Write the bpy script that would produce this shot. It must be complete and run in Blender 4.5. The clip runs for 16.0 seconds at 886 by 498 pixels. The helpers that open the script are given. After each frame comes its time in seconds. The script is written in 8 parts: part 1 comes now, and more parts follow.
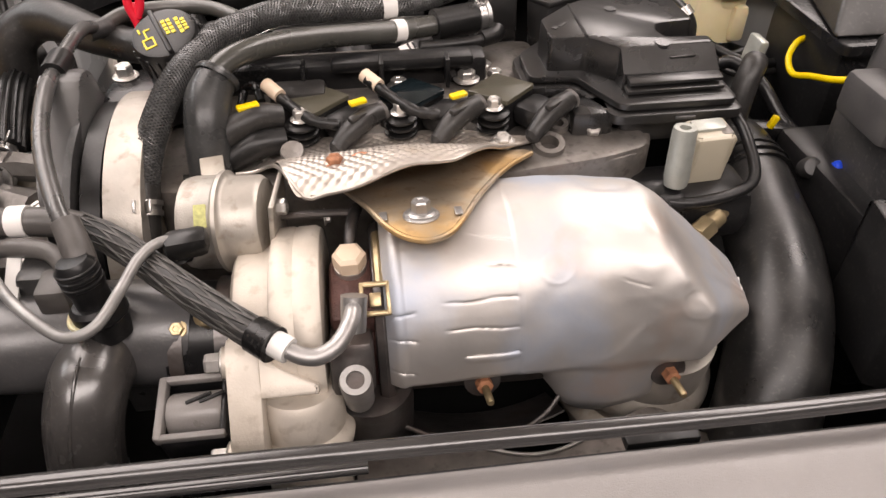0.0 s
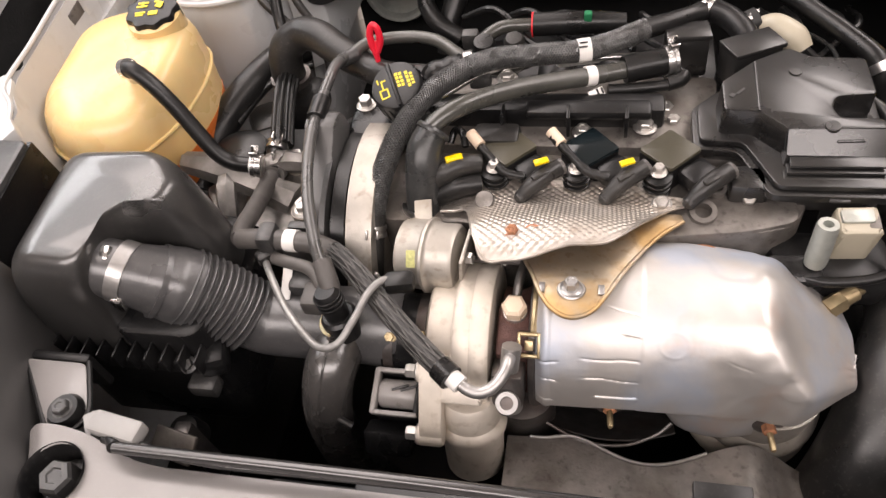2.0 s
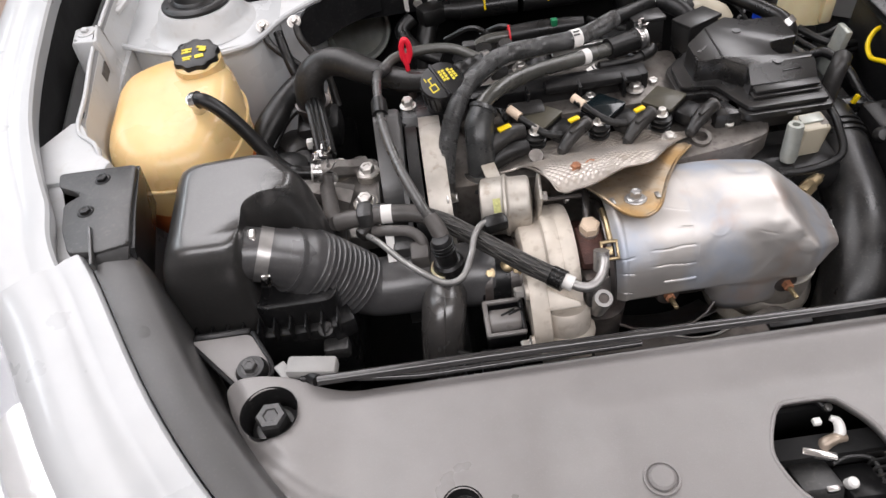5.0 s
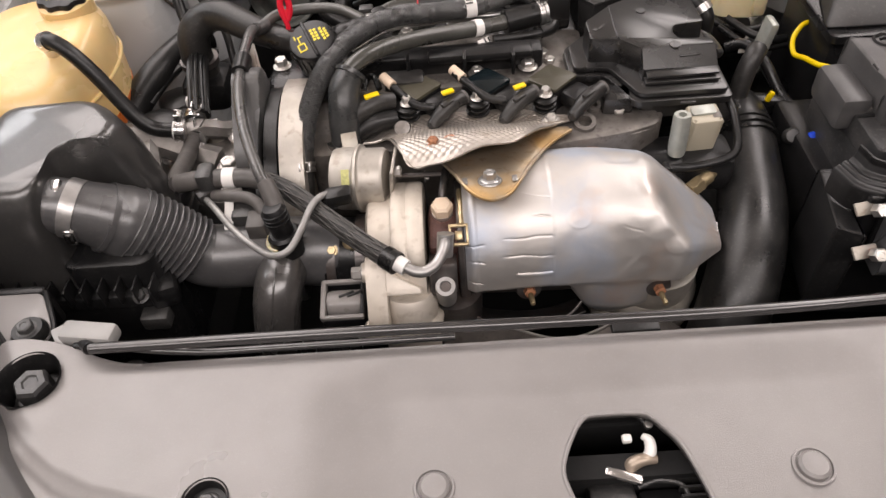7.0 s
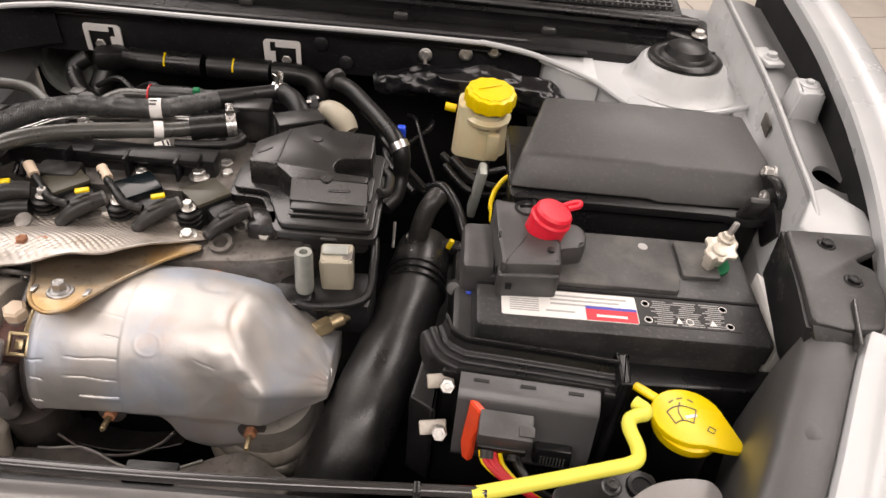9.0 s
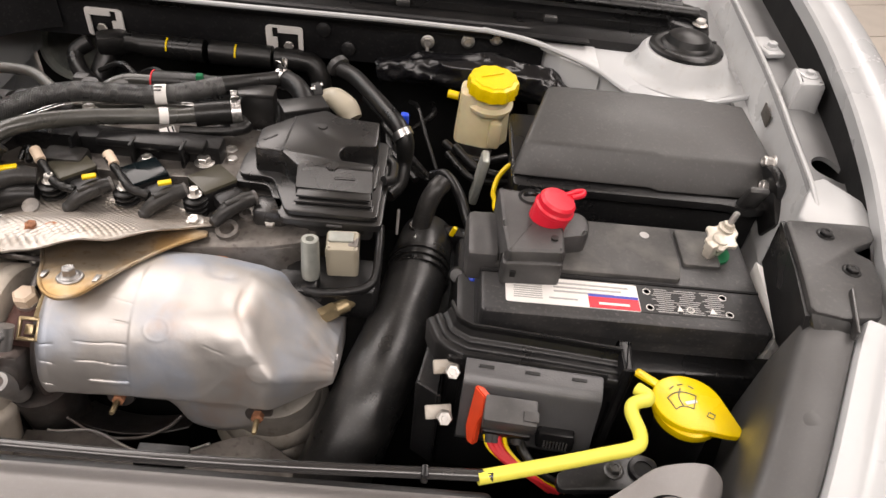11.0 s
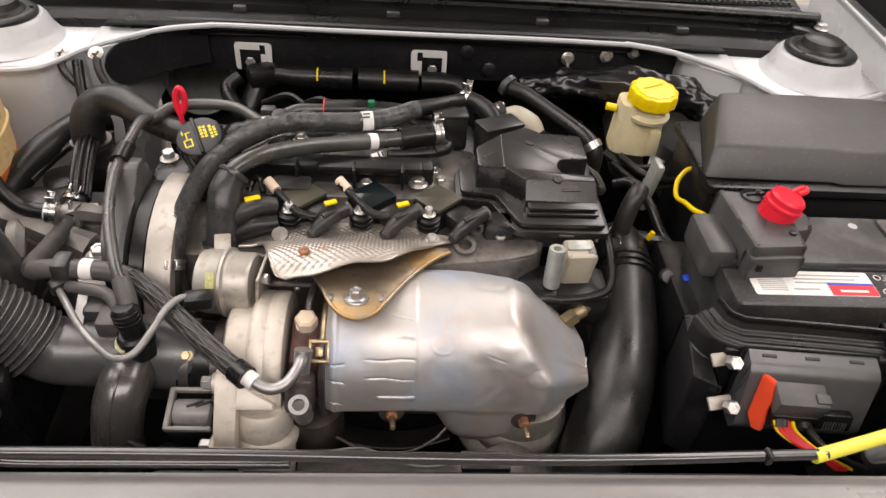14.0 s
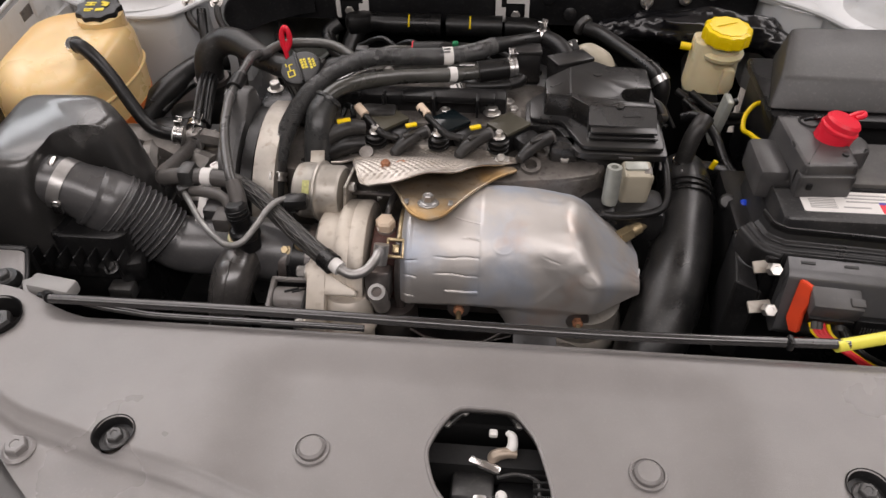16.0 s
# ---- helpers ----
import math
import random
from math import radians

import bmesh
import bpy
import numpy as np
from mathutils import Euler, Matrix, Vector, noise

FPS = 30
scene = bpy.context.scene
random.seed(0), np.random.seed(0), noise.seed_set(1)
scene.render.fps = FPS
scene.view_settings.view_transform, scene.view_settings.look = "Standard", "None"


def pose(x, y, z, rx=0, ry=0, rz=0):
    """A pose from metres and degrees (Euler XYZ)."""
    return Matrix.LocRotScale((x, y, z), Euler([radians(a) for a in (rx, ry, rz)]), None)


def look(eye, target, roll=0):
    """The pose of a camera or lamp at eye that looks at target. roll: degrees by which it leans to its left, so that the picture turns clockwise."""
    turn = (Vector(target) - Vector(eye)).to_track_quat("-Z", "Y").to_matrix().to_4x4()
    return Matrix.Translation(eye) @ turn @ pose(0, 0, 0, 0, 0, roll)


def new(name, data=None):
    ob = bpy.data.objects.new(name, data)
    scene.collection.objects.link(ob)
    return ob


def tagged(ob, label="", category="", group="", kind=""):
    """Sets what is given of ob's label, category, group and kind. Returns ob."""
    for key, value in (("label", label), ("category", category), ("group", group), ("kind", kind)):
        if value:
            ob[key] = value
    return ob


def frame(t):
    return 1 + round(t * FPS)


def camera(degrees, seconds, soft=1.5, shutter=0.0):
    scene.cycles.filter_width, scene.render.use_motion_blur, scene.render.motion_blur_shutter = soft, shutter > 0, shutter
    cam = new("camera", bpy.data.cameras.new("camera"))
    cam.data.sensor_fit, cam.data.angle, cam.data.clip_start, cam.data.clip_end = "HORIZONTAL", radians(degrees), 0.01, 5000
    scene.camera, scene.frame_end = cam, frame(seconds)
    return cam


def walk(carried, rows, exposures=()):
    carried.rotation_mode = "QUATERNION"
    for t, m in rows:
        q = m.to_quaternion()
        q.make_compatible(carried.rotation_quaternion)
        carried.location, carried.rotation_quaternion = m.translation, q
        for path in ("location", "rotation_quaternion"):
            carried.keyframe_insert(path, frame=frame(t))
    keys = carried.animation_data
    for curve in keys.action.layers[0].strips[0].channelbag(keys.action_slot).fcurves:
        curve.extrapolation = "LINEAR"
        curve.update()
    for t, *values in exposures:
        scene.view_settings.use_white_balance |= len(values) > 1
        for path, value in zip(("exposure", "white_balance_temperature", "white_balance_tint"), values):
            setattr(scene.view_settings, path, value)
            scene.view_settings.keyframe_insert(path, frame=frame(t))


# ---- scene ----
cam = camera(63.2, 16.0)
PATH = [
    (0, (-0.106, 0.11, 1.161), (0.072, 1.624, -0.133), -0.4),
    (0.5, (-0.11, 0.151, 1.239), (0.02, 1.606, -0.127), -1.1),
    (1, (-0.092, 0.179, 1.306), (-0.209, 1.499, -0.192), -7.1),
    (1.5, (-0.066, 0.181, 1.37), (-0.32, 1.432, -0.169), -9.7),
    (2, (-0.056, 0.136, 1.394), (-0.469, 1.313, -0.169), -12.7),
    (2.5, (-0.076, 0.073, 1.42), (-0.554, 1.223, -0.145), -15.1),
    (3, (-0.133, 0.017, 1.435), (-0.613, 1.183, -0.118), -15.8),
    (3.5, (-0.194, -0.036, 1.437), (-0.562, 1.181, -0.107), -14.0),
    (4, (-0.263, -0.065, 1.448), (-0.423, 1.232, -0.067), -12.5),
    (4.2, (-0.289, -0.077, 1.454), (-0.383, 1.251, -0.04), -12.1),
    (6.3, (-0.295, -0.068, 1.407), (-0.27, 1.297, -0.054), -7.0),
    (6.5, (-0.251, -0.064, 1.398), (-0.232, 1.297, -0.067), -6.2),
    (7, (-0.111, -0.053, 1.369), (-0.157, 1.29, -0.112), -5.2),
    (7.5, (0.016, -0.022, 1.339), (-0.112, 1.333, -0.127), -5.0),
    (8, (0.112, -0.003, 1.342), (-0.023, 1.407, -0.07), -2.5),
    (8.5, (0.214, 0.015, 1.36), (0.167, 1.503, 0.024), 1.7),
    (9, (0.28, 0.017, 1.379), (0.314, 1.522, 0.061), 5.7),
    (9.2, (0.289, 0.019, 1.381), (0.339, 1.522, 0.062), 6.6),
    (11.3, (0.255, 0.007, 1.387), (0.312, 1.481, 0.037), 6.5),
    (11.5, (0.23, -0.002, 1.385), (0.283, 1.471, 0.033), 5.9),
    (12, (0.137, -0.025, 1.385), (0.2, 1.445, 0.03), 5.0),
    (12.5, (0.053, -0.042, 1.385), (0.149, 1.43, 0.034), 4.7),
    (13, (-0.007, -0.038, 1.382), (0.12, 1.442, 0.042), 4.8),
    (13.5, (-0.041, -0.021, 1.383), (0.107, 1.473, 0.062), 5.0),
    (14, (-0.037, -0.023, 1.381), (0.096, 1.487, 0.077), 4.8),
    (14.5, (-0.027, -0.033, 1.384), (0.046, 1.489, 0.088), 3.9),
    (15, (-0.021, -0.046, 1.393), (-0.06, 1.471, 0.09), 1.6),
    (15.5, (-0.007, -0.082, 1.396), (-0.099, 1.413, 0.07), 0.3),
    (16, (0.008, -0.144, 1.391), (-0.143, 1.312, 0.028), -1.0),
]
walk(cam, [(t, look(eye, target, roll)) for t, eye, target, roll in PATH],
     [(0.0, 0.31, 6550, 10), (1.0, 0.32, 6550, 10), (2.0, 0.36, 6450, 10), (2.6, 0.17, 6300, 10), (3.2, -0.07, 5850, 5), (4.5, -0.06, 5850, 5), (6.5, 0.07, 6250, 9), (9.0, -0.02, 6500, 8), (14.5, 0.04, 6350, 7), (15.5, -0.18, 6300, 8), (16.0, -0.45, 6200, 8)])

# ---- light ----
world = bpy.data.worlds.new("room_air")
scene.world = world
world.use_nodes = True
world.node_tree.nodes["Background"].inputs[0].default_value = (0.75, 0.85, 1.0, 1)
world.node_tree.nodes["Background"].inputs[1].default_value = 0.03


def ceiling_lamp(x, y, sx, sy, watts, colour=(1.0, 0.89, 0.855), z=3.15):
    data = bpy.data.lights.new("tube_light", "AREA")
    data.shape, data.size, data.size_y, data.energy, data.color = "RECTANGLE", sx, sy, watts, colour
    ob = new("tube_light", data)
    ob.matrix_world = pose(x, y, z)
    return ob


# the outermost tube is cooler than the rest
ceiling_lamp(-3.3, 2.8, 0.5, 4.4, 72, (0.95, 0.93, 0.94))
for lx, ly, sx, sy, w in ((-1.40, 2.6, 1.5, 4.6, 98), (1.70, 2.6, 1.0, 4.6, 90), (0.0, -1.6, 5.0, 1.2, 125)):
    ceiling_lamp(lx, ly, sx, sy, w)


# ---- materials ----
def mat(name, col, rough=0.5, metal=0.0, var=0.18, scale=30.0, bump=0.08, bscale=220.0, stain=None, stain_amount=0.0,
        stain_scale=9.0, coat=0.0, rough_var=0.12, subsurface=0.0, spec=0.5, speck=None):
    """A surface with grain, slow stains, uneven gloss and fine relief, in metres."""
    m = bpy.data.materials.new(name)
    m.use_nodes = True
    nt = m.node_tree
    n, l = nt.nodes, nt.links
    b = n["Principled BSDF"]
    tc = n.new("ShaderNodeTexCoord")
    fine = n.new("ShaderNodeTexNoise")
    fine.inputs["Scale"].default_value, fine.inputs["Detail"].default_value = scale, 6.0
    l.new(tc.outputs["Object"], fine.inputs["Vector"])
    mix = n.new("ShaderNodeMix")
    mix.data_type = "RGBA"
    c = Vector(col)
    mix.inputs[6].default_value = (*(c * (1 - var)), 1)
    mix.inputs[7].default_value = (*(c * (1 + var)), 1)
    ramp = n.new("ShaderNodeMapRange")
    ramp.inputs[1].default_value, ramp.inputs[2].default_value = 0.3, 0.7
    l.new(fine.outputs["Fac"], ramp.inputs[0])
    l.new(ramp.outputs[0], mix.inputs[0])
    out = mix.outputs[2]
    slow = n.new("ShaderNodeTexNoise")
    slow.inputs["Scale"].default_value, slow.inputs["Detail"].default_value = stain_scale, 5.0
    l.new(tc.outputs["Object"], slow.inputs["Vector"])
    if stain_amount > 0:
        mr = n.new("ShaderNodeMapRange")
        mr.inputs[1].default_value, mr.inputs[2].default_value = 0.48, 0.68
        mr.inputs[3].default_value, mr.inputs[4].default_value = 0.0, stain_amount
        l.new(slow.outputs["Fac"], mr.inputs[0])
        mx = n.new("ShaderNodeMix")
        mx.data_type = "RGBA"
        mx.inputs[7].default_value = (*(stain or (0.1, 0.08, 0.06)), 1)
        l.new(mr.outputs[0], mx.inputs[0])
        l.new(out, mx.inputs[6])
        out = mx.outputs[2]
    if speck:
        sc, amount, size = speck
        sp = n.new("ShaderNodeTexNoise")
        sp.inputs["Scale"].default_value, sp.inputs["Detail"].default_value = size, 4.0
        l.new(tc.outputs["Object"], sp.inputs["Vector"])
        sr = n.new("ShaderNodeMapRange")
        sr.inputs[1].default_value, sr.inputs[2].default_value = 0.56, 0.70
        sr.inputs[3].default_value, sr.inputs[4].default_value = 0.0, amount
        l.new(sp.outputs["Fac"], sr.inputs[0])
        sx = n.new("ShaderNodeMix")
        sx.data_type = "RGBA"
        sx.inputs[7].default_value = (*sc, 1)
        l.new(sr.outputs[0], sx.inputs[0])
        l.new(out, sx.inputs[6])
        out = sx.outputs[2]
    l.new(out, b.inputs["Base Color"])
    rr = n.new("ShaderNodeMapRange")
    rr.inputs[1].default_value, rr.inputs[2].default_value = 0.3, 0.7
    rr.inputs[3].default_value, rr.inputs[4].default_value = max(0.03, rough - rough_var), min(1.0, rough + rough_var)
    l.new(slow.outputs["Fac"], rr.inputs[0])
    l.new(rr.outputs[0], b.inputs["Roughness"])
    b.inputs["Metallic"].default_value = metal
    b.inputs["Specular IOR Level"].default_value = spec
    b.inputs["Coat Weight"].default_value = coat
    b.inputs["Coat Roughness"].default_value = 0.08
    if subsurface:
        b.inputs["Subsurface Weight"].default_value = subsurface
        b.inputs["Subsurface Radius"].default_value = (0.02, 0.012, 0.006)
        b.inputs["Subsurface Scale"].default_value = 0.5
    if bump:
        g = n.new("ShaderNodeTexNoise")
        g.inputs["Scale"].default_value, g.inputs["Detail"].default_value = bscale, 3.0
        l.new(tc.outputs["Object"], g.inputs["Vector"])
        bp = n.new("ShaderNodeBump")
        bp.inputs["Strength"].default_value, bp.inputs["Distance"].default_value = bump, 0.002
        l.new(g.outputs["Fac"], bp.inputs["Height"])
        l.new(bp.outputs["Normal"], b.inputs["Normal"])
    return m


PLASTIC = mat("black_plastic", (0.0085, 0.0085, 0.009), 0.33, bump=0.06, bscale=900, stain=(0.018, 0.017, 0.016), stain_amount=0.3, spec=0.42, speck=((0.11, 0.104, 0.097), 0.14, 260))
PLASTIC_GREY = mat("dark_grey_plastic", (0.032, 0.0316, 0.0312), 0.38, bump=0.15, bscale=900, stain=(0.066, 0.063, 0.06), stain_amount=0.3, spec=0.8, speck=((0.135, 0.127, 0.118), 0.3, 240))
PANEL = mat("grained_grey_plastic", (0.220, 0.208, 0.202), 0.33, bump=0.2, bscale=1300, var=0.06, stain=(0.255, 0.242, 0.236), stain_amount=0.3, stain_scale=5, rough_var=0.07, spec=0.9, speck=((0.27, 0.26, 0.25), 0.25, 420))
# Same grained plastic as PANEL, darkened for the trim's shaded slope.
TRIM = mat("grained_trim_plastic", (0.062, 0.061, 0.060), 0.40, bump=0.2, bscale=1300, var=0.08, stain=(0.065, 0.063, 0.06), stain_amount=0.2, spec=0.9, speck=((0.135, 0.127, 0.118), 0.15, 350))
RUBBER = mat("black_rubber", (0.0075, 0.0075, 0.0075), 0.34, bump=0.04, bscale=300, stain=(0.017, 0.016, 0.015), stain_amount=0.35, stain_scale=18, spec=0.45, speck=((0.11, 0.104, 0.097), 0.12, 300))
RUBBER_GREY = mat("greyed_rubber", (0.022, 0.021, 0.020), 0.38, bump=0.1, bscale=300, stain=(0.05, 0.047, 0.043), stain_amount=0.35, stain_scale=18, spec=0.45, speck=((0.135, 0.127, 0.118), 0.2, 260))
CAST = mat("cast_aluminium", (0.47, 0.44, 0.395), 0.52, metal=0.7, var=0.10, scale=60, bump=0.12, bscale=700, stain=(0.30, 0.26, 0.20), stain_amount=0.55, stain_scale=16, speck=((0.24, 0.19, 0.14), 0.5, 90))
CAST_DARK = mat("dull_engine_casting", (0.20, 0.185, 0.17), 0.5, metal=0.6, var=0.25, scale=50, bump=0.2, bscale=300, stain=(0.08, 0.065, 0.05), stain_amount=0.7, stain_scale=16, speck=((0.06, 0.05, 0.045), 0.5, 120))
SHIELD = mat("aluminised_steel", (0.62, 0.595, 0.57), 0.53, metal=0.80, var=0.07, scale=12, bump=0.10, bscale=110, stain=(0.47, 0.53, 0.63), stain_amount=0.75, stain_scale=13, rough_var=0.10, speck=((0.60, 0.49, 0.42), 0.6, 19))
DIMPLED = mat("dimpled_aluminium", (0.53, 0.49, 0.445), 0.42, metal=0.8, var=0.12, scale=40, bump=0.1, stain=(0.36, 0.31, 0.25), stain_amount=0.65, stain_scale=14, speck=((0.3, 0.24, 0.18), 0.45, 70))
TAN = mat("heat_tanned_steel", (0.50, 0.43, 0.33), 0.4, metal=0.85, var=0.15, bump=0.1, stain=(0.50, 0.31, 0.11), stain_amount=0.8, stain_scale=20, speck=((0.3, 0.2, 0.11), 0.5, 120))
RUST = mat("rusty_cast_iron", (0.085, 0.04, 0.033), 0.7, var=0.35, scale=90, bump=0.5, bscale=500, stain=(0.16, 0.075, 0.045), stain_amount=0.5, stain_scale=30)
RUST_LIGHT = mat("rust_spot", (0.36, 0.16, 0.08), 0.75, var=0.35, scale=200, bump=0.3, bscale=700, stain=(0.2, 0.09, 0.05), stain_amount=0.5, stain_scale=60)
WHITE = mat("white_body_paint", (0.51, 0.521, 0.528), 0.32, var=0.02, bump=0.03, bscale=900, coat=0.3, stain=(0.57, 0.575, 0.57), stain_amount=0.25)
WHITE_INNER = mat("inner_body_paint", (0.54, 0.548, 0.55), 0.36, var=0.04, bump=0.06, bscale=500, stain=(0.48, 0.475, 0.46), stain_amount=0.4, stain_scale=7, speck=((0.42, 0.4, 0.37), 0.35, 60))
RAIL_GREY = mat("grey_rail_paint", (0.26, 0.263, 0.265), 0.45, var=0.06, bump=0.06, bscale=400, stain=(0.20, 0.20, 0.20), stain_amount=0.5, stain_scale=6)
BLACK_SHEET = mat("black_bulkhead_mat", (0.013, 0.013, 0.014), 0.45, var=0.2, bump=0.12, bscale=300, stain=(0.02, 0.02, 0.02), stain_amount=0.4, speck=((0.135, 0.127, 0.118), 0.15, 200))
GLOSS_BLACK = mat("glossy_black_wrap", (0.008, 0.008, 0.009), 0.2, var=0.2, bump=0.35, bscale=40, rough_var=0.06)
# Near-black that stands in for the deep shade of gaps and recesses.
SHADE_BLACK = mat("deep_shade_black", (0.004, 0.004, 0.004), 0.85, var=0.3, bump=0.2)
TANK = mat("amber_tank_plastic", (0.76, 0.55, 0.26), 0.30, var=0.04, bump=0.04, bscale=120, stain=(0.74, 0.43, 0.13), stain_amount=0.6, stain_scale=7, subsurface=0.25)
SATIN = mat("satin_black_plastic", (0.0125, 0.0120, 0.0118), 0.30, spec=0.9, bump=0.03, bscale=900, stain=(0.02, 0.0195, 0.019), stain_amount=0.3, stain_scale=14, rough_var=0.06, speck=((0.09, 0.086, 0.08), 0.08, 260))
# Pale copy of the floor tile; the bright light is in its colour.
TILE_LIT = mat("lit_floor_tile", (0.66, 0.60, 0.53), 0.4, var=0.06, scale=8, bump=0.05, stain=(0.58, 0.52, 0.46), stain_amount=0.4, stain_scale=2.5)
POST = mat("pale_grey_casting", (0.42, 0.435, 0.40), 0.45, metal=0.5, var=0.12, scale=80, bump=0.12, bscale=600, stain=(0.34, 0.31, 0.25), stain_amount=0.4, stain_scale=30)
LIGHT_PIPE = mat("pale_grey_pipe", (0.066, 0.065, 0.063), 0.30, var=0.15, scale=60, bump=0.08, stain=(0.09, 0.085, 0.08), stain_amount=0.5, stain_scale=25, spec=0.9)
PALE_TUBE = mat("dull_zinc_tube", (0.30, 0.295, 0.285), 0.35, metal=0.4, var=0.2, scale=60, bump=0.05, stain=(0.12, 0.115, 0.11), stain_amount=0.6, stain_scale=18)
PIPE_GREY = mat("dusty_grey_pipe", (0.088, 0.082, 0.077), 0.45, var=0.2, scale=60, bump=0.12, stain=(0.07, 0.062, 0.057), stain_amount=0.5, stain_scale=22)
DUST_RUBBER = mat("dusty_intake_rubber", (0.062, 0.061, 0.062), 0.33, var=0.15, scale=40, bump=0.08, bscale=500, stain=(0.035, 0.034, 0.033), stain_amount=0.5, stain_scale=14, spec=1.0, rough_var=0.07, speck=((0.135, 0.127, 0.118), 0.3, 260))
BOOT = mat("grey_boot_rubber", (0.030, 0.031, 0.031), 0.30, var=0.15, bump=0.06, bscale=300, stain=(0.10, 0.098, 0.094), stain_amount=0.4, stain_scale=20, speck=((0.135, 0.127, 0.118), 0.2, 300))
MOUNT = mat("stained_mount_casting", (0.27, 0.255, 0.24), 0.42, metal=0.6, var=0.25, scale=50, bump=0.2, bscale=250, stain=(0.10, 0.092, 0.085), stain_amount=0.75, stain_scale=20)
TERMINAL = mat("light_grey_cover_plastic", (0.060, 0.0585, 0.0585), 0.4, var=0.1, bump=0.12, bscale=900, stain=(0.16, 0.155, 0.152), stain_amount=0.35, stain_scale=16, speck=((0.135, 0.127, 0.118), 0.2, 260))
FUSE = mat("dusty_brown_grey_plastic", (0.032, 0.031, 0.030), 0.46, var=0.1, bump=0.14, bscale=900, stain=(0.066, 0.062, 0.058), stain_amount=0.4, stain_scale=8, spec=0.8, speck=((0.135, 0.127, 0.118), 0.22, 260))
BEIGE = mat("beige_moulded_plastic", (0.44, 0.40, 0.31), 0.4, var=0.08, bump=0.08, stain=(0.34, 0.30, 0.22), stain_amount=0.4, stain_scale=30)
TIMING = mat("grey_cover_plastic", (0.075, 0.074, 0.073), 0.36, spec=0.8, bump=0.12, bscale=900, stain=(0.07, 0.068, 0.064), stain_amount=0.4)
GREY_HOSE = mat("smooth_grey_rubber", (0.050, 0.050, 0.044), 0.30, spec=0.8, bump=0.06, bscale=300, stain=(0.11, 0.11, 0.10), stain_amount=0.4, stain_scale=16, speck=((0.135, 0.127, 0.118), 0.2, 280))
BRANCH = mat("glossy_duct_rubber", (0.050, 0.047, 0.045), 0.24, var=0.15, scale=40, spec=1.0, coat=0.25, bump=0.06, bscale=300, stain=(0.06, 0.057, 0.054), stain_amount=0.4, stain_scale=16, speck=((0.12, 0.11, 0.10), 0.2, 280))
VALVE_GREY = mat("pale_valve_plastic", (0.24, 0.225, 0.215), 0.38, var=0.12, bump=0.1, bscale=900, spec=0.8, stain=(0.15, 0.14, 0.13), stain_amount=0.5, stain_scale=40)
STRAND_GREY = mat("grey_sleeve_yarn", (0.062, 0.062, 0.061), 0.32, var=0.4, scale=300, bump=0.0, bscale=900, spec=1.0, stain=(0.03, 0.03, 0.03), stain_amount=0.7, stain_scale=90)
STRAND = mat("worn_fibre_strand", (0.06, 0.057, 0.053), 0.5, var=0.4, scale=200, bump=0.1, bscale=900, stain=(0.04, 0.038, 0.035), stain_amount=0.6, stain_scale=60)
SHINY_RUBBER = mat("shiny_black_rubber", (0.011, 0.011, 0.011), 0.36, spec=0.6, bump=0.02, bscale=200, stain=(0.045, 0.043, 0.04), stain_amount=0.4, stain_scale=22, speck=((0.135, 0.127, 0.118), 0.2, 280))
AIR_GREY = mat("satin_grey_plastic", (0.031, 0.030, 0.029), 0.30, bump=0.12, bscale=1100, var=0.1, stain=(0.040, 0.039, 0.038), stain_amount=0.3, stain_scale=6, spec=1.0, coat=0.45, rough_var=0.06, speck=((0.135, 0.127, 0.118), 0.16, 300))
COOLANT = mat("orange_coolant_band", (0.62, 0.16, 0.03), 0.3, var=0.1, bump=0.05, subsurface=0.3)
CREAM = mat("cream_reservoir_plastic", (0.72, 0.63, 0.40), 0.34, var=0.05, bump=0.08, bscale=150, stain=(0.62, 0.50, 0.26), stain_amount=0.4, stain_scale=25, subsurface=0.3)
YELLOW = mat("yellow_plastic", (0.86, 0.62, 0.0), 0.33, var=0.04, bump=0.05, bscale=500)
YELLOW_PALE = mat("pale_yellow_sleeve", (0.86, 0.80, 0.10), 0.36, var=0.05, bump=0.06)
YELLOW_MARK = mat("yellow_print", (0.82, 0.66, 0.04), 0.55, var=0.06, bump=0.0)
MARK_GREEN = mat("faded_paint_mark", (0.50, 0.50, 0.20), 0.6, var=0.25, scale=300, bump=0.1)
RED = mat("red_plastic", (0.78, 0.015, 0.04), 0.34, var=0.08, bump=0.08)
RED_LATCH = mat("orange_red_latch", (0.75, 0.07, 0.02), 0.4, var=0.1, bump=0.08)
BATTERY = mat("battery_black", (0.028, 0.028, 0.029), 0.42, bump=0.15, bscale=900, stain=(0.075, 0.07, 0.066), stain_amount=0.5, stain_scale=20, speck=((0.135, 0.127, 0.118), 0.35, 240))
BATTERY_DUST = mat("dusty_battery_lid", (0.062, 0.060, 0.058), 0.5, bump=0.15, bscale=900, stain=(0.17, 0.163, 0.15), stain_amount=0.7, stain_scale=24, speck=((0.135, 0.127, 0.118), 0.35, 260))
ECU_GREY = mat("anodised_grey", (0.125, 0.125, 0.128), 0.4, metal=0.3, var=0.08, bump=0.15, bscale=800)
PAPER = mat("white_label", (0.82, 0.80, 0.77), 0.5, var=0.03, bump=0.02)
INK = mat("black_ink", (0.016, 0.016, 0.016), 0.5, var=0.1, bump=0.0)
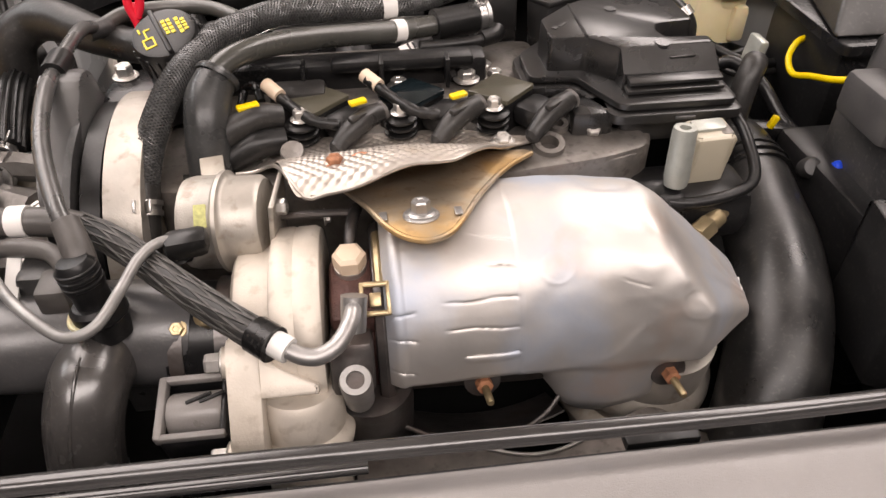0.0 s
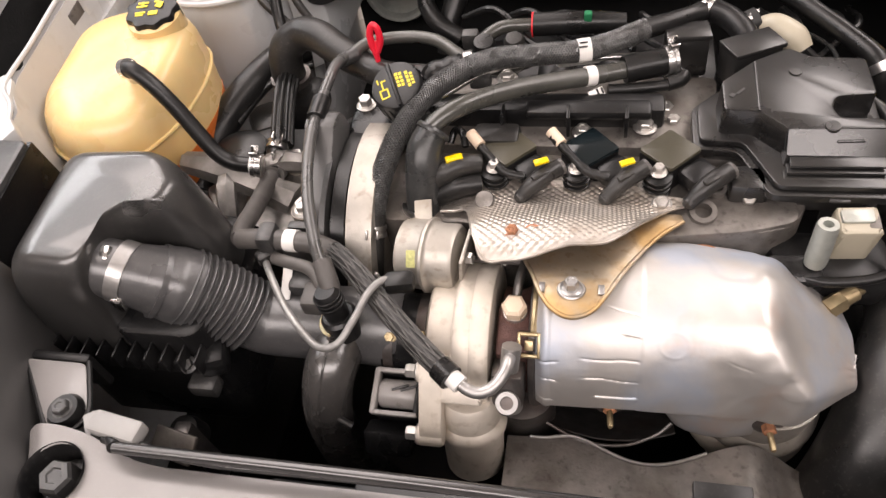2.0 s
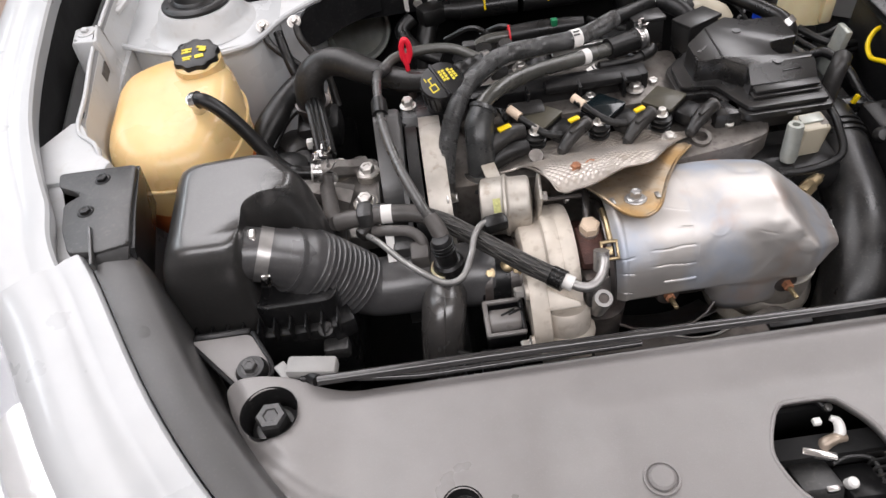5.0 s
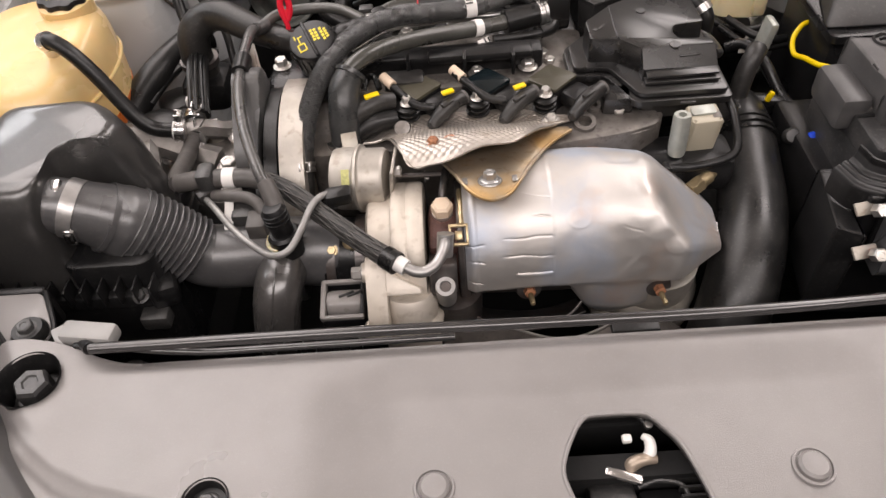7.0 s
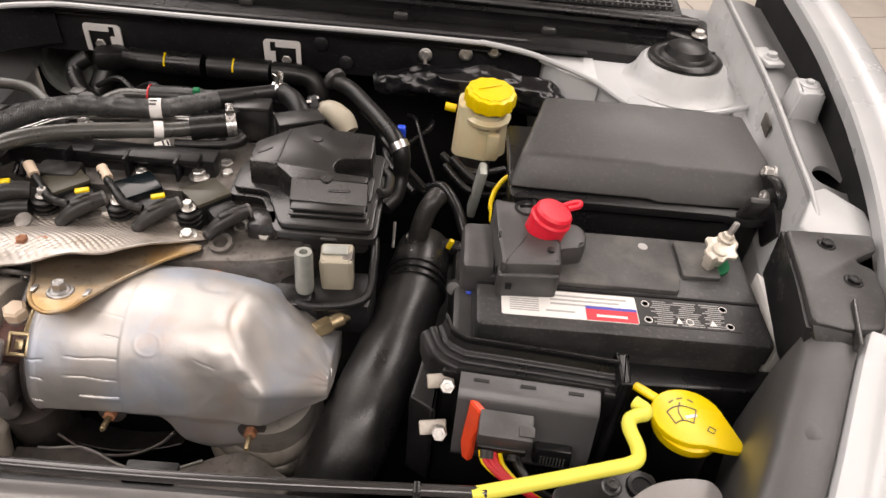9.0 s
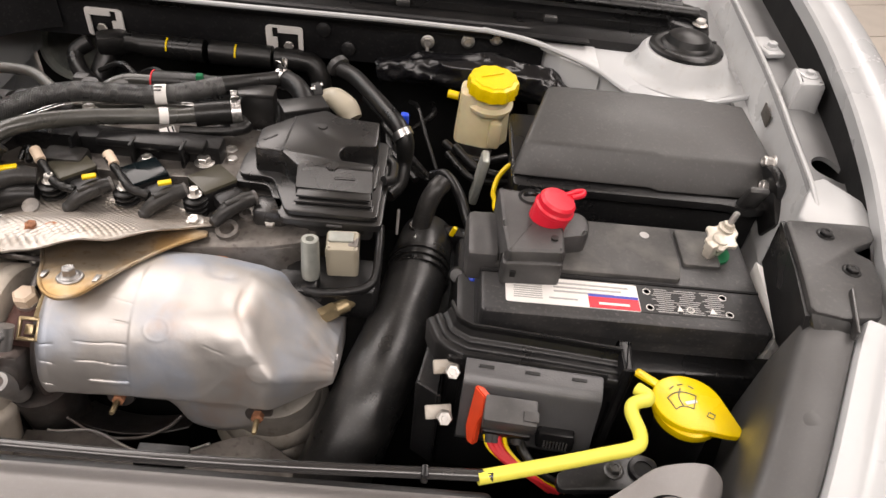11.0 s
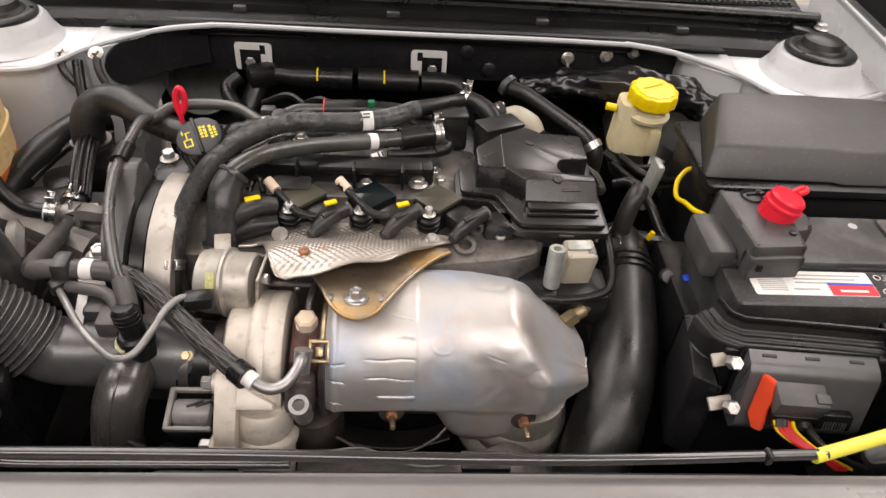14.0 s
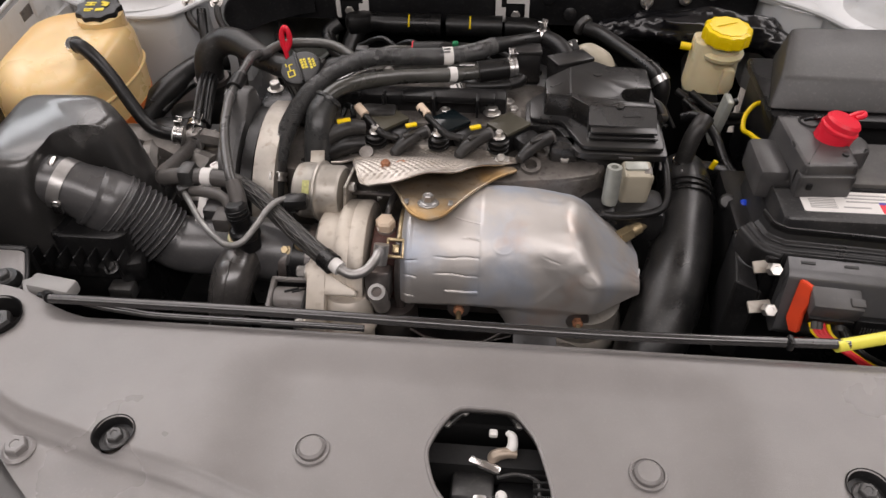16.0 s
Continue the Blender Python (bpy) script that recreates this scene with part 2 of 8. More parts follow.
INK_GREY = mat("grey_ink", (0.42, 0.41, 0.40), 0.55, var=0.1, bump=0.0)
LABEL_RED = mat("label_red", (0.78, 0.02, 0.04), 0.45, var=0.05, bump=0.0)
LABEL_BLUE = mat("label_blue", (0.05, 0.06, 0.45), 0.45, var=0.05, bump=0.0)
ZINC = mat("zinc_bolt", (0.62, 0.60, 0.57), 0.40, metal=0.85, var=0.12, scale=120, bump=0.15, stain=(0.4, 0.36, 0.33), stain_amount=0.4, stain_scale=60)
STEEL = mat("bright_steel", (0.62, 0.61, 0.60), 0.28, metal=1.0, var=0.12, scale=90, bump=0.08)
STEEL_DARK = mat("dark_steel", (0.16, 0.15, 0.145), 0.42, metal=0.85, var=0.25, scale=60, bump=0.2, stain=(0.10, 0.06, 0.045), stain_amount=0.5, stain_scale=20)
STEEL_PALE = mat("dull_machined_steel", (0.42, 0.41, 0.40), 0.42, metal=0.85, var=0.12, scale=90, bump=0.1)
LATCH_TAN = mat("tan_passivated_steel", (0.40, 0.33, 0.26), 0.45, metal=0.5, var=0.15, scale=90, bump=0.1)
CAST_PALE = mat("pale_sand_cast_aluminium", (0.64, 0.585, 0.51), 0.55, metal=0.3, var=0.07, scale=50, bump=0.10, bscale=700, stain=(0.46, 0.40, 0.32), stain_amount=0.5, stain_scale=14, speck=((0.34, 0.28, 0.21), 0.4, 90))
BRASS = mat("yellow_passivated_steel", (0.50, 0.40, 0.24), 0.40, metal=0.85, var=0.15, scale=90, bump=0.12)
LEAD = mat("terminal_clamp_metal", (0.70, 0.65, 0.56), 0.42, metal=0.5, var=0.15, scale=120, bump=0.3)
GREEN = mat("green_felt", (0.01, 0.16, 0.06), 0.8, var=0.2, bump=0.3)
BLUE = mat("blue_clip", (0.02, 0.08, 0.75), 0.35, var=0.1, bump=0.0)
OLIVE = mat("olive_coil_face", (0.060, 0.055, 0.038), 0.36, var=0.12, bump=0.08, stain=(0.10, 0.09, 0.06), stain_amount=0.4)
NIGHT = mat("polished_black_coil_face", (0.006, 0.010, 0.012), 0.14, var=0.1, bump=0.02)
PINKISH = mat("pale_plug_sleeve", (0.70, 0.56, 0.42), 0.5, var=0.08, bump=0.1)
WHITE_PLASTIC = mat("white_plastic", (0.78, 0.77, 0.74), 0.4, var=0.04, bump=0.05)
WIRE_RED = mat("red_wire", (0.7, 0.03, 0.04), 0.4, var=0.08, bump=0.05)
TILE = mat("brown_floor_tile", (0.34, 0.255, 0.20), 0.42, var=0.10, scale=8, bump=0.05, stain=(0.28, 0.21, 0.165), stain_amount=0.5, stain_scale=2.5)
GROUT = mat("floor_joint", (0.10, 0.075, 0.06), 0.8, var=0.15)
WALL = mat("grey_wall_paint", (0.24, 0.237, 0.234), 0.6, var=0.04, scale=4, bump=0.05)
CEILING = mat("white_ceiling_paint", (0.72, 0.72, 0.71), 0.6, var=0.03, scale=4, bump=0.05)
CHROME = mat("lamp_bowl_metal", (0.80, 0.79, 0.78), 0.28, metal=0.65, var=0.03, bump=0.02)
GREY_LENS = mat("grey_lamp_bezel", (0.36, 0.36, 0.37), 0.3, var=0.05, bump=0.03)


BRAID = mat("black_hose_under_sleeve", (0.010, 0.010, 0.010), 0.45, var=0.2, bump=0.0)
BRAID_GREY = mat("worn_hose_under_sleeve", (0.022, 0.021, 0.020), 0.5, var=0.2, bump=0.0)

glass = bpy.data.materials.new("clear_lamp_lens")
glass.use_nodes = True
gb = glass.node_tree.nodes["Principled BSDF"]
gb.inputs["Transmission Weight"].default_value = 1.0
gb.inputs["Roughness"].default_value = 0.03
gb.inputs["IOR"].default_value = 1.45
gb.inputs["Base Color"].default_value = (0.96, 0.96, 0.96, 1)


# ---- shapes ----
def ease(a, b, x):
    t = min(1, max(0, (x - a) / (b - a)))
    return t * t * (3 - 2 * t)


def spline(pts, n=7):
    """Points along a smooth curve through pts."""
    p = [Vector(q) for q in pts]
    if len(p) == 2:
        return [p[0].lerp(p[1], i / n) for i in range(n + 1)]
    e = [p[0] * 2 - p[1]] + p + [p[-1] * 2 - p[-2]]
    out = []
    for i in range(1, len(e) - 2):
        a, b, c, d = e[i - 1:i + 3]
        for k in range(n):
            t = k / n
            out.append(0.5 * (2 * b + (c - a) * t + (2 * a - 5 * b + 4 * c - d) * t * t + (3 * b - a - 3 * c + d) * t ** 3))
    out.append(p[-1])
    return out


def tube(pts, r, seg=14, n=7, smooth=True, cap=True, bm=None, ripple=None):
    """A hose or rod. r: a radius, or one a control point. ripple: (pitch, height) of rings along it."""
    bm = bm or bmesh.new()
    uv = bm.loops.layers.uv.verify()
    path = spline(pts, n) if smooth else [Vector(q) for q in pts]
    rs = [r] * len(path) if not isinstance(r, (list, tuple)) else [
        np.interp(i / (len(path) - 1) * (len(r) - 1), range(len(r)), r) for i in range(len(path))]
    d = [(path[min(i + 1, len(path) - 1)] - path[max(i - 1, 0)]).normalized() for i in range(len(path))]
    nrm = d[0].orthogonal().normalized()
    rings, run, runs = [], 0.0, []
    for i, q in enumerate(path):
        if i:
            run += (q - path[i - 1]).length
            nrm = (nrm - d[i] * nrm.dot(d[i])).normalized()
        bi = d[i].cross(nrm)
        rad = rs[i]
        if ripple:
            rad += ripple[1] * math.sin(run / ripple[0] * 2 * math.pi)
        rings.append([bm.verts.new(q + (nrm * math.cos(2 * math.pi * k / seg) + bi * math.sin(2 * math.pi * k / seg)) * rad) for k in range(seg)])
        runs.append(run)
    for i in range(len(rings) - 1):
        for k in range(seg):
            f = bm.faces.new((rings[i][k], rings[i][(k + 1) % seg], rings[i + 1][(k + 1) % seg], rings[i + 1][k]))
            for lp, (u, v) in zip(f.loops, ((k, i), (k + 1, i), (k + 1, i + 1), (k, i + 1))):
                lp[uv].uv = (u / seg * 2 * math.pi * rs[0] * 10, runs[v] * 10)
    if cap:
        bm.faces.new(rings[0][::-1])
        bm.faces.new(rings[-1])
    return bm


def frame_of(axis):
    a = Vector(axis).normalized()
    return a.to_track_quat("Z", "Y").to_matrix()


def lathe(profile, at, axis=(0, 0, 1), seg=28, bm=None, caps=True):
    """Turned shape: profile of (radius, height) about an axis through a point."""
    bm = bm or bmesh.new()
    m, o = frame_of(axis), Vector(at)
    rings = []
    for r, h in profile:
        if r < 1e-6:
            rings.append([bm.verts.new(o + m @ Vector((0, 0, h)))])
        else:
            rings.append([bm.verts.new(o + m @ Vector((r * math.cos(2 * math.pi * k / seg), r * math.sin(2 * math.pi * k / seg), h))) for k in range(seg)])
    for a, b in zip(rings, rings[1:]):
        for k in range(seg):
            k2 = (k + 1) % seg
            if len(a) == 1 and len(b) == 1:
                continue
            if len(a) == 1:
                bm.faces.new((a[0], b[k2], b[k]))
            elif len(b) == 1:
                bm.faces.new((a[k], a[k2], b[0]))
            else:
                bm.faces.new((a[k], a[k2], b[k2], b[k]))
    for ring, flip in ((rings[0], True), (rings[-1], False)):
        if caps and len(ring) > 1:
            bm.faces.new(ring[::-1] if flip else ring)
    return bm


def box(c, s, bev=0.003, rot=(0, 0, 0), bm=None, seg=2, taper=1.0):
    """A rounded box; taper shrinks its top."""
    bm = bm or bmesh.new()
    tmp = bmesh.new()
    bmesh.ops.create_cube(tmp, size=1.0)
    for v in tmp.verts:
        k = taper if v.co.z > 0 else 1.0
        v.co = Vector((v.co.x * s[0] * k, v.co.y * s[1] * k, v.co.z * s[2]))
    if bev:
        bmesh.ops.bevel(tmp, geom=tmp.edges[:], offset=min(bev, min(s) * 0.45), segments=seg, profile=0.5, affect="EDGES")
    bmesh.ops.transform(tmp, matrix=pose(*c, *rot), verts=tmp.verts[:])
    return join(bm, tmp)


def join(bm, other):
    me = bpy.data.meshes.new("tmp")
    other.to_mesh(me)
    other.free()
    bm.from_mesh(me)
    bpy.data.meshes.remove(me)
    return bm


def prism(outline, z0, z1, bev=0.003, taper=0.0, bm=None, m=None, seg=2):
    """An outline in x and y raised from z0 to z1; taper moves the top's edge inwards."""
    bm = bm or bmesh.new()
    tmp = bmesh.new()
    pts = [Vector((*q, 0)) for q in outline]
    c = sum(pts, Vector()) / len(pts)
    lo = [tmp.verts.new((q.x, q.y, z0)) for q in pts]
    hi = []
    for q in pts:
        d = (c - q)
        d = d.normalized() * taper if d.length > 0 else d
        hi.append(tmp.verts.new((q.x + d.x, q.y + d.y, z1)))
    k = len(pts)
    top = tmp.faces.new(hi)
    tmp.faces.new(lo[::-1])
    for i in range(k):
        tmp.faces.new((lo[i], lo[(i + 1) % k], hi[(i + 1) % k], hi[i]))
    bmesh.ops.recalc_face_normals(tmp, faces=tmp.faces[:])
    if bev:
        bmesh.ops.bevel(tmp, geom=[e for e in tmp.edges if any(v in hi for v in e.verts)], offset=bev, segments=seg, profile=0.5, affect="EDGES")
    if m is not None:
        bmesh.ops.transform(tmp, matrix=m, verts=tmp.verts[:])
    return join(bm, tmp)


def rounded(outline, r=0.01, n=4):
    """An outline with its corners rounded."""
    out = []
    k = len(outline)
    for i in range(k):
        a, b, c = (Vector((*outline[j % k], 0)) for j in (i - 1, i, i + 1))
        u, v = (a - b), (c - b)
        d = min(r, u.length * 0.45, v.length * 0.45)
        p, q = b + u.normalized() * d, b + v.normalized() * d
        for s in range(n + 1):
            t = s / n
            w = p * (1 - t) ** 2 + b * 2 * t * (1 - t) + q * t * t
            out.append((w.x, w.y))
    return out


def loft(rings, closed=True, caps=True, bm=None):
    bm = bm or bmesh.new()
    vs = [[bm.verts.new(q) for q in ring] for ring in rings]
    k = len(vs[0])
    for a, b in zip(vs, vs[1:]):
        for i in range(k if closed else k - 1):
            bm.faces.new((a[i], a[(i + 1) % k], b[(i + 1) % k], b[i]))
    if caps and closed:
        bm.faces.new(vs[0][::-1])
        bm.faces.new(vs[-1])
    return bm


def sheet(fn, nu, nv, thick=0.0, bm=None, down=False):
    """A surface fn(u, v), u and v from 0 to 1, with thickness below it."""
    bm = bm or bmesh.new()
    top = [[Vector(fn(i / nu, j / nv)) for j in range(nv + 1)] for i in range(nu + 1)]
    a = [[bm.verts.new(q) for q in row] for row in top]
    for i in range(nu):
        for j in range(nv):
            bm.faces.new((a[i][j], a[i + 1][j], a[i + 1][j + 1], a[i][j + 1]))
    if thick:
        bm.normal_update()
        b = [[bm.verts.new(v.co - (Vector((0, 0, 1)) if down else v.normal) * thick) for v in row] for row in a]
        for i in range(nu):
            for j in range(nv):
                bm.faces.new((b[i][j], b[i][j + 1], b[i + 1][j + 1], b[i + 1][j]))
        for i in range(nu):
            bm.faces.new((a[i][0], b[i][0], b[i + 1][0], a[i + 1][0]))
            bm.faces.new((a[i][nv], a[i + 1][nv], b[i + 1][nv], b[i][nv]))
        for j in range(nv):
            bm.faces.new((a[0][j], a[0][j + 1], b[0][j + 1], b[0][j]))
            bm.faces.new((a[nu][j], b[nu][j], b[nu][j + 1], a[nu][j + 1]))
    return bm


def mesh_of(bm, name, material, sharp=38):
    bmesh.ops.recalc_face_normals(bm, faces=bm.faces[:])
    for f in bm.faces:
        f.smooth = True
    lim = radians(sharp)
    for e in bm.edges:
        if len(e.link_faces) == 2 and e.calc_face_angle(0) > lim:
            e.smooth = False
    me = bpy.data.meshes.new(name)
    bm.to_mesh(me)
    bm.free()
    me.materials.append(material)
    return me


def part(name, bm, material, parent=None, label="", sharp=38):
    ob = new(name, mesh_of(bm, name, material, sharp))
    if parent is not None:
        ob.parent = parent
        ob.matrix_parent_inverse = base_of(parent).inverted()
    if label:
        tagged(ob, label)
    return ob


BASES = {}


def base_of(ob):
    return BASES.get(ob.name, Matrix.Identity(4))


def thing(name, at, label, category, group="", kind=""):
    ob = new(name)
    ob.empty_display_size = 0.02
    ob.matrix_world = Matrix.Translation(at)
    BASES[ob.name] = Matrix.Translation(at)
    return tagged(ob, label, category, group, kind)


def cut(ob, *cutters):
    """Takes the cutters' shapes (bmeshes) out of ob's mesh."""
    for bm in cutters:
        bmesh.ops.recalc_face_normals(bm, faces=bm.faces[:])
        me = bpy.data.meshes.new("cutter")
        bm.to_mesh(me)
        bm.free()
        tool = new("cutter", me)
        mod = ob.modifiers.new("cut", "BOOLEAN")
        mod.operation, mod.object, mod.solver = "DIFFERENCE", tool, "EXACT"
        bpy.context.view_layer.update()
        made = bpy.data.meshes.new_from_object(ob.evaluated_get(bpy.context.evaluated_depsgraph_get()))
        ob.modifiers.clear()
        old = ob.data
        ob.data = made
        bpy.data.objects.remove(tool)
        bpy.data.meshes.remove(old)
        bpy.data.meshes.remove(me)


def bolt(parent, at, r=0.006, axis=(0, 0, 1), material=None, washer=True, h=None, name="bolt"):
    """A flanged hexagon head standing on a point."""
    h = h or r * 0.9
    bm = bmesh.new()
    if washer:
        lathe([(r * 1.45, 0), (r * 1.5, r * 0.12), (r * 1.2, r * 0.3), (r * 0.9, r * 0.32)], at, axis, 18, bm)
    lathe([(r, r * 0.2), (r, h * 0.85 + r * 0.2), (r * 0.86, h + r * 0.2), (r * 0.5, h + r * 0.2), (r * 0.42, h + r * 0.1)], at, axis, 6, bm)
    return part(name, bm, material or ZINC, parent, sharp=25)


def ring(parent, at, axis, r, width, thick, material, name="clamp", label=""):
    return part(name, lathe([(r, -width / 2), (r + thick, -width / 2), (r + thick, width / 2), (r, width / 2)], at, axis, 26), material, parent, label)


def spring_clip(parent, at, axis, r, up=(0, 0, 1), material=None):
    """A sprung hose clip: a band with two ears that stand up."""
    material = material or STEEL
    bm = lathe([(r, -0.006), (r + 0.0016, -0.006), (r + 0.0016, -0.002), (r + 0.0004, -0.0015), (r + 0.0004, 0.0015), (r + 0.0016, 0.002), (r + 0.0016, 0.006), (r, 0.006)], at, axis, 22)
    a, u = Vector(axis).normalized(), Vector(up).normalized()
    u = (u - a * u.dot(a)).normalized()
    s = a.cross(u)
    for k in (-1, 1):
        c = Vector(at) + u * (r + 0.007) + s * 0.004 * k
        m = Matrix((s, a, u)).transposed().to_4x4()
        m.translation = c
        tmp = box((0, 0, 0), (0.0022, 0.010, 0.017), 0.0008, (0, 14 * k, 0))
        bmesh.ops.transform(tmp, matrix=m, verts=tmp.verts[:])
        join(bm, tmp)
    return part("hose_clip", bm, material, parent, "sprung steel clip")


def mirror_x(pts, s):
    return [(q[0] * s, *q[1:]) for q in pts]


# ---- room ----
def slab(name, c, s, material, label, category):
    return tagged(part(name, box(c, s, 0), material), label, category, kind="structure")


floor = slab("floor", (0, 1, -0.052), (9, 9, 0.1), GROUT, "brown rectangular floor tiles with dark joints", "floor")
slab("ceiling", (0, 1, 3.35), (9, 9, 0.2), CEILING, "plain white workshop ceiling", "ceiling")
slab("wall_north", (0, 5.5, 1.6), (9, 0.15, 3.4), WALL, "plain grey painted wall", "wall")
slab("wall_south", (0, -3.5, 1.6), (9, 0.15, 3.4), WALL, "plain grey painted wall", "wall")
slab("wall_west", (-4.5, 1, 1.6), (0.15, 9, 3.4), WALL, "plain grey painted wall", "wall")
slab("wall_east", (4.5, 1, 1.6), (0.15, 9, 3.4), WALL, "plain grey painted wall", "wall")

# ---- car body ----
car = thing("car_body", (0, 0.8, 0.0), "white car front with its bonnet open", "car")
# bonnet shut line, from the nose's middle to the windscreen
SHUT = spline([(0.0, -0.035, 0.815), (0.2, -0.005, 0.825), (0.34, 0.055, 0.842), (0.44, 0.12, 0.862), (0.511, 0.192, 0.882),
               (0.58, 0.294, 0.91), (0.656, 0.443, 0.936), (0.700, 0.52, 0.95), (0.738, 0.64, 0.957), (0.765, 0.76, 0.963), (0.783, 0.87, 0.968),
               (0.805, 1.05, 0.973), (0.825, 1.36, 0.978)], 6)


def along(profile, y0, y1, side, path=SHUT, grow=None):
    """Sweeps a profile of (outwards, upwards) along the shut line between two depths; grow(y) swells it from its first point."""
    rings = []
    cutp = []
    for a, b in zip(path, path[1:]):
        if y0 <= a.y <= y1:
            cutp.append(a)
        for y in (y0, y1):
            if a.y < y < b.y:
                cutp.append(a.lerp(b, (y - a.y) / (b.y - a.y)))
    for i, q in enumerate(cutp):
        t = cutp[min(i + 1, len(cutp) - 1)] - cutp[max(i - 1, 0)]
        out = Vector((t.y, -t.x, 0)).normalized()
        wide = 0.025 * ease(0.42, 0.74, q.y) if side < 0 else 0.0
        first, g = profile[0][0], grow(q.y) if grow else 1.0
        rings.append([((q.x + wide + out.x * (first + g * (a - first))) * side, q.y + out.y * (first + g * (a - first)), q.z + b) for a, b in profile])
    return rings


# the fender stands further out beside the headlamp bracket
FENDER_LINE = [Vector((q.x + 0.005 + 0.026 * ease(0.545, 0.45, q.y), q.y, q.z)) for q in SHUT]


def strip(profile, y0, y1, side, thick=0.004, path=SHUT, grow=None):
    bm = loft(along(profile, y0, y1, side, path, grow), closed=False)
    bmesh.ops.recalc_face_normals(bm, faces=bm.faces[:])
    if sum(f.normal.z for f in bm.faces) < 0:
        bmesh.ops.reverse_faces(bm, faces=bm.faces[:])
    bmesh.ops.solidify(bm, geom=bm.faces[:], thickness=thick)
    return bm


for side in (-1, 1):
    part("fender", strip([(0.004, -0.030), (0.0, -0.006), (0.003, -0.002), (0.018, -0.0012), (0.024, -0.0026), (0.030, -0.0028), (0.038, -0.0006), (0.046, 0.0010), (0.062, 0.0005),
                          (0.074, -0.008), (0.090, -0.028), (0.106, -0.07), (0.132, -0.18), (0.150, -0.42), (0.14, -0.62)], 0.446, 1.36, side, path=FENDER_LINE), WHITE, car, "white painted front fender")
    part("bumper_cover", strip([(0.002, -0.035), (0.002, -0.007), (0.005, -0.003), (0.020, -0.002), (0.026, -0.0035), (0.032, -0.0040), (0.040, -0.0015), (0.046, 0.0005), (0.058, 0.0020), (0.082, 0.0),
                                (0.096, -0.008), (0.104, -0.020)], -0.06, 0.464, side), WHITE, car, "white painted bumper top edge")
    bulge = lambda y: 0.10 + 0.90 * ease(0.545, 0.44, y)
    part("bumper_skin", strip([(0.103, -0.170), (0.187, -0.176), (0.198, -0.20), (0.205, -0.26), (0.205, -0.36), (0.18, -0.5), (0.12, -0.6)], -0.06, 0.53, side, grow=bulge), WHITE, car, "white bumper below the headlamp")
    lamp = part("headlamp", strip([(0.103, -0.024), (0.129, -0.035), (0.154, -0.060), (0.171, -0.094), (0.179, -0.132), (0.177, -0.178)], 0.12, 0.535, side, grow=bulge), GREY_LENS, car, "grey headlamp with a clear lens")
    lens = part("lens", strip([(0.103, -0.019), (0.135, -0.029), (0.163, -0.054), (0.181, -0.090), (0.189, -0.13), (0.186, -0.178)], 0.12, 0.535, side, 0.002, grow=bulge), glass, lamp, "clear curved lens")
    lens.visible_shadow = False
    part("chrome_band", strip([(0.103, -0.024), (0.110, -0.0225), (0.131, -0.0320), (0.144, -0.0450)], 0.12, 0.36, side, 0.002, grow=bulge), CHROME, lamp, "bright chrome band")
    part("chrome_band", strip([(0.103, -0.055), (0.1565, -0.0575), (0.168, -0.0800), (0.162, -0.086)], 0.12, 0.42, side, 0.002, grow=bulge), CHROME, lamp, "bright chrome band")
    part("chrome_rim", strip([(0.103, -0.110), (0.178, -0.112), (0.181, -0.122), (0.176, -0.128)], 0.12, 0.47, side, 0.002, grow=bulge), CHROME, lamp, "bright chrome band")
    # shut-line trim, its shaded slope put into a darker plastic, with its fixing stud
    trim = tagged(part("fender_trim", strip([(-0.056, -0.16), (-0.051, -0.07), (-0.044, -0.020), (-0.040, -0.013), (-0.036, -0.010), (-0.004, -0.006), (0.0, -0.008)], -0.06, 0.445, side), TRIM),
                  "grained plastic trim along the fender edge, coloured darker for its shaded slope", "trim strip", "fender trims", "")
    part("stud", lathe([(0.0125, 0), (0.0125, 0.002), (0.010, 0.0035), (0.0, 0.004)], (side * 0.600, 0.363, 0.9105), (side * -0.15, -0.1, 1), 24), TRIM, trim)
    # upper rail between fender and bay
    def rail_x(y, side=side):
        return np.interp(y, [0.60, 0.66, 0.70, 0.95, 1.32], [0.690, 0.706, 0.738, 0.770, 0.785] if side < 0 else [0.690, 0.697, 0.704, 0.732, 0.756])

    def rail_top(u, v, side=side):
        y, w = 0.60 + 0.72 * u, v if side < 0 else 1 - v
        z = 0.922 - 0.085 * ease(0.02, 0.6, w) + 0.03 * ease(0.75, 1.0, w) - 0.012 * ease(0.72, 0.60, y)
        if side > 0:
            z = 0.922 - 0.026 * ease(0.02, 0.30, w) - 0.012 * ease(0.5, 1.0, w)
        return (side * (rail_x(y) + (0.058 if side < 0 else 0.092 - 0.012 * ease(0.85, 0.66, y)) * w), y, z)

    rail = part("upper_rail", sheet(rail_top, 24, 10, 0.006), RAIL_GREY, car, "pale painted inner fender rail")
    cut(rail, lathe([(0.024, -0.09), (0.024, 0.09)], (side * (0.764 if side < 0 else 0.766), 0.735 if side < 0 else 0.764, 0.9), (0, 0, 1), 28))
    part("rail_lip", tube([(side * rail_x(y), y, 0.924 if y > 0.65 else 0.912) for y in (0.60, 0.66, 0.70, 0.78, 0.95, 1.32)], 0.003, 8), WHITE_INNER, car)
    part("rail_face", sheet(lambda u, v, side=side: (side * (rail_x(0.60 + 0.72 * u) - 0.012 * v), 0.60 + 0.72 * u, 0.917 - 0.12 * v), 24, 3, 0.004), WHITE_INNER, car)
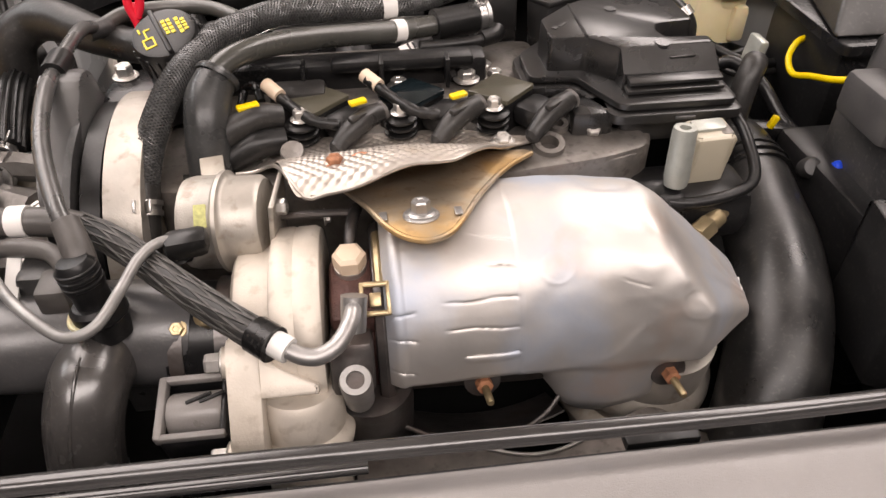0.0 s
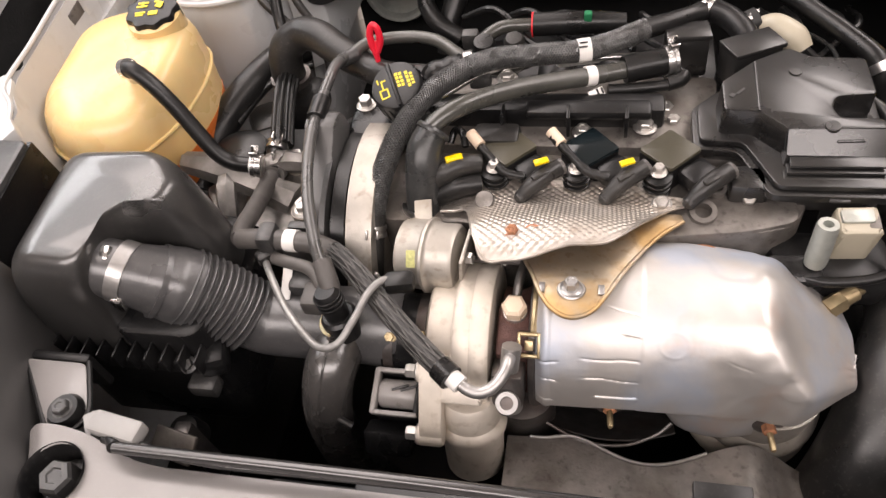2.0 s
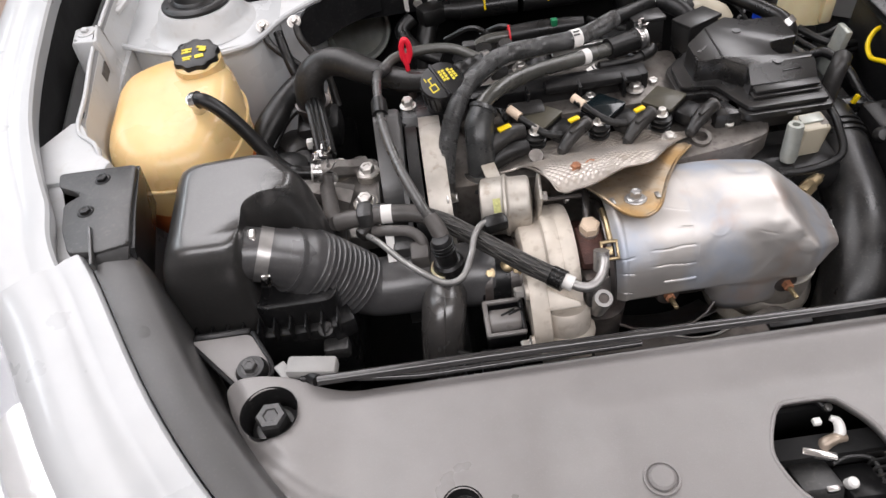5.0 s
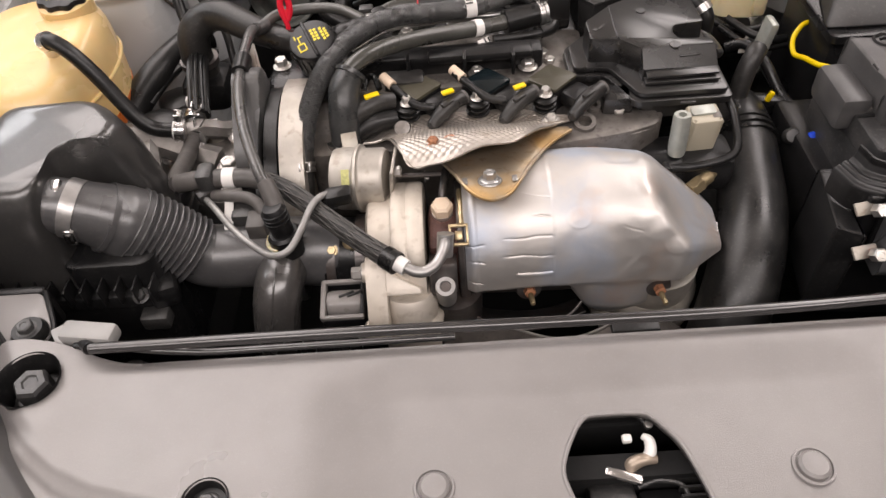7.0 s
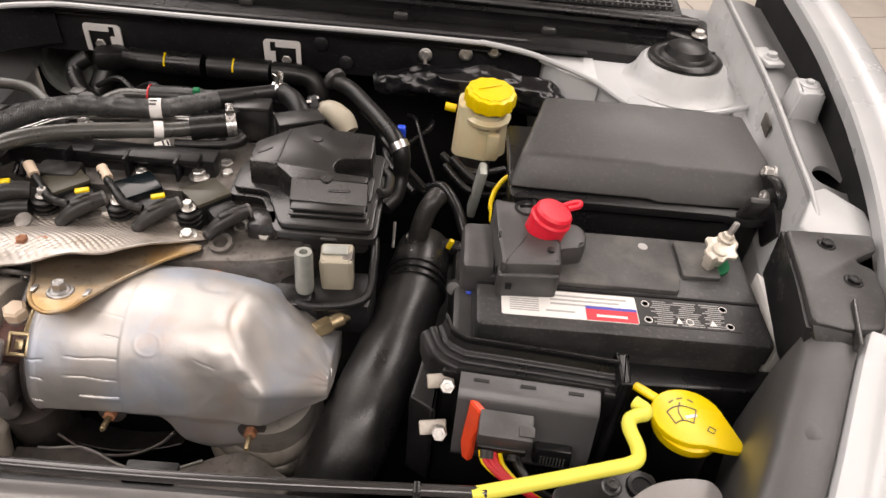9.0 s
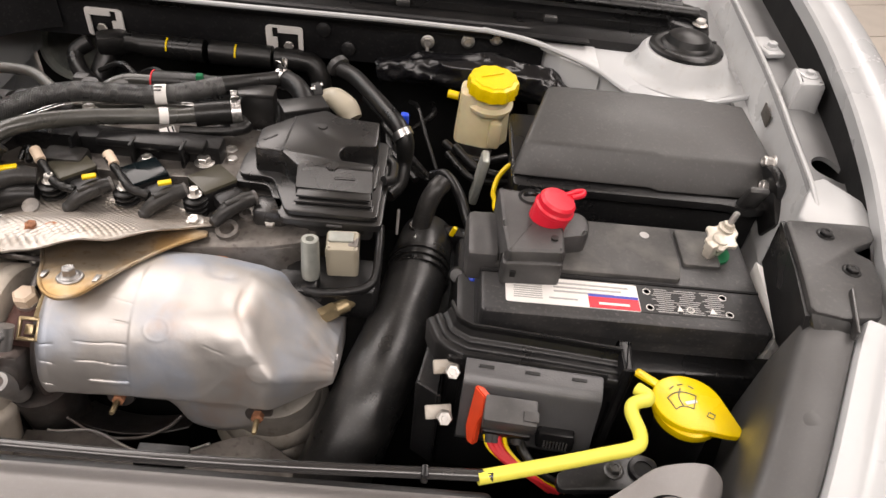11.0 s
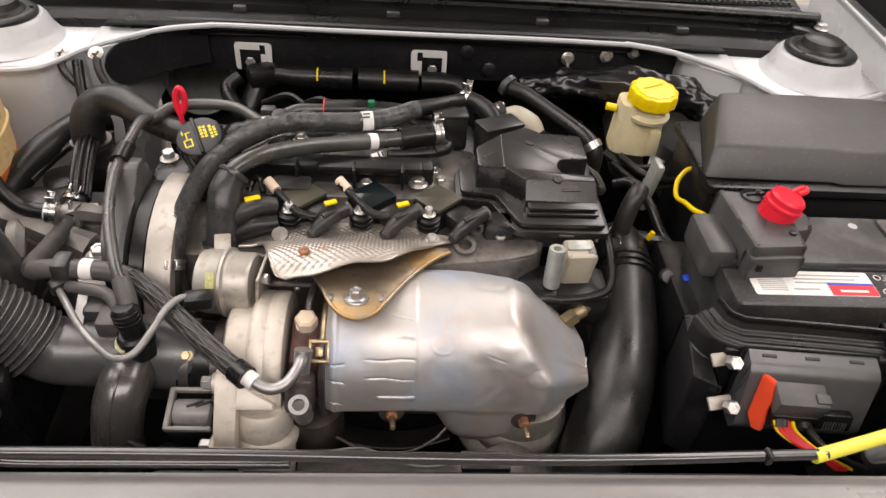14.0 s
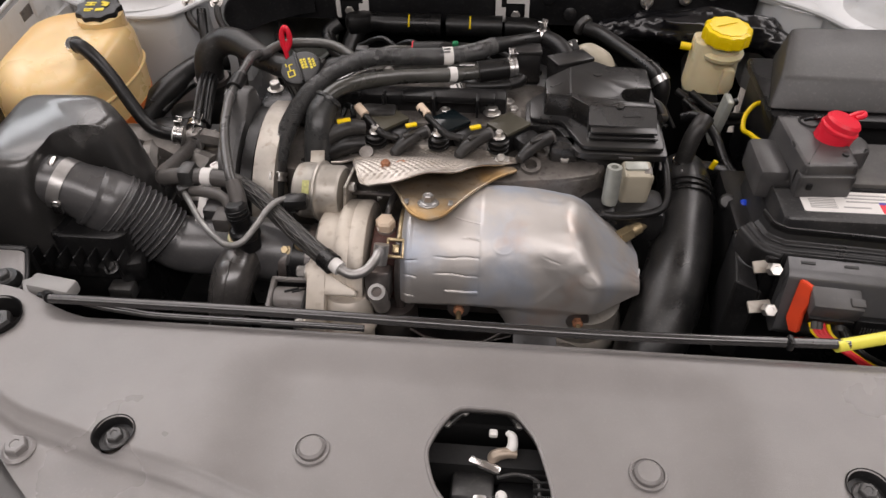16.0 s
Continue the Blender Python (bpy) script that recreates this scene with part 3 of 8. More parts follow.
    gus = [(0.681, 0.628), (0.706, 0.654), (0.735, 0.712), (0.751, 0.722), (0.785, 0.672), (0.757, 0.600), (0.690, 0.600)] if side < 0 else [(0.668, 0.625), (0.706, 0.692), (0.722, 0.700), (0.752, 0.660), (0.748, 0.600), (0.675, 0.600)]
    part("front_gusset", prism(mirror_x(gus, side)[::-side], 0.908, 0.924, 0.004), WHITE_INNER, car, "pale painted corner gusset")
    part("gusset_strip", prism(mirror_x([(0.650, 0.44), (0.700, 0.44), (0.755, 0.605), (0.690, 0.605)], side)[::side], 0.895, 0.918, 0.003), WHITE_INNER, car)
    part("sticker", box((side * (rail_x(0.88) - 0.006), 0.88, 0.895), (0.002, 0.035, 0.018), 0, (0, 0, side * -7)), CAST_DARK, car)
    part("inner_wall", prism([(side * (0.690 + (0.045 if side < 0 else 0)), 0.36), (side * 0.75, 0.36), (side * 0.79, 1.34), (side * (0.72 + (0.045 if side < 0 else 0)), 1.34)], 0.28, 0.86, 0), WHITE_INNER, car, "pale painted wheel arch wall")
    # two black sheets added to give the shade between rail and fender
    part("cavity_shade", box((side * 0.79, 0.99, 0.80), (0.15, 0.70, 0.02), 0), SHADE_BLACK, car)
    part("lip_shade", strip([(0.012, -0.016), (0.016, -0.06), (0.024, -0.15)], 0.60, 1.355, side, path=FENDER_LINE), SHADE_BLACK, car, "black sheet added for the shade behind the fender lip")
    tab = part("bonnet_tab", prism(rounded(mirror_x([(0.752, 0.898), (0.800, 0.902), (0.806, 0.955), (0.762, 0.962)], side)[::side], 0.010), 0.880, 0.934, 0.006, 0.006), WHITE_INNER, car, "pale painted hinge tab")
    part("emboss", lathe([(0.013, 0.0), (0.0125, 0.002), (0.009, 0.0025), (0.008, 0.001)], (side * 0.779, 0.931, 0.9335), seg=24), WHITE_INNER, tab)
    bolt(tab, (side * 0.779, 0.931, 0.9345), 0.006, material=WHITE_INNER)
    part("weld_plate", box((side * 0.772, 1.07, 0.905), (0.030, 0.060, 0.008), 0.003, (0, 0, side * 12)), WHITE_INNER, car)
    bolt(car, (side * 0.775, 1.062, 0.909), 0.008, material=WHITE_INNER)
    # suspension tower with its shelf, cone and top mount
    outline = [(0.508, 1.03), (0.52, 1.0), (0.535, 0.972), (0.556, 0.956), (0.62, 0.947), (0.70, 0.972), (0.762, 1.006), (0.79, 1.1), (0.79, 1.34), (0.508, 1.34)]
    part("tower", prism(mirror_x(outline, side)[::side], 0.36, 0.866, 0.004), WHITE, car, "pale painted suspension tower")
    lip = [(0.33, 1.075, 0.886), (0.40, 1.062, 0.882), (0.455, 1.04, 0.876), (0.506, 1.006, 0.871), (0.54, 0.962, 0.868), (0.565, 0.943, 0.867), (0.62, 0.936, 0.867), (0.70, 0.96, 0.869), (0.775, 1.0, 0.871)]
    part("tower_lip", tube(mirror_x(lip, side), 0.0045, 8), WHITE, car, "thin white folded flange")
    part("spring_cone", lathe([(0.092, 0.0), (0.080, 0.005), (0.072, 0.014), (0.066, 0.030), (0.060, 0.036), (0.0, 0.036)], (side * 0.64, 1.045, 0.864), (0, 0.04, 1), 40), WHITE_INNER, car, "pale pressed cone")
    mount = part("top_mount", lathe([(0.054, 0.0), (0.056, 0.003), (0.056, 0.007), (0.052, 0.010), (0.045, 0.0115), (0.040, 0.010), (0.038, 0.013), (0.034, 0.015), (0.030, 0.024), (0.018, 0.029), (0.0, 0.030)], (side * 0.64, 1.045, 0.898), (0, 0.04, 1), 36), RUBBER, car, "black rubber strut top mount")
    for a in (-2.6, -1.2, 0.3):
        bolt(mount, (side * 0.64 + 0.047 * math.cos(a), 1.045 + 0.047 * math.sin(a), 0.907), 0.0035, material=RUBBER)
    web = [(0.470, 1.034), (0.512, 1.006), (0.512, 1.25), (0.470, 1.25)] if side < 0 else [(0.435, 1.075), (0.455, 1.045), (0.512, 1.006), (0.512, 1.25), (0.435, 1.25)]
    part("tower_web", prism(mirror_x(web, side)[::side], 0.70, 0.866, 0.003), WHITE, car, "pale painted web beside the tower")
    # headlamp bracket plate
    br = thing("headlamp_bracket", (side * 0.66, 0.5, 0.93), "black plastic headlamp bracket bolted to the body", "bracket", "headlamp brackets")
    plate = [(0.636, 0.594), (0.727, 0.596), (0.722, 0.572), (0.700, 0.560), (0.692, 0.552), (0.708, 0.540), (0.700, 0.500), (0.684, 0.462), (0.650, 0.457), (0.619, 0.464), (0.628, 0.520)]
    bp = part("plate", prism(rounded(mirror_x(plate, side)[::side], 0.007), 0.930, 0.940, 0.003), PLASTIC_GREY, br)
    part("flange", loft([[(side * (x0 + dx), y0, z0) for x0, y0, z0 in ((0.640, 0.597, 0.934), (0.630, 0.520, 0.934), (0.620, 0.462, 0.934), (0.628, 0.440, 0.872), (0.640, 0.505, 0.850), (0.652, 0.612, 0.862))] for dx in (0.0, -0.005)]), PLASTIC, br, "tall dark side flange")
    part("ramp", loft([[(side * x0, y0, z0 + dz) for x0, y0, z0 in ((0.620, 0.463, 0.937), (0.652, 0.456, 0.937), (0.664, 0.438, 0.915), (0.632, 0.438, 0.905))] for dz in (0.0, -0.005)]), PLASTIC_GREY, br, "sloping front tongue")
    part("rib", box((side * 0.659, 0.466, 0.938), (0.004, 0.055, 0.012), 0.0015, (4, 0, side * -14)), AIR_GREY, br)
    for bx, by in ((0.678, 0.522), (0.671, 0.574)):
        bolt(br, (side * bx, by, 0.939), 0.0065, material=PLASTIC, washer=True, h=0.004)

# bulkhead
bulk = thing("bulkhead", (0, 1.1, 0.5), "black covered bulkhead behind the engine", "bulkhead", kind="structure")
part("bulkhead_sheet", box((0, 1.113, 0.836), (0.93, 0.012, 0.092), 0.004, (4, 0, 0)), BLACK_SHEET, bulk, "black fibre covered upper panel")
def mat_wing(u, v):
    x = -0.488 + 0.138 * u
    half = 0.034 * math.sqrt(max(0.02, 1 - (1 - min(1, u / 0.2)) ** 2))
    return (x, np.interp(x, [-0.49, -0.455, -0.42, -0.37, -0.34], [1.010, 1.034, 1.070, 1.096, 1.104]), 0.834 + 0.008 * u + half * (2 * v - 1))


part("bulkhead_wing", sheet(mat_wing, 30, 8, 0.005), BLACK_SHEET, bulk, "rounded end of the black fibre panel")
# recess back and roof: shade behind the engine put in as black
part("bulkhead_lower", box((0, 1.26, 0.58), (1.0, 0.02, 0.56), 0), SHADE_BLACK, bulk, "recessed lower bulkhead coloured black for its shade")
part("bulkhead_roof", box((0, 1.19, 0.80), (1.0, 0.15, 0.01), 0), SHADE_BLACK, bulk)
part("bulkhead_flange", tube([(-0.345, 1.074, 0.885), (-0.30, 1.074, 0.887), (-0.15, 1.070, 0.888), (0.0, 1.070, 0.888), (0.18, 1.072, 0.888), (0.345, 1.074, 0.885)], 0.004, 8), WHITE, bulk, "thin white folded flange")
part("flange_web", sheet(lambda u, v: (-0.5 + 1.0 * u, 1.078 + 0.05 * v, 0.880 - 0.006 * v), 8, 2, 0.003), PLASTIC, bulk)
for s in (-1, 1):
    part("shelf_link", prism(mirror_x([(0.425, 1.075), (0.455, 1.050), (0.512, 1.012), (0.512, 1.2), (0.425, 1.12)], s)[::s], 0.862, 0.868, 0.001), WHITE_INNER, bulk)
for cx in (-0.272, 0.02):
    f = 1 if cx > 0 else -1
    c0 = cx - 0.008 * (1 - f)
    clip = part("clip_plate", prism(rounded([(c0 + f * dx, dz) for dx, dz in ((-0.038, -0.0475), (0.022, -0.0475), (0.022, 0.0), (-0.034, 0.0), (-0.039, -0.004))][::f], 0.006), 0, 0.003, 0.0008, m=Matrix(((1, 0, 0, 0), (0, 0, -1, 1.1035), (0, 1, 0, 0.846), (0, 0, 0, 1)))), PAPER, bulk, "white sheet metal clip")
    cut(clip, box((c0 - f * 0.003, 1.10, 0.812), (0.034, 0.05, 0.044), 0), box((c0 - f * 0.0235, 1.10, 0.834), (0.009, 0.05, 0.017), 0))
    bolt(clip, (c0 - f * 0.002, 1.1035, 0.812), 0.0085, (0, -1, 0.15), ZINC, False, 0.004)
for x, z, r, mm in ((-0.375, 0.845, 0.012, BLACK_SHEET), (0.075, 0.845, 0.012, BLACK_SHEET), (0.115, 0.815, 0.012, BLACK_SHEET)):
    part("grommet", lathe([(r, 0), (r, 0.003), (r * 0.7, 0.005), (0, 0.005)], (x, 1.106, z), (0, -1, 0.1), 20), mm, bulk)
for x, z in ((0.245, 0.845), (-0.46, 0.815), (-0.47, 0.862), (0.31, 0.852), (0.355, 0.862)):
    b = bolt(bulk, (x, 1.098, z), 0.0075, (0, -1, 0.15), ZINC, True)
part("stay", tube([(0.245, 1.092, 0.84), (0.247, 1.085, 0.82), (0.249, 1.08, 0.79)], 0.003, 8), ZINC, bulk, "short zinc cable stay")

# plastic scuttle below the windscreen
cowl = thing("windscreen_cowl", (0, 1.2, 0.88), "black plastic scuttle panel below the windscreen", "cowl")


def bow(profile, x0, x1, n=24, sag=0.05):
    return loft([[(x0 + (x1 - x0) * i / n, y + sag * ((x0 + (x1 - x0) * i / n) / 0.7) ** 2 * -1, z) for y, z in profile] for i in range(n + 1)], closed=False)


def thick_bow(profile, x0, x1, t=0.004, sag=0.05):
    bm = bow(profile, x0, x1, sag=sag)
    bmesh.ops.solidify(bm, geom=bm.faces[:], thickness=t)
    return bm


part("front_panel", thick_bow([(1.098, 0.862), (1.106, 0.878), (1.12, 0.884), (1.14, 0.886)], -0.675, 0.675, sag=0.02), PLASTIC, cowl)
part("ledge", thick_bow([(1.138, 0.884), (1.142, 0.896), (1.168, 0.899), (1.172, 0.908)], -0.68, 0.68, sag=0.02), PLASTIC, cowl)
part("seal", loft([[(-0.68 + 1.36 * i / 24, 1.172 + 0.009 * math.cos(a) - 0.02 * ((-0.68 + 1.36 * i / 24) / 0.7) ** 2, 0.914 + 0.008 * math.sin(a)) for a in [k * math.pi / 5 for k in range(10)]] for i in range(25)]), RUBBER, cowl, "black rubber bonnet seal")
part("top_panel", thick_bow([(1.178, 0.908), (1.204, 0.917), (1.42, 0.945), (1.46, 0.945)], -0.66, 0.66, sag=0.02), PLASTIC, cowl)
# black plate under the slats stands in for the shaded openings
grille = part("grille", box((0.47, 1.232, 0.9225), (0.36, 0.09, 0.002), 0, (8, 0, 0)), SHADE_BLACK, cowl, "fine black air intake grille")
for i in range(36):
    part("slat", box((0.295 + 0.01 * i, 1.232, 0.925), (0.0025, 0.088, 0.003), 0, (8, 0, 0)), TERMINAL, grille)
for j in range(7):
    part("slat", box((0.47, 1.194 + 0.0125 * j, 0.9212 + 0.00176 * j), (0.352, 0.0022, 0.003), 0, (8, 0, 0)), TERMINAL, grille)
for x in (-0.3, -0.05, 0.2, 0.44):
    part("clip", box((x, 1.139 - 0.02 * (x / 0.7) ** 2, 0.889), (0.022, 0.012, 0.012), 0.003), PLASTIC_GREY, cowl)
for s in (-1, 1):
    part("end_cap", box((s * 0.672, 1.17, 0.893), (0.07, 0.10, 0.016), 0.006, (0, s * 8, s * -12)), PLASTIC, cowl)
    bolt(cowl, (s * 0.682, 1.135, 0.902), 0.0085)

# underbay: added closing parts, coloured black for the deep shade below
under = thing("underbay", (0, 0.7, 0.25), "black floor and frame that stand in for the shade under the engine", "underbay", kind="structure")
part("undertray", box((0, 0.75, 0.285), (1.56, 1.14, 0.02), 0), SHADE_BLACK, under)
part("front_frame", box((0, 0.20, 0.55), (1.1, 0.02, 0.54), 0), SHADE_BLACK, under)
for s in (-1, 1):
    part("chassis_rail", box((s * 0.50, 0.72, 0.45), (0.09, 1.0, 0.12), 0.01), SHADE_BLACK, under)
    part("front_closing", box((s * 0.62, 0.30, 0.55), (0.17, 0.02, 0.56), 0, (0, 0, s * 50)), SHADE_BLACK, under)
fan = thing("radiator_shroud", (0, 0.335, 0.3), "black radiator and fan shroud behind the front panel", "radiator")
# core coloured black for the shade behind the panel
part("core", box((0, 0.275, 0.55), (0.72, 0.04, 0.46), 0.004), SHADE_BLACK, fan)
part("shroud", box((0, 0.315, 0.54), (0.70, 0.045, 0.46), 0.012), PLASTIC, fan)
part("top_tank", box((0.05, 0.318, 0.785), (0.60, 0.05, 0.03), 0.008), PLASTIC, fan)
part("tab", box((0.052, 0.352, 0.797), (0.046, 0.020, 0.008), 0.002), PLASTIC, fan)

horn = thing("horn_bracket", (-0.47, 0.37, 0.62), "grey steel bracket with a small black cap in the dark corner", "bracket")
part("arm", box((-0.468, 0.366, 0.735), (0.050, 0.030, 0.006), 0.002, (24, 0, -12)), CAST_DARK, horn, "dull grey bracket arm")
part("stem", box((-0.470, 0.385, 0.67), (0.020, 0.020, 0.12), 0.004), STEEL_DARK, horn)
part("cap", lathe([(0.017, -0.02), (0.018, 0.0), (0.016, 0.012), (0.009, 0.015), (0, 0.015)], (-0.482, 0.396, 0.695), (0, -0.2, 1), 24), PLASTIC, horn, "small black cap")
part("mark", box((-0.484, 0.390, 0.7105), (0.004, 0.008, 0.001), 0.0004, (12, 0, 20)), YELLOW_MARK, horn, "yellow paint dab")

# ---- front panel over the radiator ----
shroud = thing("front_panel_cover", (0, 0.2, 0.83), "grey grained plastic cover over the radiator support", "cover panel")


def cover_height(x, y):
    z = 0.853 + 0.004 * ease(0.12, 0.2, y) - 0.010 * ease(0.13, 0.06, y)
    hollow = ease(-0.25, -0.165, x) * ease(0.25, 0.165, x) * ease(0.292, 0.250, y)
    z -= 0.011 * hollow
    z += 0.010 * ease(0.40, 0.50, abs(x)) + 0.004 * ease(0.30, 0.34, y)
    z -= 0.010 * ease(0.290, 0.309, y) * ease(0.45, 0.40, abs(x))
    z -= 0.003 * ease(0.05, 0.12, abs(x + 0.02)) * ease(0.16, 0.12, y)
    line = np.interp(abs(x), [0.0, 0.12, 0.23, 0.313, 0.405, 0.437, 0.468, 0.505, 0.54], [0.096, 0.115, 0.142, 0.160, 0.185, 0.200, 0.224, 0.262, 0.338])
    z -= 0.0035 * ease(0.0075, 0.0015, abs(y - line)) + 0.011 * ease(-0.002, 0.014, line - y)
    rim = np.interp(y, [0.20, 0.252, 0.305, 0.345], [0.452, 0.497, 0.526, 0.545]) - abs(x)
    z -= 0.012 * ease(0.026, 0.0, rim) * ease(0.22, 0.25, y)
    return z


half_outline = [(0.0, 0.308), (0.405, 0.307), (0.436, 0.310), (0.462, 0.321), (0.498, 0.326), (0.531, 0.324), (0.525, 0.300), (0.500, 0.250), (0.465, 0.193),
                (0.40, 0.125), (0.31, 0.075), (0.19, 0.035), (0.0, 0.010)]
slab_bm = sheet(lambda u, v: (-0.56 + 1.12 * u, 0.0 + 0.36 * v, cover_height(-0.56 + 1.12 * u, 0.36 * v)), 430, 170, 0.010, down=True)
cover = part("cover", slab_bm, PANEL, shroud)
right_outline = [(0.0, 0.308), (0.43, 0.308), (0.450, 0.319), (0.474, 0.336), (0.510, 0.343), (0.536, 0.338)] + half_outline[6:]
full = rounded(right_outline + [(-x, y) for x, y in half_outline[-2:0:-1]], 0.012)
outer = prism([(-0.7, -0.1), (0.7, -0.1), (0.7, 0.6), (-0.7, 0.6)], 0.7, 1.0, 0)
keep = part("keep", outer, PANEL)
cut(keep, prism(full, 0.6, 1.1, 0))
tool = bmesh.new()
tool.from_mesh(keep.data)
bpy.data.objects.remove(keep)
LATCH = rounded([(-0.022, 0.233), (0.030, 0.233), (0.051, 0.205), (0.064, 0.160), (0.066, 0.124), (-0.008, 0.122), (-0.036, 0.155), (-0.045, 0.185), (-0.038, 0.205)], 0.012)
holes = [tool, prism(LATCH, 0.7, 1.0, 0)]
for s in (-1, 1):
    holes.append(lathe([(0.026, -0.1), (0.026, 0.1)], (s * 0.482, 0.285, 0.87), (0, 0, 1), 36))
    holes.append(lathe([(0.0165, -0.1), (0.0165, 0.1)], (s * 0.313, 0.174, 0.86), (0, 0, 1), 28))
    holes.append(lathe([(0.0145, -0.004), (0.0145, 0.1)], (s * 0.142, 0.179, 0.853), (0, 0, 1), 28))
cut(cover, *holes)
for f in cover.data.polygons:
    f.use_smooth = True
part("opening_lip", tube([(x, y, cover_height(x, y) - 0.001) for x, y in LATCH[::2]] + [(LATCH[0][0], LATCH[0][1], cover_height(*LATCH[0]) - 0.001)], 0.0022, 8, 2), PANEL, shroud, "rolled lip of the latch opening")
for s in (-1, 1):
    z = cover_height(s * 0.482, 0.285)
    part("bolt_cup", lathe([(0.0275, 0.002), (0.026, 0.0), (0.0255, -0.014), (0.0245, -0.03), (0.0, -0.03)], (s * 0.482, 0.285, z), (0, 0, 1), 36, caps=False), PLASTIC, shroud, "deep round bolt well")
    bolt(shroud, (s * 0.482, 0.285, z - 0.028), 0.0155, material=PLASTIC_GREY, h=0.022)
    z = cover_height(s * 0.313, 0.174)
    part("screw_cup", lathe([(0.0185, 0.0016), (0.0165, 0.0), (0.0145, -0.008), (0.0, -0.008)], (s * 0.313, 0.174, z), (0, 0, 1), 28, caps=False), PLASTIC, shroud)
    bolt(shroud, (s * 0.313, 0.174, z - 0.008), 0.0072, material=TRIM)
    z = cover_height(s * 0.142, 0.179)
    part("clip", lathe([(0.0160, 0.0), (0.0155, 0.0018), (0.0138, 0.0020), (0.0130, -0.002), (0.0122, -0.002), (0.0116, 0.0035), (0.0095, 0.0055), (0.0, 0.006)], (s * 0.142, 0.179, z), (0, 0, 1), 28), PANEL, shroud, "round push-in clip")
    b = bolt(shroud, (s * 0.395, 0.158, cover_height(0.395, 0.158)), 0.0095, material=PANEL)

latch = thing("bonnet_latch", (0.01, 0.17, 0.77), "black steel bonnet latch seen through the cover opening", "latch")
part("latch_plate", box((0.01, 0.165, 0.785), (0.14, 0.11, 0.006), 0.002), PLASTIC, latch)
# black sheet added as the shade inside the latch opening
part("back_shade", box((0.01, 0.262, 0.79), (0.16, 0.006, 0.06), 0), SHADE_BLACK, latch)
part("crossbar", box((-0.030, 0.204, 0.812), (0.036, 0.010, 0.012), 0.002), STEEL_PALE, latch, "worn bright latch bar")
part("crossbar", box((-0.004, 0.203, 0.810), (0.018, 0.012, 0.012), 0.004, (0, 0, -8)), STEEL_DARK, latch)
part("crossbar", box((0.042, 0.202, 0.812), (0.058, 0.013, 0.012), 0.002, (0, 0, 3)), LATCH_TAN, latch, "tan passivated latch bar")
part("hook", tube([(0.012, 0.193, 0.812), (0.015, 0.200, 0.820), (0.024, 0.202, 0.824), (0.034, 0.203, 0.822)], [0.004, 0.006, 0.005, 0.004], 12), LATCH_TAN, latch)
part("claw", tube([(0.024, 0.203, 0.822), (0.030, 0.207, 0.826), (0.030, 0.215, 0.830), (0.025, 0.219, 0.831)], [0.0035, 0.005, 0.0045, 0.0025], 10), WHITE_PLASTIC, latch, "pale latch claw")
part("claw_tip", box((0.013, 0.218, 0.829), (0.008, 0.007, 0.006), 0.002), WHITE_PLASTIC, latch)
part("pawl", box((0.007, 0.192, 0.818), (0.030, 0.008, 0.006), 0.002, (0, 0, -20)), STEEL, latch)
part("arch", tube([(-0.030, 0.235, 0.81), (-0.014, 0.250, 0.813), (0.006, 0.252, 0.813), (0.027, 0.250, 0.813), (0.038, 0.236, 0.81)], 0.003, 10), PLASTIC_GREY, latch, "black wire arch")
for x, y in ((-0.030, 0.235), (-0.014, 0.249), (0.037, 0.238)):
    part("rivet", lathe([(0.004, 0), (0.0035, 0.003), (0, 0.0035)], (x, y, 0.813), (0, -0.3, 1), 12), ZINC, latch)
part("housing", box((-0.003, 0.172, 0.800), (0.038, 0.040, 0.03), 0.006, (-25, 0, 0)), PLASTIC_GREY, latch)
part("housing", box((0.036, 0.165, 0.798), (0.036, 0.040, 0.026), 0.006, (-20, 0, 0)), PLASTIC, latch)
part("rim", tube([(0.018, 0.186, 0.810), (0.036, 0.190, 0.811), (0.054, 0.184, 0.810), (0.055, 0.160, 0.806)], 0.0022, 8), PLASTIC_GREY, latch)
part("pin", lathe([(0.005, 0), (0.005, 0.010), (0.003, 0.012)], (0.022, 0.165, 0.812), (0, -0.3, 1), 12), WHITE_PLASTIC, latch)
part("pin", box((0.004, 0.160, 0.818), (0.012, 0.006, 0.006), 0.002), STEEL, latch)
for i in range(6):
    part("fin", box((0.060, 0.190 - 0.007 * i, 0.808), (0.02, 0.002, 0.010), 0), PLASTIC_GREY, latch)

# stowed prop rod
ROD = mat("glossy_black_enamel", (0.022, 0.021, 0.021), 0.22, var=0.2, scale=40, bump=0.03, bscale=300, spec=1.0, stain=(0.05, 0.048, 0.045), stain_amount=0.4, stain_scale=12, rough_var=0.06)
CLIP_GREY = mat("pale_clip_plastic", (0.30, 0.295, 0.285), 0.36, var=0.08, bump=0.06, bscale=700, stain=(0.20, 0.195, 0.19), stain_amount=0.4, stain_scale=30)
rod = thing("prop_rod", (-0.05, 0.318, 0.86), "long black steel prop rod lying behind the front panel", "prop rod")
part("shaft", tube([(-0.436, 0.312, 0.868), (-0.2, 0.312, 0.868), (0.1, 0.310, 0.866), (0.34, 0.320, 0.862)], 0.0050, 14, 10), ROD, rod, "black painted steel rod")
part("hinge", tube([(-0.436, 0.312, 0.868), (-0.448, 0.325, 0.862), (-0.452, 0.332, 0.85)], 0.006, 10), PLASTIC, rod)
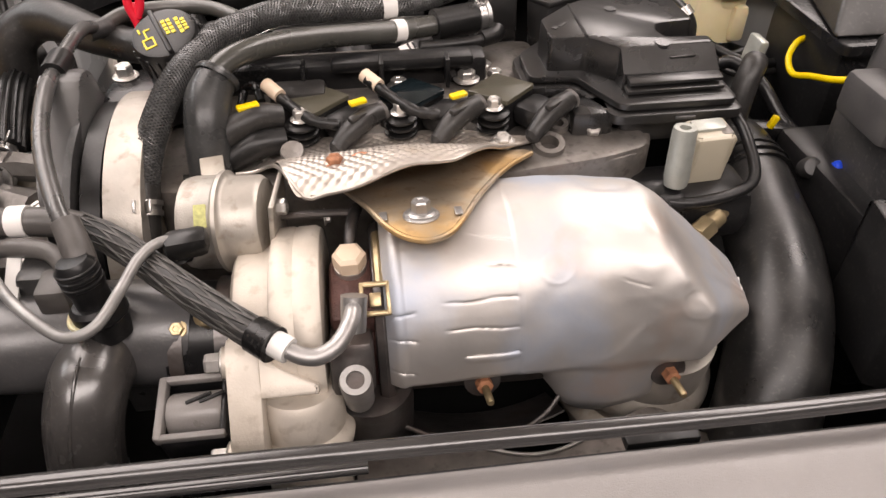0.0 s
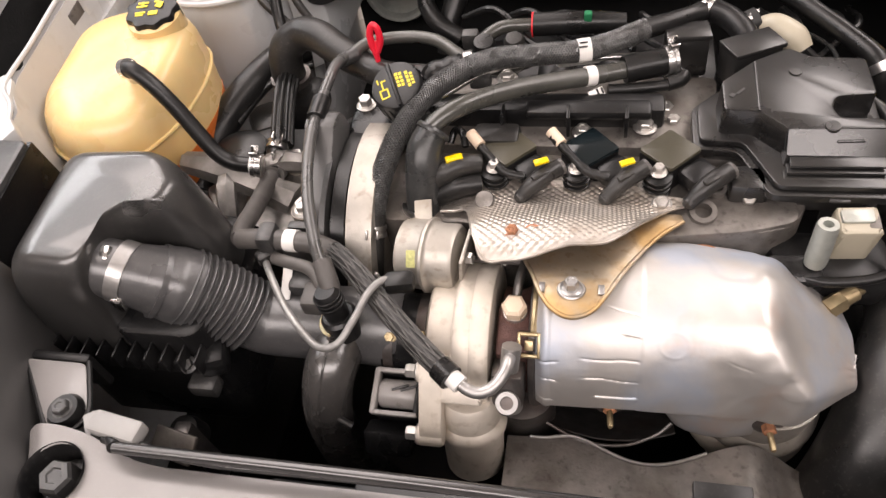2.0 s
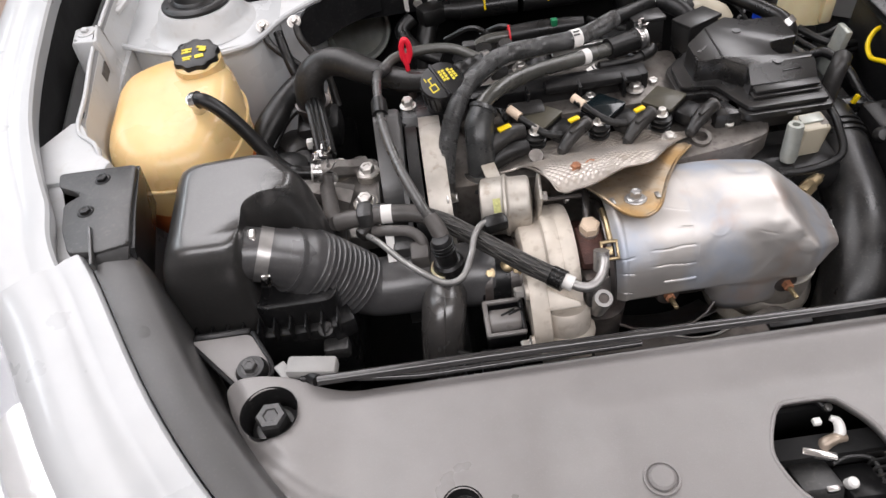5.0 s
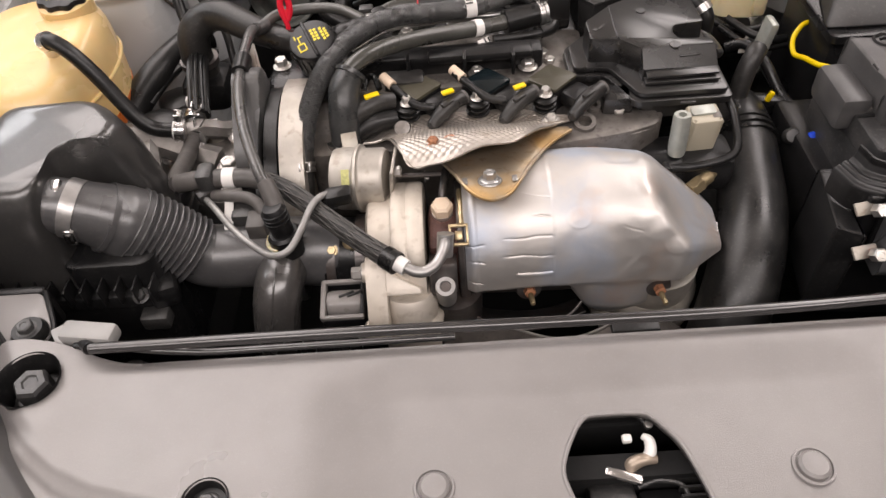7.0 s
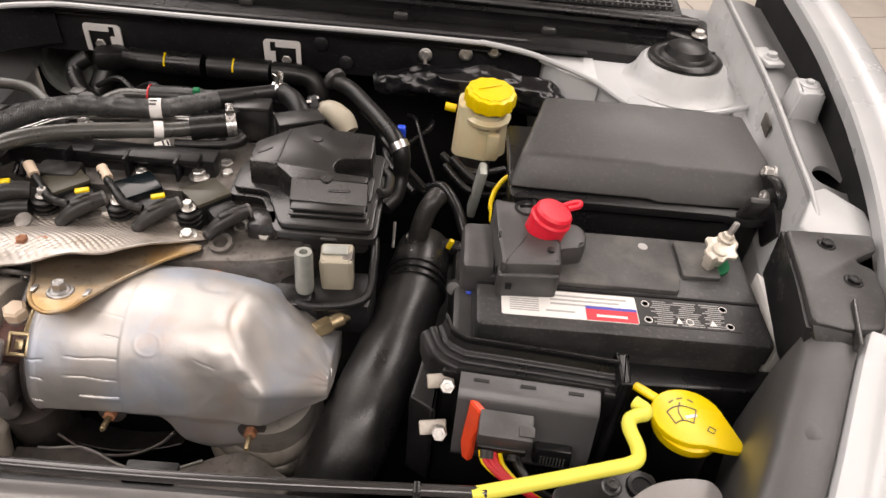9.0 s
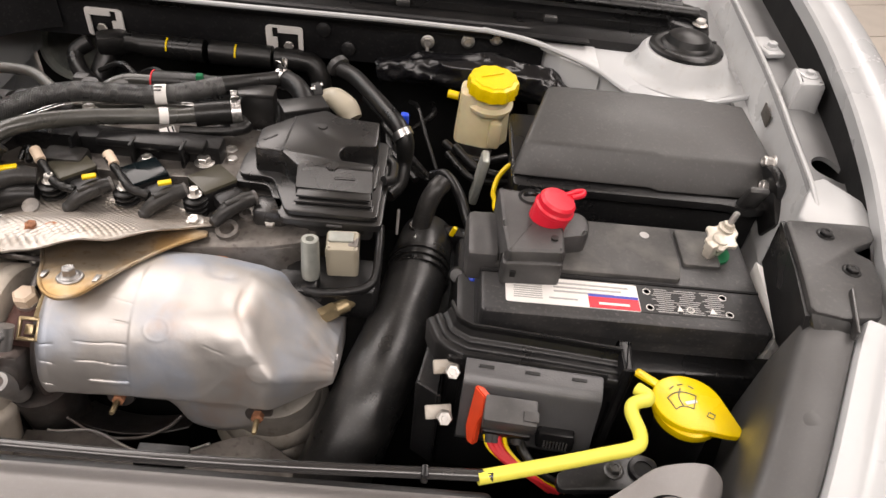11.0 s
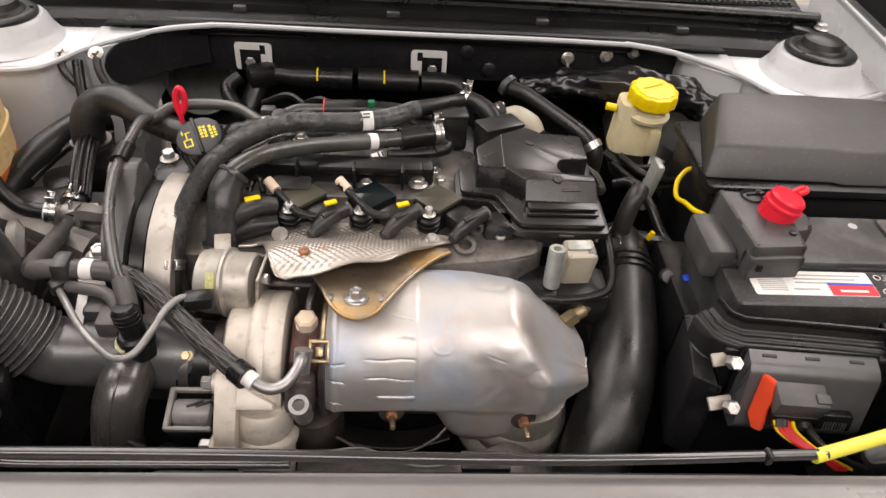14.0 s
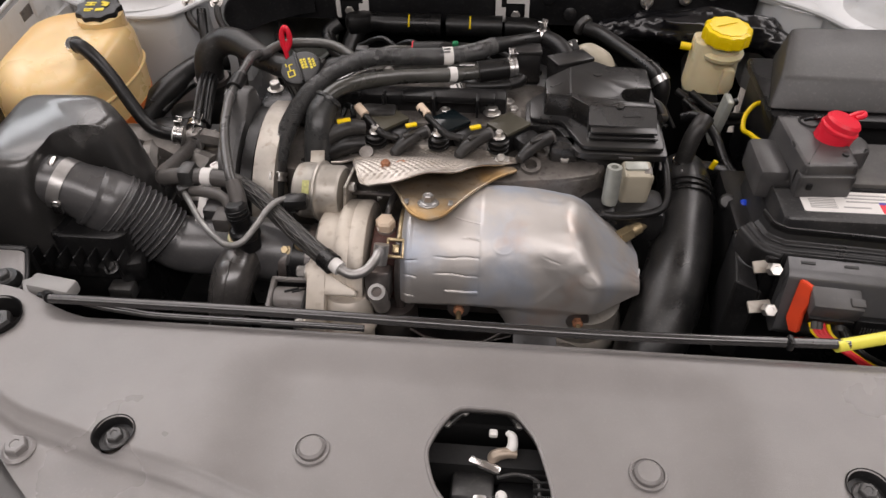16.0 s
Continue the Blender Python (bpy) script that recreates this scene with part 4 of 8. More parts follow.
part("holder", box((-0.442, 0.329, 0.866), (0.050, 0.020, 0.016), 0.004, (0, 0, -9)), CLIP_GREY, rod, "pale grey rod clip")
part("jaw", box((-0.440, 0.318, 0.862), (0.030, 0.008, 0.010), 0.003, (0, 0, -9)), PLASTIC, rod)
part("tongue", box((-0.471, 0.332, 0.862), (0.012, 0.022, 0.004), 0.0015, (0, 0, 34)), CLIP_GREY, rod)
part("wire_loop", tube([(-0.425, 0.320, 0.862), (-0.395, 0.315, 0.858), (-0.360, 0.3125, 0.855), (-0.330, 0.3135, 0.850), (-0.25, 0.315, 0.848), (-0.12, 0.3165, 0.846)], 0.0034, 10, 8), ROD, rod, "thinner rod beside the shaft")
part("clip", box((0.285, 0.316, 0.864), (0.006, 0.012, 0.012), 0.002), PLASTIC, rod)
part("sleeve", tube([(0.328, 0.318, 0.861), (0.36, 0.327, 0.861), (0.40, 0.338, 0.862), (0.440, 0.349, 0.864), (0.459, 0.354, 0.866), (0.466, 0.359, 0.868), (0.4655, 0.368, 0.872), (0.460, 0.381, 0.877), (0.461, 0.389, 0.879), (0.468, 0.393, 0.880), (0.4745, 0.395, 0.880), (0.476, 0.401, 0.879), (0.469, 0.409, 0.877)], 0.0062, 16, 6), YELLOW_PALE, rod, "bent pale yellow rubber sleeve")

# ---- engine ----
engine = thing("engine_block", (-0.08, 0.66, 0.35), "grimy cast engine with an aluminium cylinder head", "engine")
part("head", prism(rounded([(-0.285, 0.60), (0.10, 0.60), (0.135, 0.615), (0.15, 0.66), (0.13, 0.80), (-0.285, 0.80)], 0.02), 0.62, 0.825, 0.004), CAST_DARK, engine, "dull stained cylinder head")
# lower block coloured black, its deep shade put into the colour
part("block", box((-0.07, 0.68, 0.50), (0.42, 0.22, 0.30), 0.02), SHADE_BLACK, engine)
part("cam_cover", prism(rounded([(-0.255, 0.70), (0.06, 0.70), (0.07, 0.815), (-0.255, 0.815)], 0.015), 0.82, 0.838, 0.003), CAST_DARK, engine)
part("front_ledge", prism(rounded([(-0.02, 0.585), (0.09, 0.60), (0.135, 0.615), (0.135, 0.645), (-0.02, 0.668)], 0.02), 0.79, 0.8285, 0.003), CAST_DARK, engine, "stained cast lug")
part("boss", lathe([(0.014, 0.0), (0.013, 0.012), (0.008, 0.012), (0.0075, 0.002)], (0.045, 0.620, 0.8245), (0, -0.25, 1), 22), CAST_DARK, engine)
part("boss", lathe([(0.010, 0.0), (0.009, 0.010), (0.005, 0.010), (0.0045, 0.002)], (0.060, 0.650, 0.826), (0, -0.2, 1), 20), CAST_DARK, engine)
part("fuel_rail_bar", box((-0.12, 0.745, 0.848), (0.26, 0.03, 0.03), 0.006), PLASTIC, engine, "black plastic rail behind the coils")
part("wire_guide", box((-0.07, 0.728, 0.865), (0.13, 0.022, 0.012), 0.004), PLASTIC, engine)
for x in (-0.16, -0.09, -0.03):
    part("guide_rib", box((x, 0.718, 0.858), (0.004, 0.02, 0.028), 0.001), PLASTIC, engine)
for bx, by, bz, br in ((-0.03, 0.757, 0.834, 0.0125), (-0.01, 0.727, 0.842, 0.0085), (0.012, 0.765, 0.830, 0.009), (-0.16, 0.77, 0.872, 0.008), (0.02, 0.742, 0.835, 0.007), (-0.075, 0.715, 0.845, 0.0075)):
    bolt(engine, (bx, by, bz), br)
part("washer_stack", lathe([(0.018, -0.012), (0.018, 0.0), (0.015, 0.002), (0.0, 0.002)], (-0.03, 0.757, 0.834), seg=24), ZINC, engine)
# timing end: stacked upright covers round the belt
# the middle black disc stands in for the shaded gap between covers
for x0, x1, r, mm, nm in ((-0.281, -0.311, 0.131, CAST, "bell_rim"), (-0.313, -0.330, 0.125, RUBBER, "gap_shade"), (-0.332, -0.340, 0.132, PLASTIC_GREY, "cover_rim")):
    part(nm, lathe([(r - 0.02, 0), (r, 0.001), (r, x0 - x1 - 0.001), (r - 0.02, x0 - x1)], (x1, 0.66, 0.738), (1, 0, 0), 48), mm, engine, "pale cast housing rim" if mm is CAST else "")
part("timing_cover", prism(rounded([(0.60, 0.55), (0.585, 0.80), (0.60, 0.835), (0.64, 0.87), (0.675, 0.895), (0.70, 0.89), (0.715, 0.85), (0.72, 0.55)], 0.015), 0, 0.034, 0.006,
                                    m=Matrix(((0, 0, 1, -0.366), (1, 0, 0, 0), (0, 1, 0, 0), (0, 0, 0, 1)))), TIMING, engine, "grey plastic timing belt cover")
part("mount_plate", prism(rounded([(-0.46, 0.60), (-0.378, 0.60), (-0.378, 0.76), (-0.43, 0.77), (-0.50, 0.70)], 0.012), 0.735, 0.762, 0.006), MOUNT, engine, "stained cast engine mount")
for k, (p0, p1, w) in enumerate((((-0.56, 0.70, 0.80), (-0.42, 0.675, 0.762), 0.020), ((-0.545, 0.655, 0.79), (-0.455, 0.59, 0.74), 0.016), ((-0.50, 0.70, 0.80), (-0.49, 0.60, 0.745), 0.013), ((-0.525, 0.64, 0.785), (-0.50, 0.53, 0.735), 0.012), ((-0.47, 0.70, 0.785), (-0.40, 0.74, 0.765), 0.015))):
    q0, q1 = Vector(p0), Vector(p1)
    part("mount_rib", tube([q0, q0.lerp(q1, 0.35) + Vector((0, 0, 0.012)), q0.lerp(q1, 0.7) + Vector((0.004, 0, 0.004)), q1], [w * 0.7, w, w * 0.85, w * 1.1], 7, 4), MOUNT, engine, "stained cast mount rib", 20)
part("mount_rubber", lathe([(0.038, 0), (0.04, 0.01), (0.036, 0.03), (0.02, 0.036), (0, 0.036)], (-0.515, 0.75, 0.745), seg=28), RUBBER, engine)
for bx, by in ((-0.393, 0.718), (-0.398, 0.655), (-0.432, 0.735)):
    bolt(engine, (bx, by, 0.772), 0.0105)
    part("washer", lathe([(0.017, -0.012), (0.017, 0.0), (0.0, 0.0)], (bx, by, 0.772), seg=22), CAST, engine)
for i, (x, y, z, sx, sy, sz, a, mm) in enumerate(((-0.50, 0.66, 0.74, 0.05, 0.10, 0.05, 35, MOUNT), (-0.47, 0.60, 0.72, 0.03, 0.13, 0.04, -20, MOUNT), (-0.515, 0.58, 0.735, 0.025, 0.10, 0.03, -32, MOUNT))):
    part("mount_web", box((x, y, z), (sx, sy, sz), 0.012, (12, 8, a)), mm, engine)
part("cover_clip", box((-0.372, 0.595, 0.812), (0.03, 0.012, 0.012), 0.004), PLASTIC_GREY, engine)
part("lift_eye", lathe([(0.0085, -0.04), (0.0090, -0.012), (0.0090, 0.0), (0.0100, 0.001), (0.0095, 0.004), (0.0060, 0.0045), (0.0052, -0.006), (0, -0.006)], (-0.295, 0.680, 0.858), (0, -0.15, 1), 20), CAST, engine, "hollow cast lug")
part("lift_lug", box((-0.297, 0.652, 0.840), (0.022, 0.04, 0.03), 0.008, (20, 0, 0)), CAST, engine)
part("oil_neck", lathe([(0.034, -0.05), (0.032, -0.014), (0.025, -0.008), (0.025, 0.012)], (-0.272, 0.733, 0.868), (-0.08, -0.34, 1), 32), PLASTIC, engine)
part("neck_bracket", prism(rounded([(-0.335, 0.695), (-0.29, 0.69), (-0.25, 0.71), (-0.25, 0.76), (-0.30, 0.77), (-0.335, 0.74)], 0.012), 0.83, 0.858, 0.006), PLASTIC, engine)
part("bracket_post", lathe([(0.010, -0.05), (0.0095, 0.0)], (-0.321, 0.742, 0.858), seg=18), PLASTIC_GREY, engine)
bolt(engine, (-0.321, 0.742, 0.858), 0.0078, h=0.010)

# oil filler cap
cap = thing("oil_cap", (-0.278, 0.737, 0.885), "black oil filler cap with yellow printing", "cap")
OCM = pose(-0.272, 0.719, 0.9075, 20, 0, 0) @ pose(0, 0, 0, 0, -6, 24)


def on_cap(c, s, bev=0.0, turn=0):
    bm = box(c, s, bev, (0, 0, turn))
    bmesh.ops.transform(bm, matrix=OCM, verts=bm.verts[:])
    return bm


skirt = lathe([(0.0275, -0.036), (0.0285, -0.032), (0.0285, -0.004), (0.027, -0.0008), (0.024, 0.0), (0.0, 0.0)], (0, 0, 0), seg=44)
bmesh.ops.transform(skirt, matrix=OCM, verts=skirt.verts[:])
part("skirt", skirt, PLASTIC, cap)
for k in range(20):
    an = 2 * math.pi * k / 20
    part("knurl", on_cap((0.0285 * math.cos(an), 0.0285 * math.sin(an), -0.019), (0.003, 0.003, 0.026), 0.0008, math.degrees(an)), PLASTIC, cap)
part("grip", on_cap((-0.002, 0.0, 0.0015), (0.0045, 0.054, 0.005), 0.0015), PLASTIC, cap, "raised grip ridge")
for x, y, sx, sy in ((-0.0185, -0.006, 0.0016, 0.010), (-0.010, -0.006, 0.0016, 0.010), (-0.0143, -0.011, 0.010, 0.0016), (-0.0143, -0.001, 0.010, 0.0016), (-0.0143, 0.004, 0.0016, 0.010), (-0.012, 0.0095, 0.006, 0.0016), (-0.018, 0.011, 0.0016, 0.006)):
    part("print", on_cap((x, y, 0.0004), (sx, sy, 0.0006)), YELLOW_MARK, cap, "yellow oil can sign")
for j, (x, y0, wd) in enumerate(((0.0035, 0.004, 0.019), (0.008, 0.003, 0.019), (0.0145, 0.0, 0.021), (0.019, -0.001, 0.016))):
    for k in range(4):
        part("print", on_cap((x, y0 + wd * (k - 1.5) / 4, 0.0004), (0.0034, wd / 4 - 0.0014, 0.0006)), YELLOW_MARK, cap, "yellow lettering bar")

# dipstick
dip = thing("dipstick", (-0.312, 0.772, 0.86), "red plastic dipstick handle beside the oil cap", "dipstick")
DIP = Vector((-0.010, 0.044, -0.008))
part("tube", lathe([(0.006, -0.05), (0.006, 0.004), (0.0085, 0.006), (0.0085, 0.011), (0.005, 0.012)], Vector((-0.303, 0.747, 0.860)) + DIP, seg=16), STEEL_DARK, dip)
PULL = [(-0.303, 0.747, 0.868), (-0.304, 0.750, 0.884), (-0.305, 0.752, 0.896), (-0.3085, 0.755, 0.908), (-0.3085, 0.758, 0.922), (-0.304, 0.760, 0.930), (-0.299, 0.759, 0.924), (-0.2985, 0.757, 0.910), (-0.303, 0.753, 0.898)]
part("handle", tube([Vector(q) + DIP for q in PULL], [0.0030, 0.0030, 0.0036, 0.0042, 0.0040, 0.0040, 0.0040, 0.0042, 0.0036], 12, 6), RED, dip, "red ring-shaped pull")
part("blade", box(Vector((-0.3035, 0.7545, 0.905)) + DIP, (0.008, 0.003, 0.014), 0.001, (-14, 0, 0)), RED, dip, "flat red web")

# ignition coils
for i, (cx, cy, face) in enumerate(((-0.150, 0.681, OLIVE), (-0.066, 0.682, NIGHT), (0.014, 0.680, OLIVE))):
    coil = thing("ignition_coil", (cx, cy, 0.83), "ignition coil with %s square face" % ("an olive" if face is OLIVE else "a glossy black"), "ignition coil", "ignition coils")
    part("body", box((cx, cy, 0.838), (0.044, 0.044, 0.030), 0.004, (-4, 0, 44)), PLASTIC, coil)
    part("face", prism(rounded([(-0.0215, -0.0215), (0.0215, -0.0215), (0.0215, 0.0215), (-0.0215, 0.0215)], 0.003), 0, 0.004, 0.001, m=pose(cx, cy, 0.853, -4, 0, 44 if i != 1 else 40)), face, coil, "flat square coil face")
    part("connector", tube([(cx + 0.018, cy - 0.058, 0.842), (cx + 0.028, cy - 0.050, 0.850), (cx + 0.040, cy - 0.040, 0.855), (cx + 0.055, cy - 0.028, 0.855)], [0.0072, 0.0090, 0.0098, 0.0088], 16), RUBBER_GREY, coil, "worn rubber plug")
    part("mouth", lathe([(0.0068, 0.0), (0.0088, 0.0), (0.0094, 0.003), (0.0068, 0.0045), (0.0055, 0.001), (0, 0.001)], (cx + 0.0545, cy - 0.0285, 0.855), (0.7, 0.55, 0.02), 18), PIPE_GREY, coil, "worn hollow plug end")
    part("clip", box((cx + 0.036, cy - 0.046, 0.862), (0.018, 0.007, 0.005), 0.002, (0, 0, 38)), RUBBER_GREY, coil)
    part("tip", lathe([(0.0070, 0), (0.0074, 0.005), (0.004, 0.009), (0, 0.0095)], (cx + 0.020, cy - 0.057, 0.843), (-0.7, -0.5, -0.4), 16), RUBBER_GREY, coil)
    part("socket", box((cx + 0.026, cy - 0.024, 0.844), (0.034, 0.026, 0.020), 0.006, (0, 0, 40)), PLASTIC, coil)
    for k in range(6):
        part("rib", lathe([(0.0118, 0), (0.0142, 0.0012), (0.0142, 0.0032), (0.0118, 0.0044)], (cx - 0.012, cy - 0.030, 0.814 + 0.0066 * k), seg=20), RUBBER, coil)
    bolt(coil, (cx - 0.012, cy - 0.030, 0.854), 0.0058, material=ZINC, h=0.008)
    if i < 2:
        part("tag", box((cx + 0.037, cy - 0.034, 0.8690), (0.015, 0.007, 0.0035), 0.001, (0, 0, 24)), YELLOW, coil, "yellow locking tab")
    wire = [(cx - 0.038, cy + 0.0, 0.868), (cx - 0.022, cy - 0.016, 0.862), (cx - 0.002, cy - 0.036, 0.856), (cx + 0.020, cy - 0.040, 0.852)]
    if i < 2:
        part("lead", tube(wire if i == 0 else [(q[0] + 0.0, q[1] - 0.002, q[2] + 0.004) for q in wire], 0.0048, 10, 8, ripple=(0.004, 0.0005)), RUBBER, coil, "ribbed black lead")
        part("sleeve", tube([(cx - 0.040 + 0.0 * i, cy + 0.004, 0.8705 + 0.003 * i), (cx - 0.028, cy - 0.010, 0.866 + 0.003 * i)], 0.0062, 12, 4), PINKISH, coil, "pale plug sleeve")
plug = thing("injector_plug", (-0.205, 0.652, 0.85), "black injector plug with a yellow tab", "plug")
part("body", tube([(-0.226, 0.634, 0.848), (-0.212, 0.640, 0.857), (-0.196, 0.648, 0.860), (-0.178, 0.655, 0.856)], [0.010, 0.012, 0.012, 0.010], 14), RUBBER_GREY, plug)
part("boot", tube([(-0.222, 0.628, 0.832), (-0.20, 0.634, 0.842), (-0.175, 0.640, 0.842)], [0.011, 0.013, 0.011], 14), RUBBER, plug)
part("tag", box((-0.202, 0.647, 0.871), (0.018, 0.008, 0.004), 0.001, (0, 0, 22)), YELLOW, plug, "yellow locking tab")
part("lead", tube([(-0.215, 0.69, 0.85), (-0.21, 0.70, 0.86), (-0.20, 0.69, 0.866), (-0.195, 0.675, 0.86)], 0.004, 10), RUBBER, plug)
part("holder", box((-0.165, 0.70, 0.85), (0.05, 0.03, 0.02), 0.006), RUBBER_GREY, plug)

# black moulded cover on the head
OUT = [(0.117, 0.674), (0.203, 0.677), (0.203, 0.690), (0.164, 0.692), (0.160, 0.706), (0.166, 0.722), (0.203, 0.726), (0.201, 0.780), (0.150, 0.784), (0.130, 0.798), (0.095, 0.778), (0.060, 0.744), (0.060, 0.702), (0.092, 0.700)]
SK = [(0.109, 0.632), (0.213, 0.632), (0.213, 0.782), (0.135, 0.792), (0.078, 0.778), (0.042, 0.742), (0.042, 0.692), (0.083, 0.690)]
hood = thing("engine_top_cover", (0.13, 0.71, 0.83), "black moulded plastic box on the cylinder head", "engine cover")
part("lid", prism(rounded(OUT, 0.004, 2), 0.858, 0.890, 0.0022, 0.0012), SATIN, hood, "smooth raised lid", 30)
part("pocket", prism(rounded([(0.158, 0.682), (0.206, 0.68), (0.206, 0.729), (0.165, 0.730)], 0.006), 0.846, 0.862, 0.002), SATIN, hood, "sunken corner pocket")
part("brow", loft([[(0.1165, 0.6740, 0.8895), (0.1165, 0.6580, 0.8735), (0.1165, 0.6580, 0.850), (0.1165, 0.6760, 0.850)], [(0.1165 + 0.0015, 0.6745, 0.8905), (0.118, 0.6570, 0.8735), (0.118, 0.6570, 0.850), (0.118, 0.6760, 0.850)],
                   [(0.201, 0.6775, 0.8885), (0.2025, 0.6590, 0.8715), (0.2025, 0.6590, 0.850), (0.201, 0.679, 0.850)], [(0.2025, 0.6770, 0.8875), (0.204, 0.660, 0.871), (0.204, 0.660, 0.850), (0.2025, 0.679, 0.850)]]), SATIN, hood, "sloping front brow", 25)
part("divider", tube([(0.0935, 0.7000, 0.8902), (0.0945, 0.740, 0.8902), (0.0955, 0.774, 0.8900)], 0.0014, 8), SATIN, hood, "moulded dividing ridge")
part("eyelet", lathe([(0.004, 0.0), (0.0065, 0.0), (0.0072, 0.002), (0.0065, 0.0035), (0.004, 0.0035)], (0.1555, 0.6795, 0.8875), (0, -0.1, 1), 20), SATIN, hood)
part("scoop", box((0.171, 0.672, 0.8795), (0.024, 0.012, 0.003), 0.0012, (-30, 0, 3)), SATIN, hood)
for k, (yy, zz) in enumerate(((0.6525, 0.8695), (0.6500, 0.8630), (0.6465, 0.8570))):
    part("front_rib", box((0.161, yy, zz), (0.084 + 0.004 * k, 0.012, 0.0038), 0.0014, (8, 0, 0.8)), SATIN, hood)
part("front_web", box((0.161, 0.660, 0.860), (0.082, 0.012, 0.022), 0.002, (0, 0, 0.8)), SATIN, hood)
for k, (grow, z0, z1) in enumerate(((0.000, 0.8525, 0.8580), (0.0050, 0.8415, 0.8500), (-0.003, 0.8480, 0.8540), (-0.006, 0.818, 0.8430))):
    c = Vector((0.13, 0.71))
    ol = [((q[0] + (grow if q[0] > c.x else -grow)), (q[1] + (grow if q[1] > c.y else -grow))) for q in SK]
    part("skirt", prism(rounded(ol, 0.008, 3), z0, z1, 0.0016), SATIN, hood, "stepped skirt", 30)
part("sign", box((0.078, 0.728, 0.8905), (0.012, 0.0025, 0.0006), 0, (0, 0, 50)), TERMINAL, hood)
part("sign", box((0.070, 0.722, 0.8905), (0.006, 0.0045, 0.0006), 0, (0, 0, 50)), TERMINAL, hood)
part("pip", lathe([(0.006, 0), (0.0055, 0.0015), (0, 0.0015)], (0.132, 0.757, 0.8898), seg=18), SATIN, hood)
part("slot", box((0.165, 0.6255, 0.846), (0.018, 0.003, 0.003), 0.001), TERMINAL, hood)
part("foot", box((0.088, 0.652, 0.828), (0.038, 0.032, 0.044), 0.006), SATIN, hood)
bolt(hood, (0.089, 0.641, 0.828), 0.0075, (0, -0.45, 0.9))
part("side_arm", tube([(0.213, 0.70, 0.86), (0.222, 0.71, 0.855), (0.222, 0.745, 0.85), (0.213, 0.76, 0.85)], 0.006, 10), SATIN, hood)
for x, y, w, d, a in ((0.033, 0.835, 0.046, 0.032, 4), (0.098, 0.812, 0.056, 0.036, 24)):
    blk = thing("relay_block", (x, y, 0.84), "small black plastic valve block behind the cover", "valve block", "valve blocks")
    part("body", box((x, y, 0.858), (w, d, 0.05), 0.004, (-6, 0, a)), SATIN, blk)
    part("lid", box((x, y, 0.884), (w + 0.002, d + 0.002, 0.006), 0.002, (-6, 0, a)), SATIN, blk)

# big dimpled heat shield on the manifold
top = thing("manifold_heat_shield", (-0.09, 0.58, 0.82), "dimpled aluminium heat shield over the exhaust manifold", "heat shield")


def dimpled(u, v):
    x = -0.215 + 0.245 * u
    front = 0.523 + 0.016 * ease(0.35, 0.62, u) + 0.085 * ease(0.62, 1.0, u) ** 1.2 + 0.085 * ease(0.24, 0.10, u)
    rear = 0.655 - 0.020 * ease(0.7, 1.0, u) - 0.025 * ease(0.12, 0.0, u)
    y = rear + (front - rear) * v
    z = 0.832 + 0.042 * ease(0.64, 0.550, y) - 0.006 * ease(0.540, 0.520, y) - 0.004 * math.sin(u * 9) * v
    z -= 0.012 * ease(0.18, 0.0, u)
    d = math.cos(2 * math.pi * x / 0.0088) * math.cos(2 * math.pi * (y - 0.5 * (z - 0.85)) / 0.0080)
    z += 0.00075 * d * min(1, 10 * v, 10 * (1 - v), 14 * u, 14 * (1 - u))
    return (x, y, z)


part("sheet", sheet(dimpled, 250, 130, 0.001), DIMPLED, top, sharp=75)
bolt(top, (0.006, 0.625, 0.834), 0.0070, (0, -0.2, 1), ZINC)
part("pressed_dot", lathe([(0.010, -0.001), (0.009, 0.0008), (0.005, -0.0005), (0, -0.0005)], (-0.168, 0.612, 0.8485), (0, -0.45, 1), 18), CAST_DARK, top, "dull pressed spot")
part("rust_patch", lathe([(0.0125, 0), (0.011, 0.0015), (0.0, 0.002)], (-0.112, 0.549, 0.8715), (0, -0.35, 1), 16), RUST_LIGHT, top, "rusty washer spot")
part("rolled_edge", tube([dimpled(i / 16, 1.0) for i in range(17)], 0.0016, 8, 3), DIMPLED, top)

# catalytic converter shell
cat = thing("catalyst_shell", (0.03, 0.52, 0.62), "large silver heat shield round the catalytic converter", "heat shield")
SEC = [(-0.104, 0.519, 0.757), (-0.098, 0.519, 0.759), (-0.06, 0.519, 0.760), (-0.016, 0.520, 0.760), (-0.008, 0.520, 0.760), (0.03, 0.519, 0.759),
       (0.075, 0.517, 0.757), (0.095, 0.515, 0.755), (0.110, 0.513, 0.753), (0.130, 0.510, 0.751), (0.150, 0.507, 0.749), (0.170, 0.504, 0.747), (0.181, 0.502, 0.746), (0.187, 0.502, 0.746)]


# planes that cut the rear and the front of the outlet end
CUTS = (((0.67, 0.28, 0.69), 0.798), ((0.72, -0.69, 0.05), -0.162), ((0.70, -0.15, 0.70), 0.583))
HEM = ([-0.104, -0.06, -0.03, 0.003, 0.013, 0.022, 0.032, 0.046, 0.065, 0.085, 0.099, 0.107, 0.114, 0.124, 0.192],
       [0.738, 0.732, 0.731, 0.729, 0.722, 0.709, 0.693, 0.680, 0.675, 0.678, 0.690, 0.718, 0.742, 0.754, 0.762])


